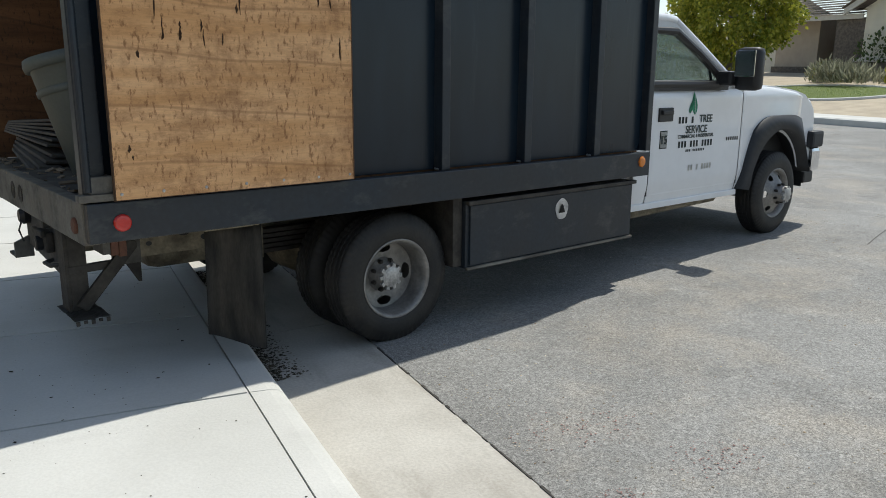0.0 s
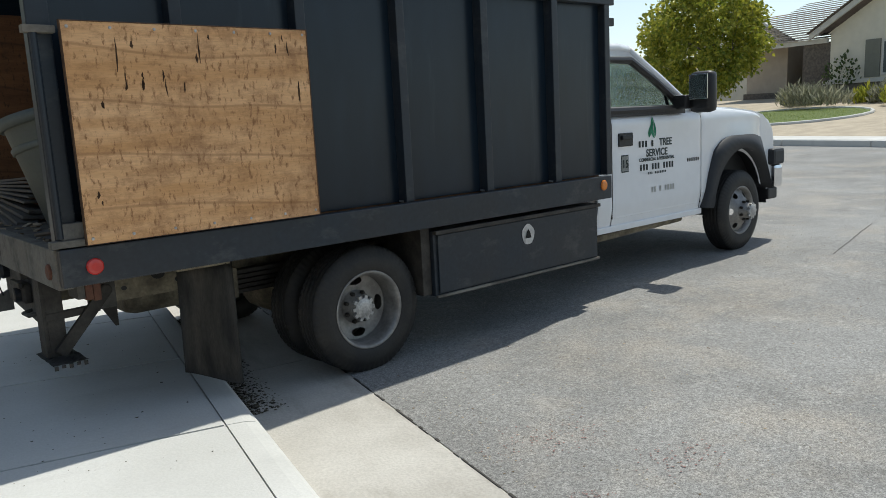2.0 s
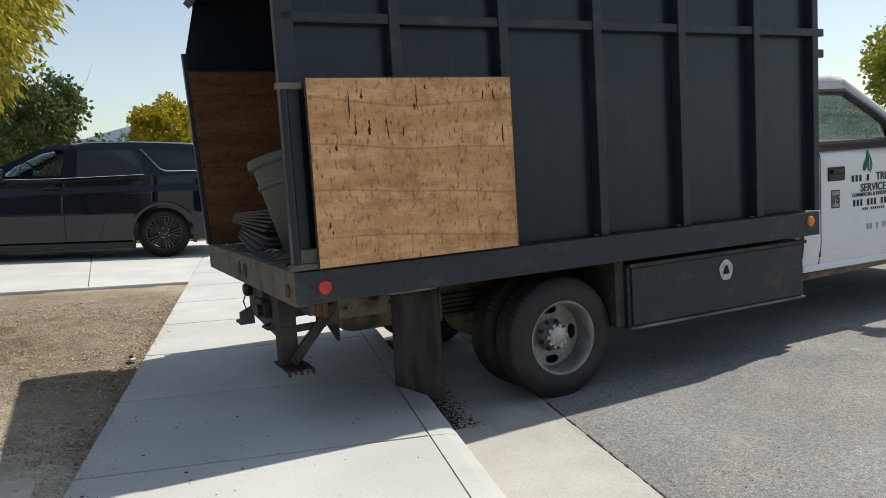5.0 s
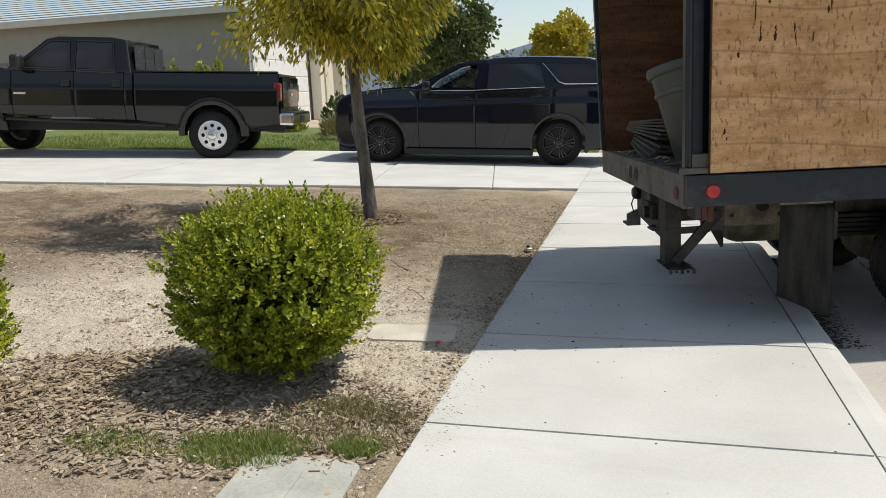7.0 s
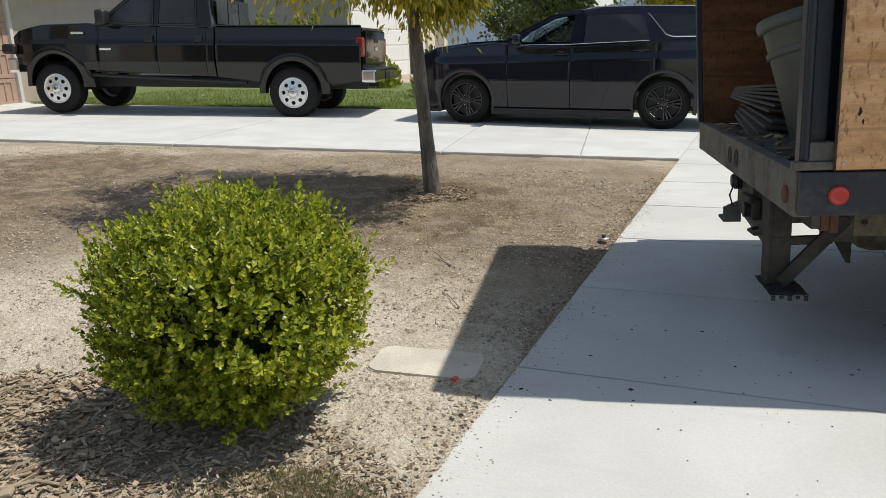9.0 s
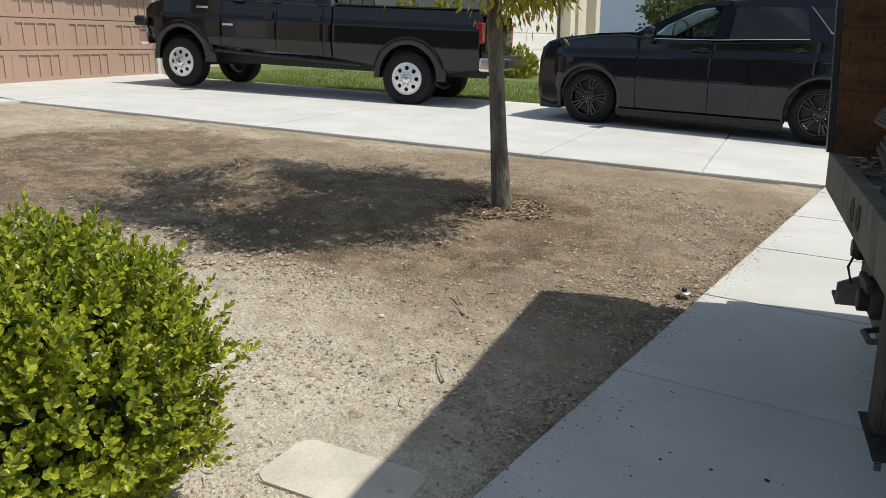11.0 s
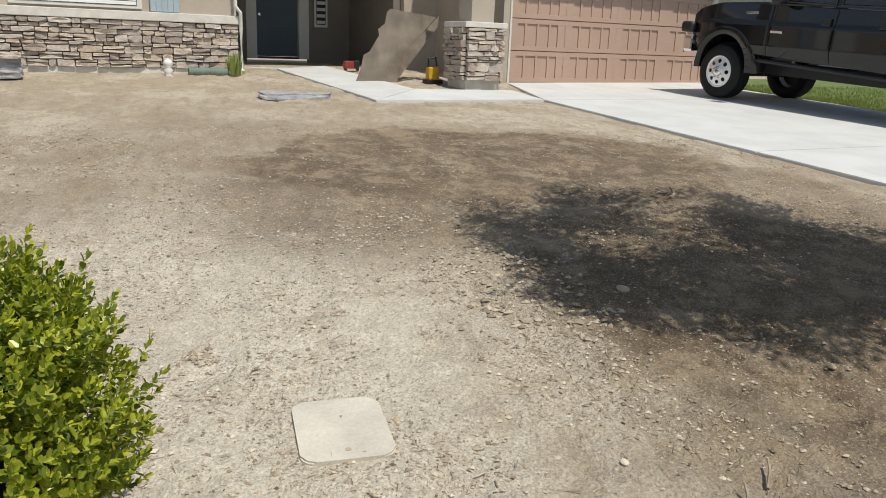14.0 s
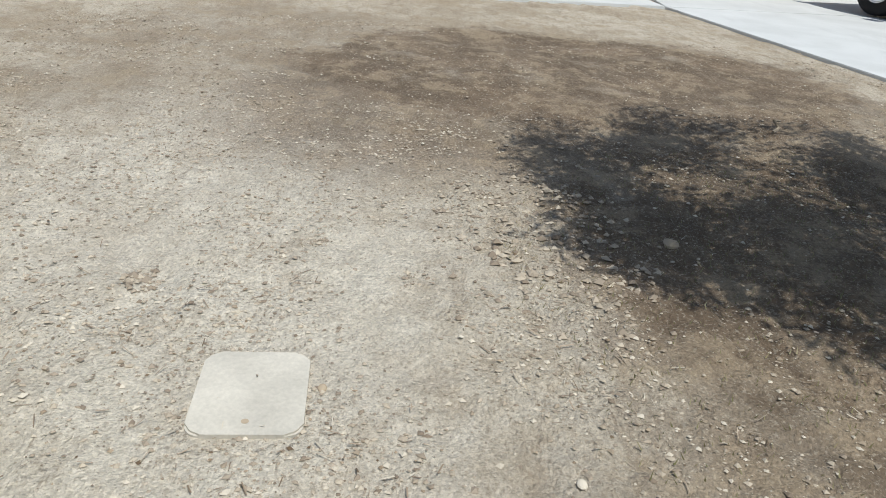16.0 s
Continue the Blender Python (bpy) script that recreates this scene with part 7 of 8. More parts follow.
# sheet of particle board leaning at the pillar, and the tools by it
bm = bmesh.new()
outline = [(-0.30, 0.0), (0.14, -0.02), (1.42, 1.16), (0.50, 1.26), (0.42, 1.20), (0.36, 1.00), (0.22, 0.90), (0.23, 0.80), (0.02, 0.52), (-0.10, 0.46), (-0.19, 0.20)]
bm.faces.new([bm.verts.new((x, 0, z)) for x, z in outline])
bmesh.ops.solidify(bm, geom=bm.faces[:], thickness=0.03)
bd = whole("leaning_board", bm, "particle", "torn weathered sheet board leaning on the entry wall", "board")
bd.matrix_world = LEAN
# the board's sunlit strip, shaped as a separate sheet in front of it
bm = bmesh.new()
bm.faces.new([bm.verts.new((x, 0, z)) for x, z in [(0.10, -0.01), (0.42, -0.03), (1.40, 0.98), (1.44, 1.17)]])
bmesh.ops.solidify(bm, geom=bm.faces[:], thickness=0.025)
bd = whole("leaning_plank", bm, "particle", "added narrow sheet standing in for the board's sunlit strip", "board")
bd.matrix_world = LEAN @ Matrix.Translation((0, -0.06, 0))
can = thing("red_generator", "small red and dark petrol machine on the path edge", "machine", house_at(-14.9, 10.75, 0.74) @ Matrix.Diagonal((0.65, 0.65, 0.65, 1)))
part("frame_block", box(0, 0.28, 0, 0.22, 0.06, 0.28, 0.03), "dull_red", can)
part("engine_block", box(0.26, 0.46, 0.02, 0.20, 0.06, 0.30, 0.03), "black_plastic", can)
for u in (0.03, 0.40):
    part("foot", box(u, u + 0.04, 0.02, 0.2, 0.0, 0.07, 0.006), "black_plastic", can)
can = thing("yellow_saw", "yellow and dark power tool standing beside the pillar", "tool", house_at(-12.9, 11.95, 0.63))
part("tool_body", box(0, 0.20, 0, 0.16, 0.06, 0.28, 0.03), "yellow_tool", can)
part("tool_handle", tube([(0.02, 0.08, 0.28), (0.02, 0.08, 0.42), (0.16, 0.08, 0.44), (0.18, 0.08, 0.3)], [0.018] * 4, 8), "black_plastic", can)
part("tool_base", box(-0.04, 0.26, -0.02, 0.18, 0.0, 0.065, 0.01), "black_plastic", can)


# ---- houses further off ----
# added out of view so the parked cars' flanks reflect something dark
side = thing("reflected_house", "plain dark stucco house added unseen for the cars to reflect", "house", pose(-12.5, -9.0, 0.4, 0, 0, 6))
part("wall", box(-26.0, 11.6, -0.2, 0.0, -0.6, 3.3), "stucco_dark", side)
part("wall", box(11.4, 11.6, -9.0, -0.2, -0.6, 3.3), "stucco_dark", side)
part("roof_slope", prism([(-26.6, 3.3), (-26.6, 3.2), (12.1, 3.2), (12.1, 3.3)], -4.5, 0.5), "roof", side)
part("gable_roof", prism([(-26.6, 3.3), (12.1, 3.3), (8.0, 5.4), (-22.5, 5.4)], -9.5, 0.5), "roof", side)

def tiled_roof(parent, length, run, rise_, x0, y0, z0, material="roof", m=None):
    """Courses of roof tile stepping up from the eave; x along the eave, y up the slope."""
    n = max(4, round(run / 0.34))
    for k in range(n):
        a, c = k / n, (k + 1) / n
        bm = bmesh.new()
        p = [(x0, y0 + run * a, z0 + rise_ * a + 0.05), (x0 + length, y0 + run * a, z0 + rise_ * a + 0.05), (x0 + length, y0 + run * c + 0.04, z0 + rise_ * c + 0.01), (x0, y0 + run * c + 0.04, z0 + rise_ * c + 0.01)]
        bm.faces.new([bm.verts.new(q) for q in p])
        bmesh.ops.solidify(bm, geom=bm.faces[:], thickness=0.05)
        ob = part("tile_course", bm, material, parent)
        if m is not None:
            ob.matrix_basis = m


# neighbour past the lawn: grey flank with shallow tiled roof, white door, cream columns
NB = Matrix(((0.9995, -0.0329, 0, -24.72), (0.0329, 0.9995, 0, 28.35), (0, 0, 1, 1.2), (0, 0, 0, 1)))
nb = thing("neighbour_house", "grey-green stucco house with a pale tiled roof", "house", NB)
part("wall", box(-4.0, 12.5, 0.0, 0.2, -1.2, 3.15), "stucco_grey", nb)
part("wall", box(12.3, 12.5, 0.2, 6.0, -1.2, 3.15), "stucco_grey", nb)
part("fascia", box(-4.5, 12.6, -0.55, -0.45, 3.0, 3.22, 0.01), "trim", nb)
part("soffit", box(-4.5, 12.6, -0.5, 0.2, 3.13, 3.17), "trim", nb)
tiled_roof(nb, 17.1, 6.0, 2.2, -4.5, -0.6, 3.2)
for x0 in (2.6, 5.4, 7.2):
    s_ = part("shutter", box(x0, x0 + 0.7, -0.06, 0.0, 0.5, 1.9, 0.01), "shutter_wood", nb)
gd = part("garage_door", box(12.5, 12.56, 0.15, 4.75, -1.2, 2.75), "whitewall", nb, "white panelled garage door")
for k in range(7):
    part("door_panel", box(12.555, 12.575, 0.2, 4.7, -1.15 + 0.55 * k, -0.65 + 0.55 * k, 0.008), "whitewall", gd)
part("column", box(12.6, 13.0, 4.95, 5.35, -1.2, 3.0, 0.02), "cream", nb)
part("column", box(12.9, 13.3, 6.6, 7.0, -1.2, 3.0, 0.02), "cream", nb)
part("wall", box(12.3, 12.5, 6.0, 8.5, -1.2, 3.15), "cream", nb)

# house across the street
AX = pose(31.0, 28.3, 0.5, 0, 0, -90)       # x runs to smaller y, y runs away from the street
ac = thing("opposite_house", "cream house with grey tile roof, stone wainscot and shuttered window", "house", AX)
part("wall", box(0.6, 9.5, 0.0, 0.3, -0.4, 3.6), "cream", ac)
part("gable", prism([(0.4, 3.6), (5.0, 6.2), (9.7, 3.6)], 0.0, 0.3), "cream", ac)
part("recess_wall", box(-2.3, 0.6, 3.0, 3.2, -0.4, 3.4), "stucco_dark", ac)
part("recess_side", box(0.6, 0.8, 0.3, 3.2, -0.4, 3.4), "stucco_dark", ac)
part("left_wing", box(-4.6, -2.3, 1.0, 4.0, -0.4, 3.4), "stucco", ac)
part("wing_stone", box(-4.7, -2.2, 0.9, 1.0, -0.4, 1.3), "ledge_grey", ac)
part("wainscot", box(0.5, 9.6, -0.12, 0.0, -0.4, 1.5), "mortar", ac)
stones(ac, 5.0, 1.85, -0.35, 21, "ledge_grey", turn=Matrix.Translation((0.5, -0.12, 0)), rows=(0.12, 0.22), limit=120)
part("wainscot_cap", box(0.4, 9.7, -0.20, 0.02, 1.5, 1.66, 0.01), "trim", ac)
wn_ = part("window_3", box(2.9, 5.0, -0.06, 0.0, 1.75, 3.15, 0.02), "trim", ac, "white double window")
for k in range(2):
    part("pane", box(3.0 + 1.0 * k, 3.9 + 1.0 * k, -0.07, -0.058, 1.85, 3.05), "window_grey", wn_)
part("shutter", box(2.2, 2.84, -0.06, 0.0, 1.7, 3.2, 0.01), "shutter_wood", ac)
part("shutter", box(5.08, 5.7, -0.06, 0.0, 1.7, 3.2, 0.01), "shutter_wood", ac)
part("stone_pier", box(-0.75, 0.58, 0.02, 0.42, -0.4, 3.3, 0.02), "ledge_grey", ac, "dark stone-faced pier beside the recess")
vt = part("gable_vent", box(4.6, 5.3, -0.05, 0.0, 3.6, 4.4, 0.01), "trim", ac)
for k in range(5):
    part("slat", box(4.66, 5.24, -0.065, -0.045, 3.66 + 0.14 * k, 3.74 + 0.14 * k), "cap", vt)
part("fascia", prism([(-0.1, 3.4), (5.0, 6.3), (10.2, 3.4), (10.2, 3.65), (5.0, 6.55), (-0.1, 3.65)], -0.5, -0.4), "trim", ac)
part("fascia", box(-4.9, 0.5, -0.1, 0.0, 3.25, 3.45), "trim", ac)
tiled_roof(ac, 5.6, 6.0, 2.4, -5.0, -0.2, 3.4)
for sgn in (0, 1):
    bm = bmesh.new()
    p = [(-0.2, -0.6, 3.66), (5.0, -0.6, 6.65), (5.0, 8, 6.65), (-0.2, 8, 3.66)] if sgn == 0 else [(10.3, -0.6, 3.66), (5.0, -0.6, 6.65), (5.0, 8, 6.65), (10.3, 8, 3.66)]
    bm.faces.new([bm.verts.new(q) for q in p])
    bmesh.ops.solidify(bm, geom=bm.faces[:], thickness=0.12)
    part("roof_slope", bm, "roof", ac)
ac2 = thing("next_house", "cream gabled house with clay tile roof beyond the tree", "house", pose(34, 40.5, 0.5, 0, 0, -90))
part("wall", box(0, 9, 0, 0.3, -0.4, 3.2), "cream", ac2)
part("gable", prism([(3.4, 3.2), (6.4, 4.9), (9.4, 3.2)], 0.0, 0.3), "cream", ac2)
part("fascia", prism([(3.1, 3.1), (6.4, 5.0), (9.7, 3.1), (9.7, 3.35), (6.4, 5.25), (3.1, 3.35)], -0.35, -0.25), "trim", ac2)
tiled_roof(ac2, 12, 6, 2.6, -2, -0.3, 3.2, "roof_red")

# far kerb, walk, sandy yard and lawn ring
far_rise = lambda x, y: 0.36 + 0.095 * (x - 19.3)
far = thing("far_pavement", "far kerb and pale sidewalk across the street", "sidewalk", kind="structure")
for k in range(-8, 22):
    part("kerb_stone", box(17.4, 17.62, 2.4 * k + 0.01, 2.4 * k + 2.39, 0.05, 0.37, 0.02), "walk", far)
    part("slab", box(17.63, 19.3, 2.4 * k + 0.01, 2.4 * k + 2.39, 0.05, 0.375, 0.01), "walk", far)
bm = slab([(19.31, -20), (31.5, -20), (31.5, 60), (19.31, 60)], far_rise, 1.5, 0)
whole("far_yard", bm, "sand", "sandy front yard across the street", "yard", kind="structure")
ringp = [(23.9 + 2.4 * math.cos(a), 24.4 + 3.0 * math.sin(a)) for a in [2 * math.pi * i / 28 for i in range(28)]]
fl = slab(ringp, lambda x, y: far_rise(x, y) + 0.03, 0.1, 0)
whole("far_lawn", fl, "lawn", "small oval lawn across the street", "lawn", kind="structure")
bm = bmesh.new()
tube([(x, y, far_rise(x, y) + 0.02) for x, y in ringp + ringp[:2]], [0.065] * (len(ringp) + 2), 8, bm)
whole("lawn_edging", bm, "walk", "pale concrete mowing strip round the lawn", "edging", kind="structure")

# ---- trees and bushes ----
def leaf_cloud(name, spots, length, width, droop, material, seed, fold=0.25):
    """Small pointed leaves, one at each spot (place, outward direction)."""
    r = random.Random(seed)
    verts, faces = [], []
    for p, d in spots:
        a = r.uniform(0, 6.28)
        d = (d + Vector((r.uniform(-1, 1), r.uniform(-1, 1), r.uniform(-1, 1))) * 0.7).normalized()
        d = (d + Vector((0, 0, -droop * r.uniform(0.4, 1.2)))).normalized()
        side = d.cross(Vector((math.cos(a), math.sin(a), r.uniform(-0.4, 0.4))))
        if side.length < 0.05:
            continue
        side.normalize()
        up = side.cross(d)
        l, w = length * r.uniform(0.6, 1.25), width * r.uniform(0.7, 1.2)
        n = len(verts)
        verts += [p, p + d * l * 0.45 + side * w + up * w * fold, p + d * l, p + d * l * 0.45 - side * w + up * w * fold]
        faces += [(n, n + 1, n + 2), (n, n + 2, n + 3)]
    return cloud(name, verts, faces, material)


def limb(start, dirn, length, r0, r, bm, depth, tips):
    """A branch that bends and forks; its ends are gathered in tips."""
    pts, rad, p, d = [start], [r0], start.copy(), dirn.copy()
    for i in range(5):
        d = (d + Vector((r.uniform(-1, 1), r.uniform(-1, 1), r.uniform(-0.6, 0.6))) * 0.22).normalized()
        p = p + d * length / 5
        pts.append(p.copy())
        rad.append(r0 * (1 - 0.14 * (i + 1)))
        if depth == 0 or i > 1:
            tips.append((p.copy(), d.copy()))
    tube(pts, rad, 6, bm)
    if depth:
        for k in range(3):
            j = r.randrange(2, 6)
            nd = (d + Vector((r.uniform(-1, 1), r.uniform(-1, 1), r.uniform(-0.5, 0.7))) * 0.9).normalized()
            limb(pts[j], nd, length * r.uniform(0.5, 0.75), rad[j] * 0.6, r, bm, depth - 1, tips)


def tree(name, label, base, trunk, crown_c, crown_r, n_leaves, leaf, leaf_mat_, seed, droop=0.8, limbs=8, clump=0.22, group="", narrow=0.0):
    """trunk: its points and radii; the crown's clumps of leaves fill an uneven ellipsoid, with gaps."""
    r = random.Random(seed)
    t = thing(name, label, "tree", pose(*base), group)
    bm = bmesh.new()
    pts = [Vector(p) for p, _ in trunk]
    tube(pts, [q for _, q in trunk], 14, bm)
    part("trunk", bm, "bark", t, "ridged grey trunk", True)
    tips, lb = [], bmesh.new()
    top = pts[-1]
    cc, cr = Vector(crown_c), Vector(crown_r)
    for i in range(limbs):
        a = 2 * math.pi * i / limbs + r.uniform(-0.3, 0.3)
        aim = cc + Vector((cr.x * 0.75 * math.cos(a), cr.y * 0.75 * math.sin(a), cr.z * r.uniform(-0.5, 0.7)))
        s = pts[-1 if i % 2 else -2]
        limb(s, (aim - s).normalized(), (aim - s).length, trunk[-1][1] * 0.55, r, lb, 1, tips)
    part("branchwork", lb, "bark", t, "", True)
    spots, clumps = [], []
    while len(clumps) < max(30, n_leaves // 45):
        u = Vector((r.gauss(0, 1), r.gauss(0, 1), r.gauss(0, 1))).normalized()
        k = r.uniform(0.45, 1.0) ** 0.6
        q = cc + Vector((u.x * cr.x, u.y * cr.y, u.z * cr.z)) * k * (1 + 0.22 * noise.noise(u * 2.3 + Vector((seed, 0, 0))))
        if q.z < cc.z:                  # narrower below
            k = 1 - narrow * min(1.0, (cc.z - q.z) / cr.z)
            q = Vector((cc.x + (q.x - cc.x) * k, cc.y + (q.y - cc.y) * k, q.z))
        if noise.noise(q * 1.3 + Vector((seed, 3, 0))) > (-0.18 if narrow == 0 else 0.04):
            clumps.append((q, u))
    for q, u in clumps + [(p, d) for p, d in tips if (p - cc).length < max(cr)]:
        for k in range(n_leaves // (len(clumps) + len(tips)) + 1):
            off = Vector((r.gauss(0, 1), r.gauss(0, 1), r.gauss(0, 1))) * clump * 0.55
            spots.append((q + off, (u + off.normalized()).normalized()))
    ob = new("crown", leaf_cloud("crown", spots, leaf[0], leaf[1], droop, leaf_mat_, seed))
    ob.parent = t
    tagged(ob, kind="stuff")
    return t


tree("yard_tree", "young yard tree with drooping yellow-green leaves", (-2.341, 12.404, 0.10),
     [((0, 0, -0.15), 0.10), ((0, 0, 0.04), 0.078), ((-0.03, 0, 0.5), 0.062), ((-0.07, 0.0, 1.2), 0.055), ((-0.12, 0.02, 1.9), 0.047), ((-0.10, 0.0, 2.5), 0.032)],
     (-0.05, -0.1, 2.66), (1.6, 1.5, 1.28), 43000, (0.080, 0.0150), "tree_leaf", 5, 1.0, 13, 0.15, narrow=0.55)

# box bush by the walk
def bush(name, label, c, rx, rz, n, seed, leafn=(0.030, 0.011)):
    r = random.Random(seed)
    t = thing(name, label, "bush", pose(*c))
    bm = bmesh.new()
    for i in range(9):
        a = 2 * math.pi * i / 9
        tube([(0, 0, -0.06), (0.10 * math.cos(a), 0.10 * math.sin(a), rz * 0.5), (0.75 * rx * math.cos(a), 0.75 * rx * math.sin(a), rz * 1.2)], [0.014, 0.011, 0.004], 5, bm)
    tagged(part("stems", bm, "bark", t, "thin grey stems"), kind="stuff")
    # added dark core, in place of the shade behind the leaves
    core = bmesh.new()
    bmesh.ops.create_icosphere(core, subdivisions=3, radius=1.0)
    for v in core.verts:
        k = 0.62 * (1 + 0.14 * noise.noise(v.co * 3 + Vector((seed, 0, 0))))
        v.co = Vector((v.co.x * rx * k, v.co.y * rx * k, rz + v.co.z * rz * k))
    part("shade_core", core, "bush_core", t, "added dark core painted as deep shade inside the bush")
    verts, faces = [], []
    for i in range(n):
        # one sprig: a shoot with pairs of round-ended leaves
        u = Vector((r.gauss(0, 1), r.gauss(0, 1), r.gauss(0, 1))).normalized()
        u = Vector((math.copysign(abs(u.x) ** 0.85, u.x), math.copysign(abs(u.y) ** 0.85, u.y), math.copysign(abs(u.z) ** 0.8, u.z)))
        lump = 1 + 0.13 * noise.noise(u * 2.6 + Vector((seed, 0, 0))) + 0.13 * noise.noise(u * 7 + Vector((0, seed, 0)))
        k = (0.93 - 0.36 * r.random() ** 1.8) * lump + (0.17 * r.random() if r.random() < 0.15 else 0)
        p = Vector((u.x * rx * k, u.y * rx * k, rz + u.z * rz * k))
        if u.z < 0:                     # drawn in towards the foot
            p.x, p.y = p.x * (1 - 0.22 * u.z * u.z), p.y * (1 - 0.22 * u.z * u.z)
        if p.z < 0.02:
            continue
        d = (u * 0.8 + Vector((r.uniform(-0.5, 0.5), r.uniform(-0.5, 0.5), 0.75))).normalized()
        ax = d.cross(Vector((r.uniform(-1, 1), r.uniform(-1, 1), 0.3))).normalized()
        ay = d.cross(ax)
        for q in range(9):
            a, up_ = q * 2.4 + r.uniform(-0.3, 0.3), q / 8
            out = ax * math.cos(a) + ay * math.sin(a)
            ld = (out * (1.0 - 0.65 * up_) + d * (0.35 + 0.8 * up_)).normalized()
            side = ld.cross(d)
            if side.length < 0.05:
                continue
            side.normalize()
            nrm = side.cross(ld)
            l = leafn[0] * r.uniform(0.75, 1.15) * (1 - 0.3 * up_)
            w = leafn[1] * r.uniform(0.8, 1.15) * (1 - 0.3 * up_)
            o, c = p + d * (0.055 * up_), len(verts)
            verts += [o, o + ld * l * 0.4 + side * w * 0.85 + nrm * w * 0.25, o + ld * l * 0.8 + side * w * 0.8 + nrm * w * 0.2, o + ld * l - nrm * w * 0.1,
                      o + ld * l * 0.8 - side * w * 0.8 + nrm * w * 0.2, o + ld * l * 0.4 - side * w * 0.85 + nrm * w * 0.25]
            faces += [(c, c + 1, c + 2, c + 3), (c, c + 3, c + 4, c + 5)]
    ob = new("foliage", cloud("foliage", verts, faces, "bush_leaf"))
    ob.parent = t
    tagged(ob, kind="stuff")
    return t


BUSH = (-1.285, 8.255, 0.072)
bush("box_bush", "rounded bright green box bush on mulched soil", BUSH, 0.44, 0.385, 4200, 3, (0.028, 0.0088))
bush("box_bush", "second rounded green bush on mulched soil", (-2.46, 7.34, 0.10), 0.40, 0.36, 2600, 8, (0.031, 0.0095))

# trees beyond
tree("street_tree", "round olive-green tree across the street", (24.0, 28.2, 0.4), [((0, 0, 0), 0.16), ((0, 0, 1.0), 0.12), ((0.1, 0, 2.0), 0.10), ((0.1, 0, 3.0), 0.07)], (0.0, 0.0, 3.45), (2.1, 2.45, 2.2), 19000, (0.17, 0.06), "street_leaf", 12, 0.4, 8, 0.26)
tree("golden_tree", "golden-leaved tree beyond the drive", (-3.4, 42, 0.4), [((0, 0, 0), 0.16), ((0, 0, 1.2), 0.13), ((0.1, 0, 2.2), 0.08)], (0, 0, 3.05), (1.25, 1.25, 1.05), 6000, (0.20, 0.08), "yellow_leaf", 13, 0.3, 7, 0.22)
tree("green_tree", "dark green tree behind the neighbouring house", (-7.6, 38, 0.5), [((0, 0, 0), 0.2), ((0, 0, 1.6), 0.15), ((0.1, 0, 2.6), 0.1)], (0, 0, 3.4), (1.7, 1.7, 1.6), 7000, (0.20, 0.08), "far_leaf", 14, 0.3, 7, 0.28)
for i, (x, y, s) in enumerate(((-5.3, 44, 0.8), (-1.0, 46, 0.8), (-9.5, 44, 1.2), (-12, 46, 1.2), (1.5, 50, 0.9), (6, 55, 1.2))):
    tree("garden_tree", "low dark green garden tree far off", (x, y, 0.4), [((0, 0, 0), 0.14), ((0, 0, 0.9), 0.1), ((0, 0, 1.6), 0.07)], (0, 0, 2.2 * s), (1.9, 1.6, 1.25 * s), 3000, (0.22, 0.09), "far_leaf", 30 + i, 0.3, 6, 0.3, "far garden trees")


def shrub(name, label, x, y, z, rx, rz, n, seed, material="far_leaf", leaf=(0.12, 0.02), group=""):
    r = random.Random(seed)
    spots = []
    for i in range(n):
        a, k = r.uniform(0, 6.28), r.random() ** 0.6
        spots.append((Vector((rx * k * math.cos(a), rx * k * math.sin(a), rz * r.random() * (1 - 0.5 * k))), Vector((math.cos(a) * 0.5, math.sin(a) * 0.5, 1))))
    ob = new(name, leaf_cloud(name, spots, leaf[0], leaf[1], -0.3, material, seed))
    ob.matrix_world = pose(x, y, z)
    return tagged(ob, label, "shrub", group)


for i in range(26):
    y = 12.5 + 0.58 * i + rng.uniform(-0.3, 0.3)
    shrub("ornamental_grass", "low grey-green ornamental grass clump before the opposite house", 27.6 + rng.uniform(-1.2, 1.4), y, 1.12, rng.uniform(0.5, 0.8), rng.uniform(0.5, 0.9), 500, 60 + i, "sage" if i % 4 else "street_leaf", (0.30, 0.03), "planting bed")
for i in range(9):
    shrub("hedge_shrub", "leafy green shrub before the neighbouring house", -16.5 + 1.45 * i + rng.uniform(-0.3, 0.3), 27.3 - 0.3 * i + rng.uniform(-0.4, 0.4), 0.72 - 0.06 * i, rng.uniform(0.4, 0.7), rng.uniform(0.7, 1.3), 600, 80 + i, "street_leaf" if i % 2 else "far_leaf", (0.14, 0.05), "neighbour planting")
for i, (x, z, rr) in enumerate(((-14.5, 0.7, 0.5), (-14.0, 0.7, 0.42), (-13.1, 0.7, 0.6), (-12.5, 0.65, 0.55))):
    shrub("tall_shrub", "leafy yellow-green shrub against the neighbouring wall", x, 27.2, z, rr, 2.15, 1500, 110 + i, "street_leaf", (0.13, 0.05), "neighbour planting")
for i in range(4):
    shrub("flower_clump", "pale dry flowering clump at the lawn's edge", -6.9 + 0.75 * i, 23.0 + 0.2 * i, 0.4, 0.45, 0.6, 600, 95 + i, "dry_grass", (0.20, 0.02), "flower clumps")

shrub("wall_vine", "dark straggling vine climbing the opposite house", 30.85, 27.0, 1.9, 0.75, 1.5, 260, 140, "far_leaf", (0.16, 0.06))

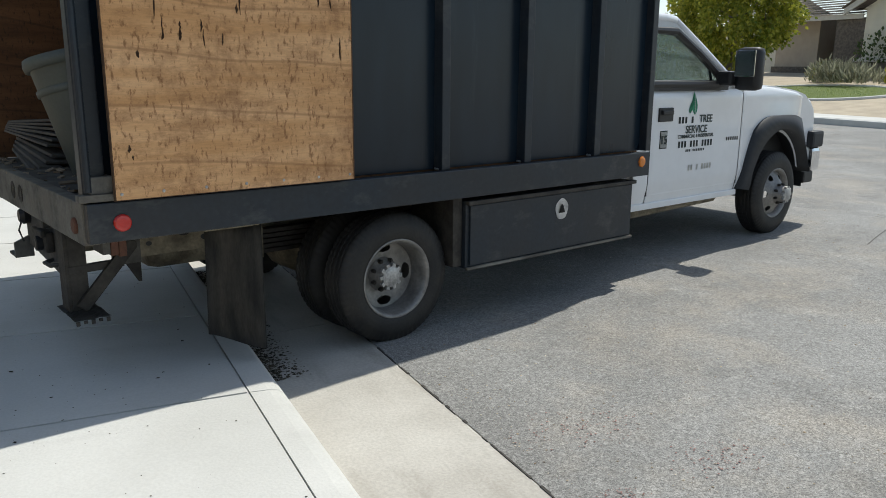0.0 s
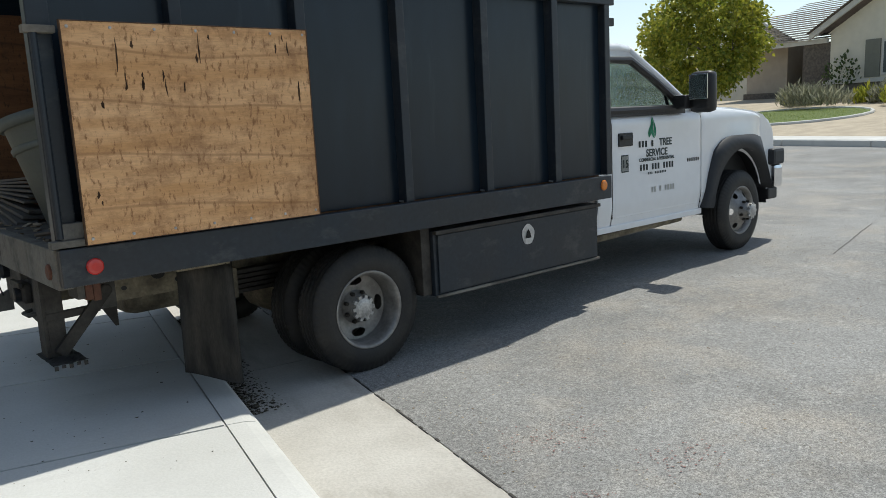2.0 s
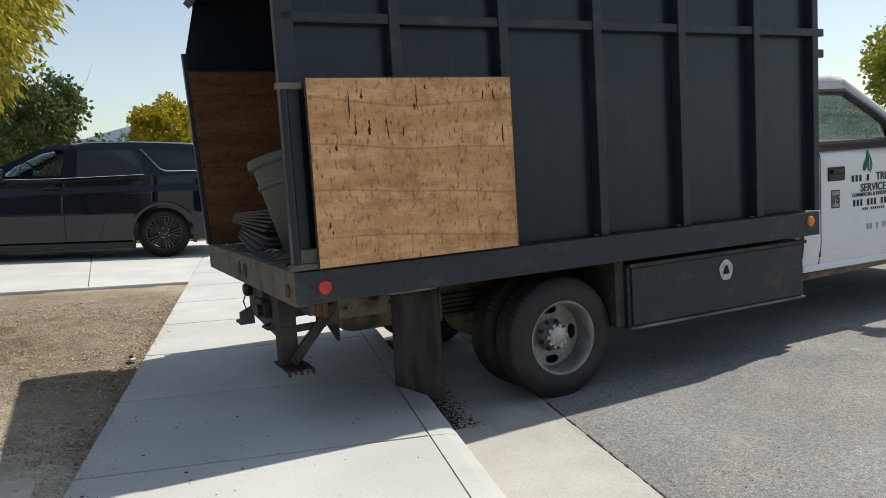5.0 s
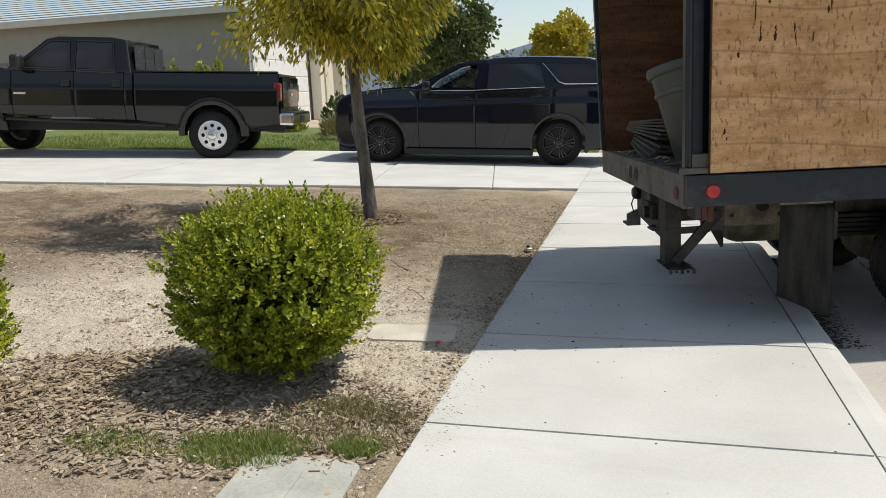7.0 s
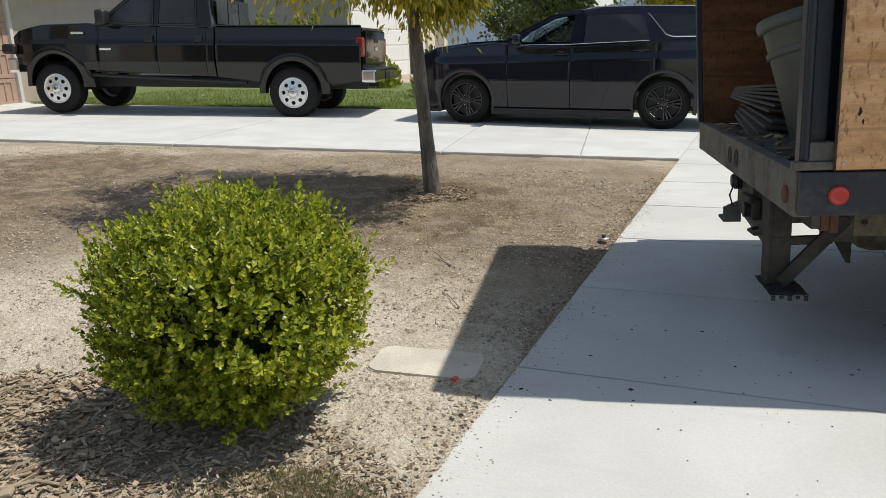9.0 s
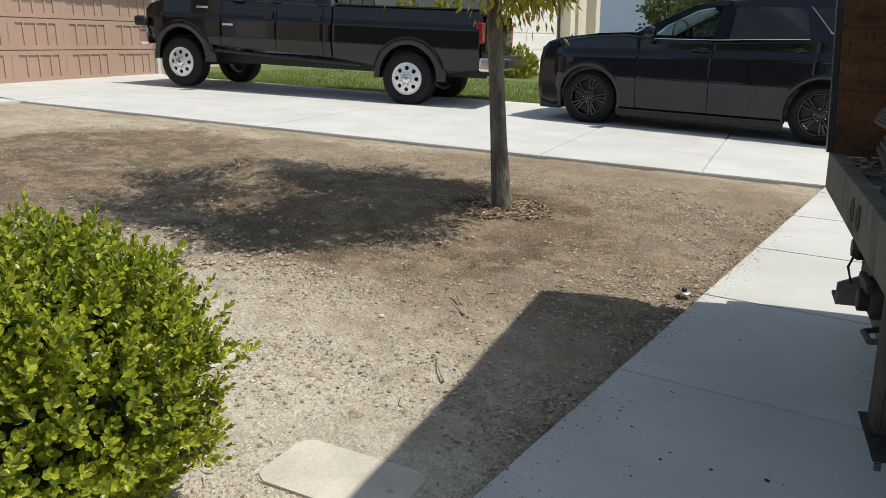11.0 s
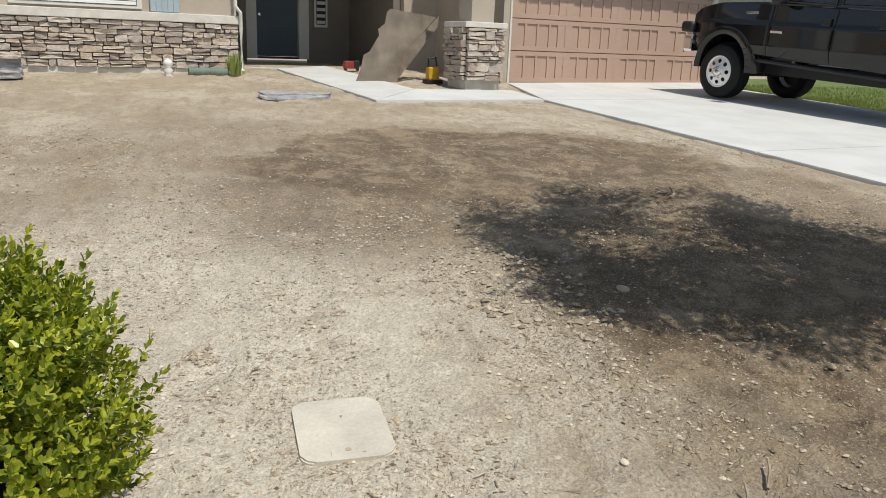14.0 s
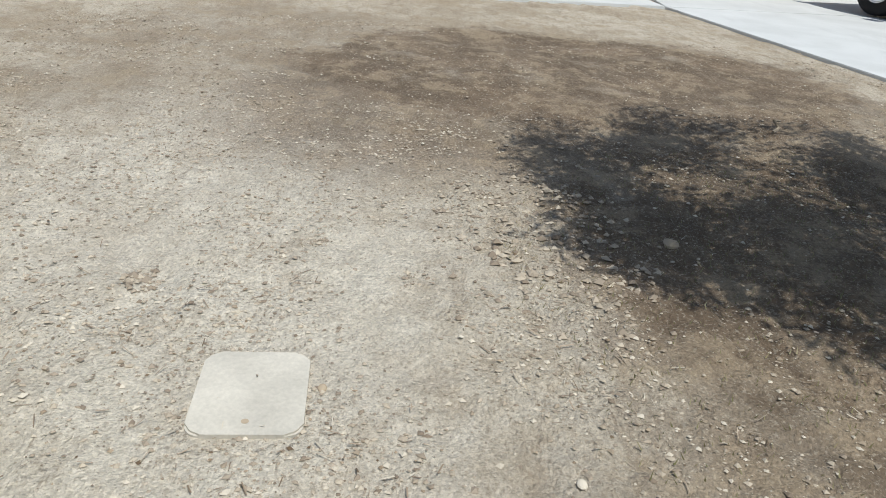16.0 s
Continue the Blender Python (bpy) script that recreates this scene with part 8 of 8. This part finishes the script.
# hills in the haze
bm = bmesh.new()
prev = None
for i in range(61):
    a = radians(60 + 70 * i / 60)
    x, y = 900 * math.cos(a), 900 * math.sin(a)
    h = 52 + 26 * noise.noise((i * 0.13, 4.2, 0)) + 8 * noise.noise((i * 0.5, 1.2, 0))
    q = (bm.verts.new((x, y, -5)), bm.verts.new((x, y, h)))
    if prev:
        bm.faces.new((prev[0], q[0], q[1], prev[1]))
    prev = q
whole("hills", bm, "haze", "low hills in pale haze", "hills", kind="structure")

# ---- in the truck bed ----
def truck_thing(name, label, category, m):
    ob = thing(name, label, category, TRUCK @ m)
    return ob


tb = truck_thing("trash_can", "grey-green round plastic bin leaning in the truck bed", "bin", pose(-1.10, 1.05, 0.545, -9, -9, 0) @ Matrix.Diagonal((0.90, 0.90, 0.94, 1)))
up = Matrix.Rotation(radians(90), 4, "X")
part("shell", lathe([(0.01, 0.0), (0.20, 0.0), (0.215, 0.02), (0.275, 0.62), (0.285, 0.64), (0.275, 0.635), (0.205, 0.03), (0.02, 0.02)], 40, m=up), "bin", tb, "", True)
part("rim", lathe([(0.270, 0.60), (0.298, 0.60), (0.304, 0.63), (0.296, 0.662), (0.278, 0.662), (0.27, 0.60)], 40, m=up), "bin", tb, "", True)
part("band", lathe([(0.262, 0.46), (0.272, 0.462), (0.276, 0.49), (0.266, 0.50)], 40, m=up), "bin", tb, "", True)
for s in (-1, 1):
    part("bin_handle", tube([(-0.06, s * 0.285, 0.60), (-0.06, s * 0.33, 0.56), (0.06, s * 0.33, 0.56), (0.06, s * 0.285, 0.60)], [0.014] * 4, 8), "bin", tb)
part("mark_bar", box(-0.055, 0.055, -0.302, -0.270, 0.545, 0.575, 0.004, m=Matrix.Rotation(radians(-15), 4, "Z")), "black_plastic", tb, "dark moulded word bar")
for k in range(6):
    bm = box(-0.25, 0.25, -0.045, 0.045, 0, 0.014, 0.003)
    ob = whole("board_offcut", bm, "offcut", "grey weathered board offcut piled in the bed", "board", "offcuts in the bed")
    ob.matrix_world = TRUCK @ pose(-1.33 + 0.018 * k, 1.72 + 0.014 * k, 0.68 + 0.019 * k, 4 - k, -7 + 2 * k, 103 + 3 * k)
for k in range(4):
    bm = box(-0.24, 0.24, -0.06, 0.06, 0, 0.018, 0.003)
    ob = whole("board_offcut", bm, "offcut", "grey weathered board offcut piled in the bed", "board", "offcuts in the bed")
    ob.matrix_world = TRUCK @ pose(-1.36 + 0.025 * k, 1.62 + 0.02 * k, 0.555 + 0.024 * k, 6, -12 + k, 90 + 3 * k)

# ---- lids, sprinkler, marker ----
def round_rect(x0, x1, y0, y1, r, n=5):
    pts = []
    for cx, cy, a0 in ((x1 - r, y1 - r, 0), (x0 + r, y1 - r, 90), (x0 + r, y0 + r, 180), (x1 - r, y0 + r, 270)):
        pts += [(cx + r * math.cos(radians(a0 + 90 * i / n)), cy + r * math.sin(radians(a0 + 90 * i / n))) for i in range(n + 1)]
    return pts


def lid(name, label, x, y, z, dx, dy, turn, tilt=0.0, lip=0.05, stuff_="lidc"):
    t = thing(name, label, "utility lid", pose(x, y, z, tilt, 2.4, turn))
    part("frame", slab(round_rect(-dx / 2 - 0.012, dx / 2 + 0.012, -dy / 2 - 0.012, dy / 2 + 0.012, 0.05), lambda a, b: -0.03, 0.10, 0.004), "lidc", t)
    part("cover", slab(round_rect(-dx / 2, dx / 2, -dy / 2, dy / 2, 0.045), lambda a, b: 0.006, lip, 0.006), stuff_, t, "dusty cover")
    part("lift_hole", lathe([(0.009, 0.0), (0.010, 0.003), (0.007, 0.003), (0.004, 0.003)], 14, m=Matrix.Translation((dx * 0.36, dy * 0.0, 0.004)) @ Matrix.Rotation(radians(90), 4, "X")), "clod", t)
    return t


lid("meter_box", "dusty square concrete meter lid set in bare soil", -1.945, 9.215, 0.078, 0.375, 0.295, 2)
lid("meter_box", "large dusty concrete meter lid by the walk edge", -0.87, 8.93, 0.030, 0.46, 0.27, 8)
vb = lid("meter_box", "wide concrete utility lid in grass by the walk", -0.80, 7.24, 0.032, 0.40, 0.46, 5, stuff_="lidg")
part("reading_flap", slab(round_rect(-0.12, 0.02, -0.1, 0.13, 0.01), lambda a, b: 0.010, 0.01, 0.002), "lidg", vb)
bm = box(-0.60, -0.515, 6.4, 7.05, -0.03, 0.028, 0.02)
whole("edging_stub", bm, "walk", "rough concrete stub along the walk edge", "edging")
sk = thing("sprinkler_head", "small grey sprinkler head at the soil edge", "sprinkler", pose(-0.60, 11.33, 0.0) @ Matrix.Diagonal((0.65, 0.65, 0.65, 1)))
part("collar", lathe([(0.05, 0.0), (0.055, 0.015), (0.045, 0.025), (0.02, 0.026)], 18, m=up), "scrape", sk)
part("stem", lathe([(0.022, 0.02), (0.022, 0.05), (0.015, 0.055), (0.01, 0.055)], 14, m=up), "black_plastic", sk)
rc_ = whole("red_cap_marker", lathe([(0.018, 0.0), (0.020, 0.02), (0.014, 0.03), (0.008, 0.03)], 14, m=up), "red_cap", "small red plastic cap on the soil", "marker")
rc_.matrix_world = pose(-0.70, 8.82, 0.0)


# ---- soil clutter ----
def pebbles(name, label, n, place, size, material, seed, flat=0.6):
    r = random.Random(seed)
    verts, faces = [], []
    tri = [(0, 2, 4), (2, 1, 4), (1, 3, 4), (3, 0, 4), (2, 0, 5), (1, 2, 5), (3, 1, 5), (0, 3, 5)]
    for i in range(n):
        x, y, z = place(r)
        s = size[0] + (size[1] - size[0]) * r.random() ** 4
        a = r.uniform(0, 6.28)
        c_, s_ = math.cos(a), math.sin(a)
        k = len(verts)
        for vx, vy, vz in ((1, 0, 0), (-1, 0, 0), (0, 1, 0), (0, -1, 0), (0, 0, 1), (0, 0, -1)):
            px, py, pz = vx * s * r.uniform(0.7, 1.3), vy * s * r.uniform(0.5, 1.1), vz * s * flat * r.uniform(0.6, 1.1)
            verts.append((x + c_ * px - s_ * py + s * r.uniform(-.25, .25), y + s_ * px + c_ * py, z + pz))
        faces += [tuple(k + q for q in f) for f in tri]
    return tagged(new(name, cloud(name, verts, faces, material)), label, "stones", kind="stuff")


def on_soil(x, y):
    return ground_height(x, y)


def yard_spot(r):
    while True:
        x = -0.55 - 7.5 * r.random() ** 1.5
        y = r.uniform(6.6, 14.0)
        if noise.noise((x * 1.6, y * 1.6, 9)) + 0.35 < r.random() * 0.75:       # lies in drifts
            continue
        if r.random() < 0.72 and any(((x - cx) / ax) ** 2 + ((y - cy) / ay) ** 2 < 1 for cx, cy, ax, ay in ((-6.3, 11.1, 1.9, 2.3), (-4.5, 11.4, 1.6, 1.3), (-2.9, 11.75, 1.9, 1.4))):
            continue                        # the damp loam shows few pale stones
        if not inside(x, y, DRIVE):
            return x, y, on_soil(x, y) + 0.002


pebbles("soil_grit", "pale grit and small pebbles over the soil", 32000, yard_spot, (0.003, 0.0135), "stone", 41)
pebbles("soil_clods", "dark clods and soil crumbs", 7000, yard_spot, (0.002, 0.010), "clod", 42)
pebbles("dry_crumbs", "dry soil crumbs over the yard", 26000, yard_spot, (0.003, 0.0145), "crumb", 48)


def patch_spot(cx, cy, rx, ry):
    def f(r):
        a, k = r.uniform(0, 6.28), r.random() ** 0.6
        x, y = cx + rx * k * math.cos(a), cy + ry * k * math.sin(a)
        x = min(x, -0.52)
        return x, y, on_soil(x, y) + 0.003
    return f


pebbles("crumbled_soil", "heap of crumbled soil beyond the lid", 900, patch_spot(-3.1, 10.2, 0.9, 0.45), (0.004, 0.028), "crumb", 43)
pebbles("crumbled_soil", "small crumbled clod on pale soil", 60, patch_spot(-2.55, 8.75, 0.10, 0.07), (0.006, 0.026), "crumb", 44)
pebbles("edge_soil", "dark soil along the walk edge", 1500, lambda r: (-0.52 - 0.16 * r.random() ** 2, 7.6 + 6.5 * r.random(), on_soil(-0.6, 9.0) + r.uniform(-0.01, 0.008)), (0.003, 0.014), "clod", 45)
for spot, sz, mt in (((-1.46, 9.43), 0.022, "clod"), ((-2.05, 11.15), 0.016, "clod"), ((-3.05, 10.75), 0.03, "clod"), ((-1.98, 9.40), 0.014, "clod"), ((-2.0, 11.45), 0.015, "clod"), ((-1.62, 10.05), 0.014, "stone")):
    bm = bmesh.new()
    bmesh.ops.create_icosphere(bm, subdivisions=2, radius=sz)
    for v in bm.verts:
        v.co = Vector((v.co.x * 1.3, v.co.y, v.co.z * 0.6)) * (1 + 0.35 * noise.noise(v.co * 40))
    ob = whole("loose_stone", bm, mt, "loose rough stone on the soil", "stone", "loose stones")
    ob.matrix_world = pose(spot[0], spot[1], on_soil(*spot) + sz * 0.3)


pebbles("crumbled_soil", "scattered crumbs about the square lid", 500, patch_spot(-1.98, 9.25, 0.42, 0.36), (0.003, 0.012), "crumb", 46)
pebbles("crumbled_soil", "band of clods where damp soil meets dry", 420, patch_spot(-3.6, 10.35, 1.3, 0.35), (0.004, 0.022), "crumb", 47)


for k, (cx, cy, rr) in enumerate(((-2.93, 9.31, 0.05), (-2.40, 9.81, 0.07), (-2.66, 9.68, 0.09), (-2.90, 10.26, 0.06), (-3.09, 10.10, 0.10), (-3.50, 9.99, 0.07), (-1.10, 9.26, 0.03), (-1.40, 10.67, 0.025), (-1.27, 11.2, 0.03))):
    pebbles("crumbled_soil", "small dark crumbled clod on the soil", 40, patch_spot(cx, cy, rr, rr * 0.7), (0.004, 0.018), "crumb", 480 + k)


def twig(points, thick, label="thin dry twig lying on the soil"):
    pts = [(x, y, on_soil(x, y) + 0.008 + dz) for x, y, dz in points]
    whole("twig", tube(pts, [thick * (1 - 0.5 * i / len(pts)) for i in range(len(pts))], 6), "twig", label, "twig", "fallen twigs")


twig([(-0.94, 9.57, 0.0), (-0.93, 9.62, 0.012), (-0.91, 9.67, 0.015), (-0.89, 9.73, 0.0)], 0.004)
twig([(-1.30, 10.27, 0.0), (-1.37, 10.31, 0.015), (-1.40, 10.32, 0.035)], 0.006)
twig([(-1.41, 10.41, 0.0), (-1.46, 10.45, 0.02), (-1.50, 10.47, 0.03)], 0.006)
twig([(-1.02, 9.69, 0.0), (-1.10, 9.76, 0.006), (-1.15, 9.83, 0.0)], 0.004)
twig([(-1.66, 7.55, 0.004), (-1.60, 7.62, 0.012), (-1.55, 7.66, 0.01)], 0.007, "short stick lying on the mulch")
twig([(-1.95, 8.0, 0.004), (-1.88, 8.08, 0.012), (-1.80, 8.12, 0.008)], 0.007, "short stick lying on the mulch")
twig([(-4.80, 12.0, 0.0), (-4.84, 12.05, 0.03), (-4.86, 12.02, 0.06), (-4.90, 12.08, 0.05)], 0.012, "dark forked twig on the damp soil")
bm = box(-0.028, 0.028, -0.02, 0.02, 0, 0.016, 0.006)
ob = whole("bark_piece", bm, "mulch", "chunky piece of bark on the mulch", "bark")
ob.matrix_world = pose(-1.642, 7.545, on_soil(-1.642, 7.545) + 0.004, 6, -8, 30)


def chips(name, label, n, place, l, w, material, seed, lift=0.0):
    r = random.Random(seed)
    verts, faces = [], []
    for i in range(n):
        x, y, z = place(r)
        m = pose(x, y, z + lift + r.uniform(0, 0.012), r.uniform(-25, 25), r.uniform(-25, 25), r.uniform(0, 360))
        a, c, t = l * r.uniform(0.4, 1.2), w * r.uniform(0.4, 1.2), w * 0.25
        k = len(verts)
        verts += [m @ Vector((sx * a, sy * c, sz * t)) for sx in (-1, 1) for sy in (-1, 1) for sz in (-1, 1)]
        faces += [tuple(k + q for q in f) for f in ((0, 1, 3, 2), (4, 6, 7, 5), (0, 4, 5, 1), (2, 3, 7, 6), (0, 2, 6, 4), (1, 5, 7, 3))]
    return tagged(new(name, cloud(name, verts, faces, material)), label, "mulch", kind="stuff")


chips("mulch_bed", "brown shredded wood mulch round the bush", 5200, patch_spot(-1.6, 7.8, 1.15, 0.62), 0.017, 0.0055, "mulch", 51)
chips("mulch_bed", "dark mulch ring at the tree's foot", 1400, patch_spot(-2.34, 12.38, 0.40, 0.36), 0.022, 0.007, "clod", 52)
chips("yard_twigs", "thin dry twigs and straw over the soil", 1600, yard_spot, 0.022, 0.0018, "mulch", 53)
chips("dry_straw", "pale dry straw bits over the soil", 1500, yard_spot, 0.02, 0.0016, "stone", 54)


def walk_spot(r):
    x, y = r.uniform(-0.5, 1.1), 7.0 + 6.5 * r.random()
    return x, y, walk_z(x, y) + 0.002


def road_spot(r):
    x, y = 1.95 + 6 * r.random() ** 1.6, r.uniform(6.5, 12)
    return x, y, street(x) + 0.002


def spill_spot(r):
    x, y = -0.50 + 0.16 * r.random() ** 2.5, 7.6 + 5.6 * r.random()
    return x, y, walk_z(x, y) + 0.001


def shade_edge_spot(r):
    y = 8.6 + 2.2 * r.random()
    x = r.uniform(-0.45, 1.05)
    return x, y, walk_z(x, y) + 0.002


pebbles("soil_spill", "soil crumbs spilled over the walk's edge", 1600, spill_spot, (0.0015, 0.007), "clod", 65, 0.4)
pebbles("leaf_bits", "dark leaf bits on the shaded walk", 130, shade_edge_spot, (0.002, 0.012), "litter", 66, 0.25)
pebbles("walk_specks", "dark leaf specks scattered over the walk", 260, walk_spot, (0.0012, 0.006), "litter", 61, 0.3)
pebbles("road_grit", "loose gravel on the asphalt", 3000, road_spot, (0.0015, 0.007), "stone", 62, 0.5)
pebbles("road_grit_dark", "dark grit on the asphalt", 2600, road_spot, (0.0015, 0.008), "clod", 63, 0.4)
pebbles("gutter_debris", "dirt and leaf bits lying in the gutter", 6500, lambda r: (1.265 + 0.20 * r.random() ** 2.4, 9.35 + 2.2 * r.random(), -0.110 + 0.006 * r.random()), (0.003, 0.014), "litter", 64, 0.4)


def blades(name, label, n, place, h, material, seed):
    r = random.Random(seed)
    verts, faces = [], []
    for i in range(n):
        x, y, z = place(r)
        a, hh, w = r.uniform(0, 6.28), h * r.uniform(0.4, 1.2), r.uniform(0.0015, 0.003)
        dx, dy, lx, ly = math.cos(a) * w, math.sin(a) * w, r.uniform(-1, 1) * hh * 0.8, r.uniform(-1, 1) * hh * 0.8
        k = len(verts)
        verts += [(x - dx, y - dy, z), (x + dx, y + dy, z), (x + lx, y + ly, z + hh)]
        faces.append((k, k + 1, k + 2))
    return tagged(new(name, cloud(name, verts, faces, material)), label, "grass", kind="stuff")


blades("weed_grass", "sparse green weeds round the walk-side lid", 900, patch_spot(-1.02, 7.54, 0.20, 0.10), 0.04, "grass", 71)
blades("weed_grass", "green weed tuft at the mulch edge", 700, patch_spot(-1.55, 7.42, 0.22, 0.10), 0.04, "grass", 75)
blades("weed_grass", "green weed tuft by the walk", 350, patch_spot(-0.70, 7.62, 0.10, 0.12), 0.035, "grass", 76)
blades("weed_grass", "dry weeds between mulch and walk", 1800, patch_spot(-0.85, 7.75, 0.35, 0.25), 0.035, "dry_grass", 72)
blades("weed_grass", "dense green grass tuft along the walk-side lid", 2600, patch_spot(-1.09, 7.47, 0.24, 0.13), 0.038, "grass", 77)
blades("weed_grass", "green grass tuft at the lid's corner", 900, patch_spot(-0.68, 7.57, 0.10, 0.06), 0.035, "grass", 78)
blades("weed_grass", "dull low weeds between mulch and walk", 1500, patch_spot(-0.79, 7.94, 0.22, 0.10), 0.03, "dry_grass", 79)
chips("mulch_bed", "larger bark chunks over the mulch", 420, patch_spot(-1.95, 7.9, 0.6, 0.38), 0.030, 0.011, "mulch", 55)
blades("dry_stubble", "dry grass stubble over the loam", 4000, patch_spot(-2.6, 11.6, 1.9, 1.6), 0.022, "dry_grass", 73)
blades("far_lawn_grass", "short green grass of the far lawn", 6000, lambda r: (lambda a, k: (23.9 + 2.3 * k * math.cos(a), 24.4 + 2.9 * k * math.sin(a), far_rise(23.9 + 2.3 * k * math.cos(a), 0) + 0.03))(r.uniform(0, 6.28), r.random() ** 0.5), 0.10, "grass", 74)
